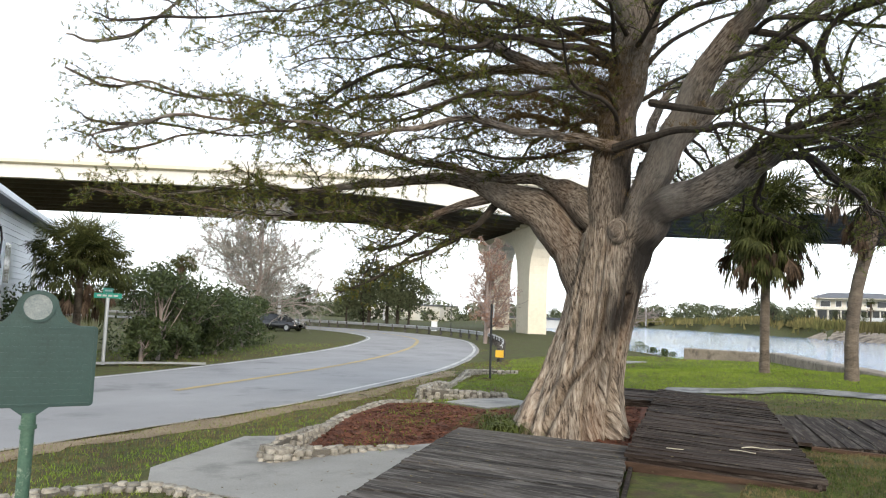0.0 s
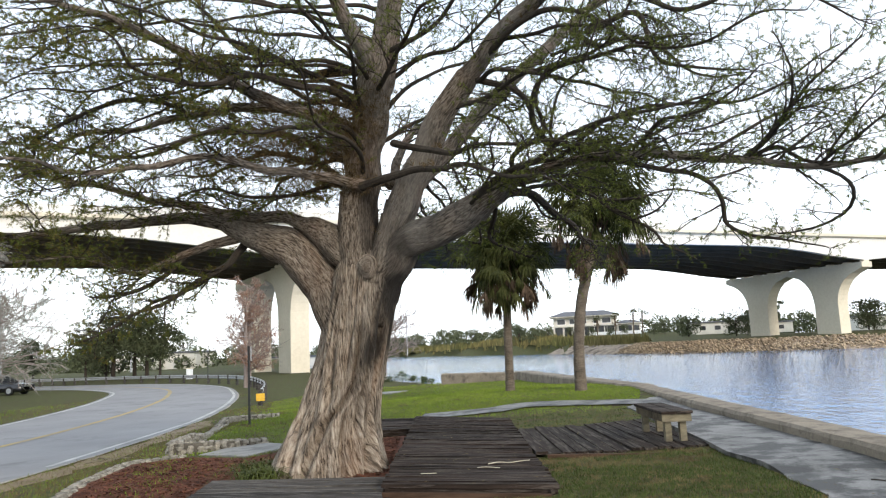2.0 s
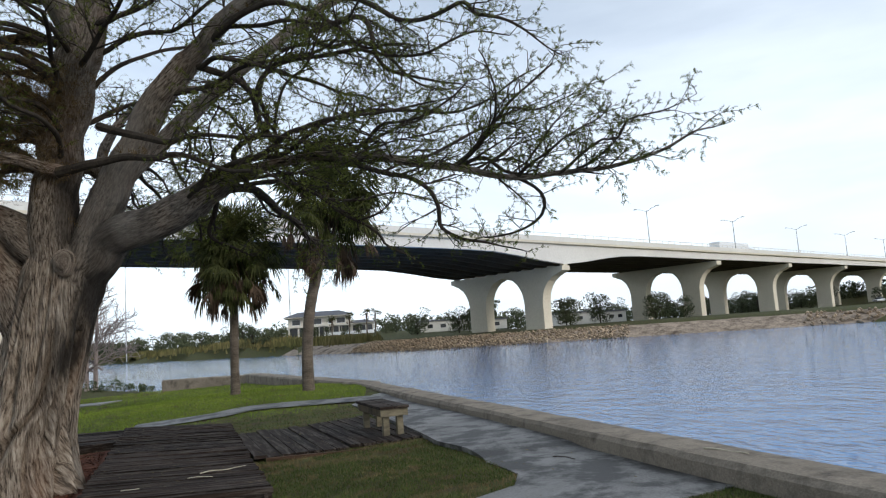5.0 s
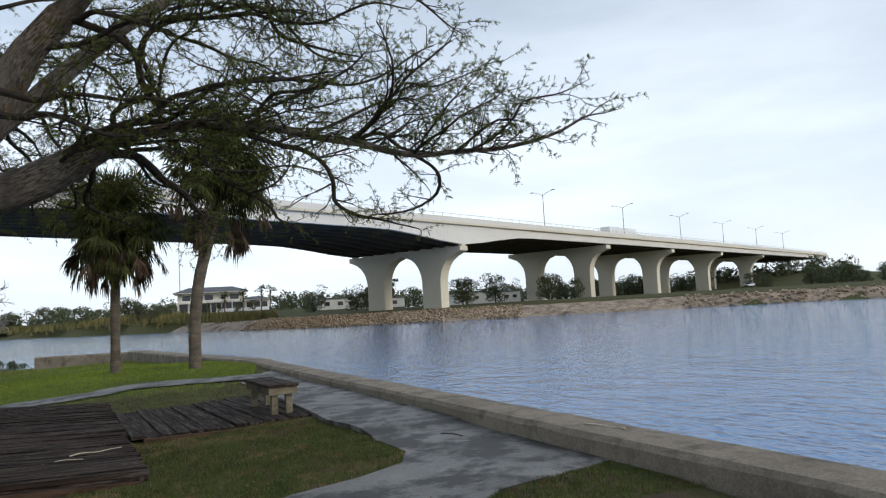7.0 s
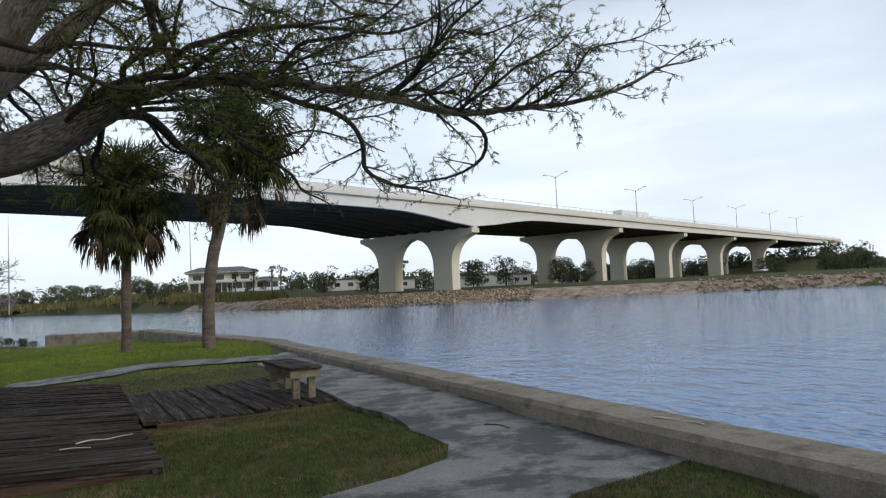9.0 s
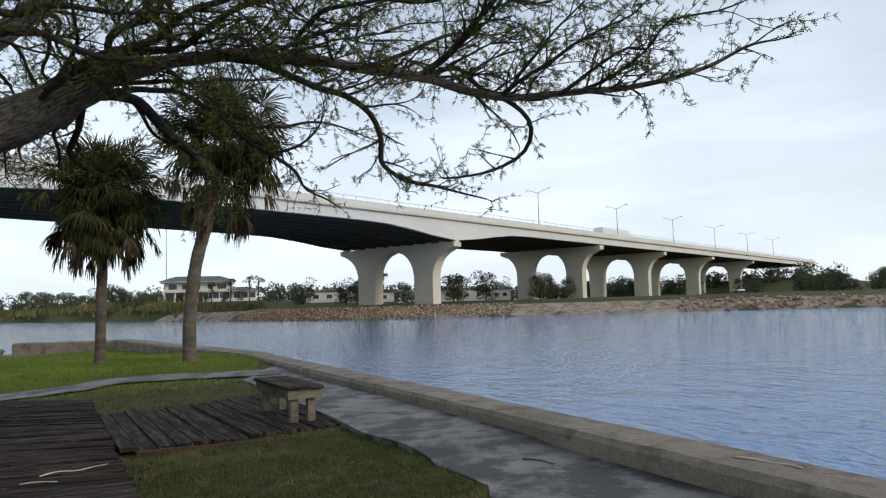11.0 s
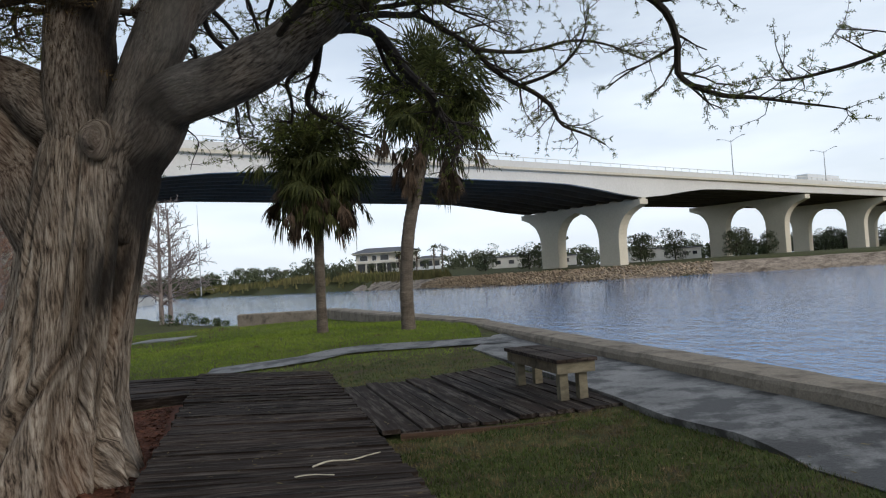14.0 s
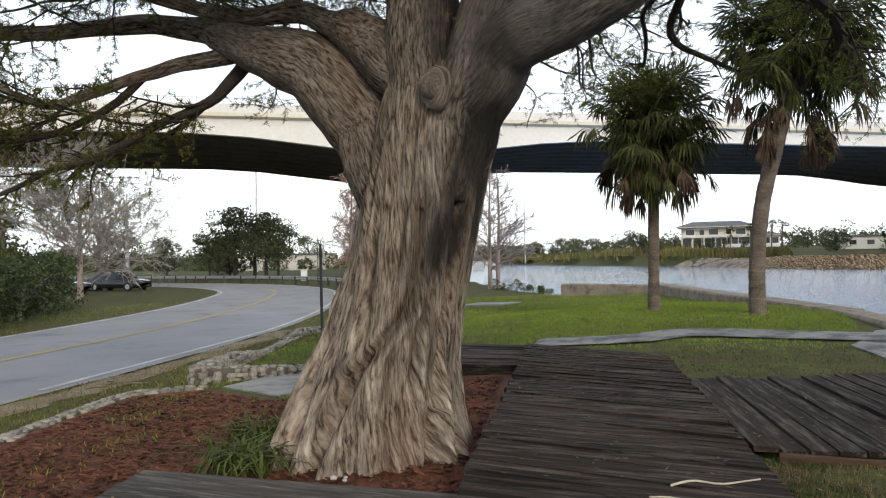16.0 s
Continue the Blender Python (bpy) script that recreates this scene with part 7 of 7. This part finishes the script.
for n, (x, y, tall) in enumerate(((8.6, 193.0, 4.4), (13.2, 192.0, 5.2), (15.6, 193.5, 5.0), (4.0, 193.0, 4.0))):
    z = ground_height(x, y)
    sabal_palm(0, [(x, y, z - 0.4), (x, y, z + tall * 0.4), (x + 0.1, y, z + tall * 0.8), (x + 0.1, y, z + tall)], (x + 0.1, y, z + tall + 0.2), 2.1, 130 + n, "small palm in front of the white house", 6, 22, -0.2, (0.2, 0.9), 0.16)


# ---- fittings on the bridge ----
def bridge_lamp(s):
    p = on_bridge(s, -0.3, 16.7)
    l = thing("street_lamp", "slim grey double-armed lamp post on the bridge", "street lamp", tuple(p), "lamps on the bridge")
    h = Heap()
    h.tube([(0, 0, -0.05), (0, 0, 6.7)], [0.12, 0.07], 8)
    h.done("post", STEEL, l)
    for sgn in (-1, 1):
        a = Heap()
        e = N * (sgn * 2.3)
        a.tube([(0, 0, 6.4), (e.x * 0.5, e.y * 0.5, 6.95), (e.x, e.y, 7.25)], [0.05, 0.05, 0.045], 6)
        arm = a.done("arm", STEEL, l)
        k = Heap()
        k.box(-0.35, 0.35, -0.13, 0.13, -0.06, 0.08, Matrix.Translation((e.x * 1.1, e.y * 1.1, 7.27)) @ Matrix.Rotation(math.atan2(N.y, N.x), 4, "Z"))
        k.done("lamp_head", STEEL, arm)


for k in range(6):
    bridge_lamp(27.7 + 38.0 * k)

posts = Heap()
for i in range(int((S1 - S0) / 2.4)):
    for w in (-0.45, 28.45):
        p = on_bridge(S0 + i * 2.4, w, 0)
        posts.box(p.x - 0.04, p.x + 0.04, p.y - 0.04, p.y + 0.04, 16.7, 17.3)
tagged(posts.done("rail_lattice", FASCIA, bridge), kind="stuff")
for s in PIERS[:2]:
    for g in range(10):
        w = 0.35 + g * 27.4 / 9
        p = on_bridge(s, w * 0.985, girder_bottom(s) - 0.14)
        block("bearing_pad", (1.2, 0.7, 0.34), tuple(p), BRIDGE, bridge, 0.03, math.atan2(B.y, B.x))


def truck():
    p = on_bridge(78.0, 5.0, 15.0)
    t = thing("truck", "white box trailer truck crossing the bridge", "truck", tuple(p))
    t.rotation_euler = (0, 0, math.atan2(B.y, B.x))
    block("trailer", (16.0, 2.6, 2.9), (-4.0, 0, 2.6), WHITECAR, t, 0.08)
    block("cab", (2.6, 2.4, 2.4), (6.1, 0, 1.75), WHITECAR, t, 0.25)
    block("windscreen", (0.1, 2.0, 0.9), (7.42, 0, 2.3), DARKGLASS, t, 0.02)
    for x in (-10.5, -9.2, 3.6, 4.8, 6.8):
        for y in (-1.0, 1.0):
            w = Heap()
            w.tube([(x, y - 0.15, 0.5), (x, y + 0.15, 0.5)], [0.5, 0.5], 16)
            w.done("wheel", RUBBER, t)


truck()
for x, y, z in ((-86.8, 126.9, 30), (-61, 247, 30), (-9.4, 263, 31), (-55, 60, 9)):
    m = thing("mast", "thin grey mast far away", "mast", (x, y, ground_height(x, y)), "distant masts")
    h = Heap()
    h.tube([(0, 0, -0.5), (0, 0, z * 0.5), (0, 0, z)], [0.22, 0.18, 0.06], 6)
    h.done("pole", STEEL, m)


# ---- grasses, litter and small growth ----
def inside(x, y, loop):
    hit = False
    for (ax, ay), (bx, by) in zip(loop, loop[1:] + loop[:1]):
        if (ay > y) != (by > y) and x < ax + (y - ay) / (by - ay) * (bx - ax):
            hit = not hit
    return hit


BARE_GROUND = [
    [(-1.68, 7.3), (0.28, 7.2), (-0.9, 14.3), (-3.1, 15.1)], [(-0.45, 2.2), (-2.4, 1.5), (-4.1, 8.15), (-1.7, 8.3)], [(-4.7, 13.0), (-2.7, 13.2), (-3.1, 15.6), (-5.1, 15.7)],
    [(-0.1, 9.66), (-0.62, 12.6), (1.58, 13.35), (2.26, 9.9)], [(-3.2, 15.6), (-1.4, 15.8), (-0.8, 16.3), (0.8, 16.05), (1.42, 15.7), (1.65, 13.7), (1.93, 12), (2.16, 10.2), (2.46, 8.35), (2.55, 7.6), (2.66, 6.7), (2.5, 6.25), (2.05, 5.98), (1.45, 5.78), (0.95, 5.3), (0.5, 4.3), (2.2, 4.2), (2.9, 4.86), (4.2, 5.3), (2.0, 19.5), (1.8, 17), (0.8, 16.95), (-0.2, 17.2), (-0.9, 17.2), (-1.6, 16.75), (-3.2, 16.5)],
    [(-5.1, 5.9), (-6.2, 7.8), (-7.0, 9.5), (-7.65, 11.8), (-6.75, 12.3), (-5.2, 11.6), (-4.3, 13), (-2.7, 13.3), (-1.7, 8.2), (-4, 8.1)], [(-4.06, 8.1), (-4.75, 7), (-5.1, 5.7), (-6.2, 7.4), (-6.8, 7), (-6, 4.8), (-5.3, 4.2), (-4, 4.3), (-3, 4.3)], [(-6.6, 12.3), (-5.3, 11.7), (-4.9, 12.9), (-6.3, 13.9)],
    [(-9.4, 30.0), (-7.6, 29.6), (-7.2, 31.0), (-9.1, 31.6)],
]
road_mid = along(ROAD_LINE, 1.5)


def lawn_blades():
    rng = random.Random(17)
    green, shaded, dry = Heap(), Heap(), Heap()
    for x0, x1, y0, y1, count, tall in ((-0.4, 4.4, 4.2, 9.9, 95000, 0.030), (-4, 3.2, 9.7, 20, 30000, 0.040), (-10, -3, 2, 16, 60000, 0.040), (-10, 2.4, 16, 24, 60000, 0.045), (-13, 0.5, 24, 37, 36000, 0.06), (-13, -7, 8, 26, 8000, 0.06), (-26, -17, 14, 36, 7000, 0.08)):
        for _ in range(count):
            x, y = rng.uniform(x0, x1), rng.uniform(y0, y1)
            if x > 4.88 - 0.155 * y or (y > 20 and river_gap(x, y) < 0.5) or any(inside(x, y, loop) for loop in BARE_GROUND):
                continue
            away = min((p.x - x) ** 2 + (p.y - y) ** 2 for p in road_mid) if x < -7 else 99.0
            if away < 3.75**2:
                continue
            patch = 0.45 * noise.noise((x * 0.7, y * 0.7, 0)) + 0.6 * noise.noise((x * 2.4, y * 2.4, 5)) + 0.5 * noise.noise((x * 6.5, y * 6.5, 2))
            if patch < -0.40 and y < 15.5 and rng.random() < 0.6:
                continue
            brown = patch < (-0.22 if y < 15.5 or x < -6 else -0.6) or (away < 30 and rng.random() < 0.6) or rng.random() < (0.16 if y < 15 else 0.05)
            z = land(x, y)
            q = rng.uniform(0, math.tau)
            h = tall * rng.uniform(0.5, 1.3)
            w = tall * 0.14
            lean = Vector((rng.gauss(0, 0.5), rng.gauss(0, 0.5), 1)) * h
            (dry if brown else shaded if y < 15.2 + 0.6 * patch and x > -5 else green).face((x - w * math.cos(q), y - w * math.sin(q), z - 0.005), (x + w * math.cos(q), y + w * math.sin(q), z - 0.005), (x + lean.x, y + lean.y, z + lean.z))
    tagged(green.done("grass", BLADES), "short green lawn grass blades", "grass", kind="stuff")
    tagged(shaded.done("grass", SHADEDBLADES), "thin lawn grass with the tree's shade painted into its colour", "grass", kind="stuff")
    tagged(dry.done("dry_grass", DRYBLADES), "dry straw-coloured grass blades among the lawn", "grass", kind="stuff")


lawn_blades()


def bark_chips():
    rng = random.Random(18)
    h = Heap()
    loop = [(-5.0, 6.2), (-6.0, 7.8), (-6.8, 9.5), (-7.35, 11.5), (-6.7, 12.0), (-5.2, 11.4), (-4.3, 12.8), (-2.9, 13.1), (-1.85, 8.35), (-4.05, 8.2), (-4.4, 7.4)]
    n = 0
    while n < 9000:
        x, y = rng.uniform(-7.5, -1.8), rng.uniform(6, 13.2)
        if not inside(x, y, loop) or (x + 3.0) ** 2 + (y - 9.6) ** 2 < 0.45:
            continue
        n += 1
        z = land(x, y) + 0.012
        q, l, w = rng.uniform(0, math.tau), rng.uniform(0.015, 0.05), rng.uniform(0.006, 0.014)
        c, s_ = math.cos(q), math.sin(q)
        up = rng.uniform(0.0, 0.022)
        h.face((x - c * l - s_ * w, y - s_ * l + c * w, z), (x + c * l - s_ * w, y + s_ * l + c * w, z + up), (x + c * l + s_ * w, y + s_ * l - c * w, z + up + 0.006), (x - c * l + s_ * w, y - s_ * l - c * w, z + 0.006))
    tagged(h.done("bark_chips", MULCH), "loose reddish bark chips on the bed", "mulch", kind="stuff")


bark_chips()


def weeds():
    """Small green weeds that come up through the mulch."""
    rng = random.Random(77)
    h = Heap()
    for cx, cy, n, wide in ((-5.6, 9.4, 160, 0.35), (-6.2, 10.4, 160, 0.3), (-5.2, 8.2, 90, 0.3), (-6.6, 11.4, 140, 0.35), (-4.9, 10.6, 120, 0.4), (-4.8, 7.2, 70, 0.25)):
        for _ in range(n):
            x, y = cx + rng.gauss(0, wide), cy + rng.gauss(0, wide)
            q, t, z = rng.uniform(0, math.tau), rng.uniform(0.02, 0.06), land(x, y) + 0.01
            w = 0.006
            h.face((x - w * math.cos(q), y - w * math.sin(q), z), (x + w * math.cos(q), y + w * math.sin(q), z), (x + rng.gauss(0, 0.03), y + rng.gauss(0, 0.03), z + t))
    tagged(h.done("weeds", BLADES), "small green weeds growing through the mulch", "weeds", kind="stuff")


weeds()


def strap_clump(x, y, count, reach, seed):
    rng = random.Random(seed)
    c = thing("strap_leaf_plant", "clump of long arching dark green strap leaves at the trunk", "plant", (x, y, land(x, y)))
    h = Heap()
    for _ in range(count):
        q, l = rng.uniform(0, math.tau), reach * rng.uniform(0.6, 1.1)
        d, side = Vector((math.cos(q), math.sin(q), 0)), Vector((-math.sin(q), math.cos(q), 0)) * 0.013
        b = Vector((rng.gauss(0, 0.13), rng.gauss(0, 0.13), -0.02))
        out = rng.uniform(0.35, 0.95)
        pts = [b, b + d * l * 0.3 * out + Vector((0, 0, l * 0.34)), b + d * l * 0.7 * out + Vector((0, 0, l * 0.36)), b + d * l * 1.1 * out + Vector((0, 0, l * rng.uniform(0.02, 0.26)))]
        for i in range(3):
            w0, w1 = side * (1 - 0.25 * i), side * (0.75 - 0.25 * i if i < 2 else 0.05)
            h.face(pts[i] - w0, pts[i] + w0, pts[i + 1] + w1, pts[i + 1] - w1)
    tagged(h.done("leaves", LILY, c), kind="stuff")


strap_clump(-3.66, 8.78, 190, 0.62, 51)
strap_clump(-4.1, 9.6, 120, 0.60, 52)
strap_clump(-3.75, 10.5, 80, 0.7, 53)

for n, (x, y, r) in enumerate(((-2.96, 8.72, 0.022), (-2.88, 8.70, 0.026), (-2.80, 8.73, 0.020), (-2.92, 8.76, 0.018), (-2.78, 8.68, 0.017))):
    bm = bmesh.new()
    bmesh.ops.create_icosphere(bm, subdivisions=2, radius=r)
    for v in bm.verts:
        v.co = v.co * (1 + 0.25 * noise.noise(v.co * 60 + Vector((n, 0, 0))))
        v.co.z *= 0.7
    p = part("pebble", bm, PAINT_WHITE, smooth=True)
    p.location = (x, y, land(x, y) + 0.012 + r * 0.5)
    tagged(p, "small white pebble lying at the foot of the trunk", "pebble", "white pebbles")


def stick(label, pts, r, lift, mat=PALESTICK):
    line = along([(x, y, 0) for x, y in pts], 0.05)
    h = Heap()
    h.tube([Vector((p.x, p.y, lift + r + 0.004 * math.sin(i))) for i, p in enumerate(line)], [r * (1 - 0.4 * i / len(line)) for i in range(len(line))], 7)
    tagged(h.done("stick", mat, smooth=True), label, "stick", "fallen sticks")


stick("pale peeled stick lying on the deck", [(-0.60, 8.50), (-0.47, 8.63), (-0.32, 8.62), (-0.22, 8.68), (-0.12, 8.78)], 0.0075, 0.145)
stick("short pale peeled stick lying on the deck", [(-0.70, 8.27), (-0.55, 8.29), (-0.43, 8.26)], 0.0055, 0.145)
stick("pale twig lying on the front deck", [(-1.3, 7.9), (-1.2, 7.88), (-1.12, 7.92)], 0.006, 0.145)
stick("dark twig lying on the concrete walk", [(3.2, 7.25), (3.3, 7.15), (3.36, 7.0)], 0.007, 0.16, TWIG)
stick("pale stick fallen on the seawall ledge", [(4.2, 5.9), (4.3, 5.7), (4.36, 5.45)], 0.010, 0.34)
for k in range(7):
    a = Vector((-8.8 + 0.07 * k, 12.25 + 0.12 * (k % 3), 0))
    q = k * 1.3
    stick("dry fallen branch on the verge", [(a.x, a.y), (a.x + 0.14 * math.cos(q), a.y + 0.14 * math.sin(q)), (a.x + 0.3 * math.cos(q + 0.2), a.y + 0.3 * math.sin(q + 0.2))], 0.014, land(a.x, a.y) + 0.01, BENCHWOOD)

rng = random.Random(61)
litter = Heap()
for _ in range(1700):
    x, y = rng.uniform(-5, 3.6), rng.uniform(4.5, 20)
    z = land(x, y) + 0.03
    if inside(x, y, BARE_GROUND[0]):
        z = 0.148
    elif inside(x, y, BARE_GROUND[3]):
        z = 0.11
    elif inside(x, y, BARE_GROUND[1]):
        z = 0.07
    q, l = rng.uniform(0, math.tau), rng.uniform(0.012, 0.035)
    c, s_ = math.cos(q) * l, math.sin(q) * l
    litter.face((x - c, y - s_, z), (x + s_ * 0.25, y - c * 0.25, z + 0.004), (x + c, y + s_, z + 0.006), (x - s_ * 0.25, y + c * 0.25, z + 0.002))
tagged(litter.done("leaf_litter", DRYBLADES), "scattered small dry leaves and twigs", "leaf litter", kind="stuff")


# ---- reeds and woods of the far shore ----
def far_growth():
    rng = random.Random(62)
    reeds, woods = Heap(), Heap()
    line = along([(-150, 352), (-120, 333), (-52, 234), (-10, 175), (8, 142)], 1.0)
    for p in line:
        for _ in range(26):
            q = p + Vector((rng.uniform(-1, 6), rng.uniform(0, 14), 0))
            z = ground_height(q.x, q.y) - 0.1
            h, w = rng.uniform(0.8, 2.2), rng.uniform(0.15, 0.4)
            reeds.face((q.x - w, q.y, z), (q.x + w, q.y, z), (q.x + rng.uniform(-0.4, 0.4), q.y, z + h))
    tagged(reeds.done("reeds", REEDS), "tall dry reeds and grass on the far shore", "reeds", kind="stuff")
    line = along([(-300, 330), (-140, 345), (-60, 262), (0, 240), (60, 238), (130, 245), (190, 262), (260, 240)], 5.0)
    for p in line:
        for _ in range(3):
            c = p + Vector((rng.uniform(-4, 4), rng.uniform(-8, 8), 0))
            r = rng.uniform(2.0, 4.2)
            c.z = ground_height(c.x, c.y) + r * 0.7
            leaf_cloud(woods, c, r, 170, 0.55, rng, 1.0)
    line = along([(-420, 180), (-260, 190), (-150, 170), (-110, 150), (-80, 150), (-60, 175)], 6.0)
    for p in line:
        for _ in range(3):
            c = p + Vector((rng.uniform(-4, 4), rng.uniform(-6, 6), 0))
            r = rng.uniform(1.6, 3.6)
            c.z = ground_height(c.x, c.y) + r * 0.7
            leaf_cloud(woods, c, r, 150, 0.5, rng, 1.0)
    tagged(woods.done("far_woods", FARLEAF), "continuous belt of dark green far trees", "woods", kind="stuff")


REEDS = material("dry_reeds", (0.07, 0.08, 0.025), (0.22, 0.18, 0.075), 0.05, 0.9, 0.0, 1.0, random_shift=0.35, island=True)
far_growth()
for k, (x, y, t_) in enumerate(((-9.5, 41.5, 0.7), (-11.5, 45.0, 0.9), (-8.2, 39.8, 0.5), (-12.6, 46.4, 0.8))):
    leafy("shore_weed", "low straggly weed at the water's edge", "weed", (x, y, land(x, y) - 0.25), t_, t_ * 1.8, 90 + k, BUSHLEAF, 7, 60, 0.06, 0.05, 0.02, "shore weeds")
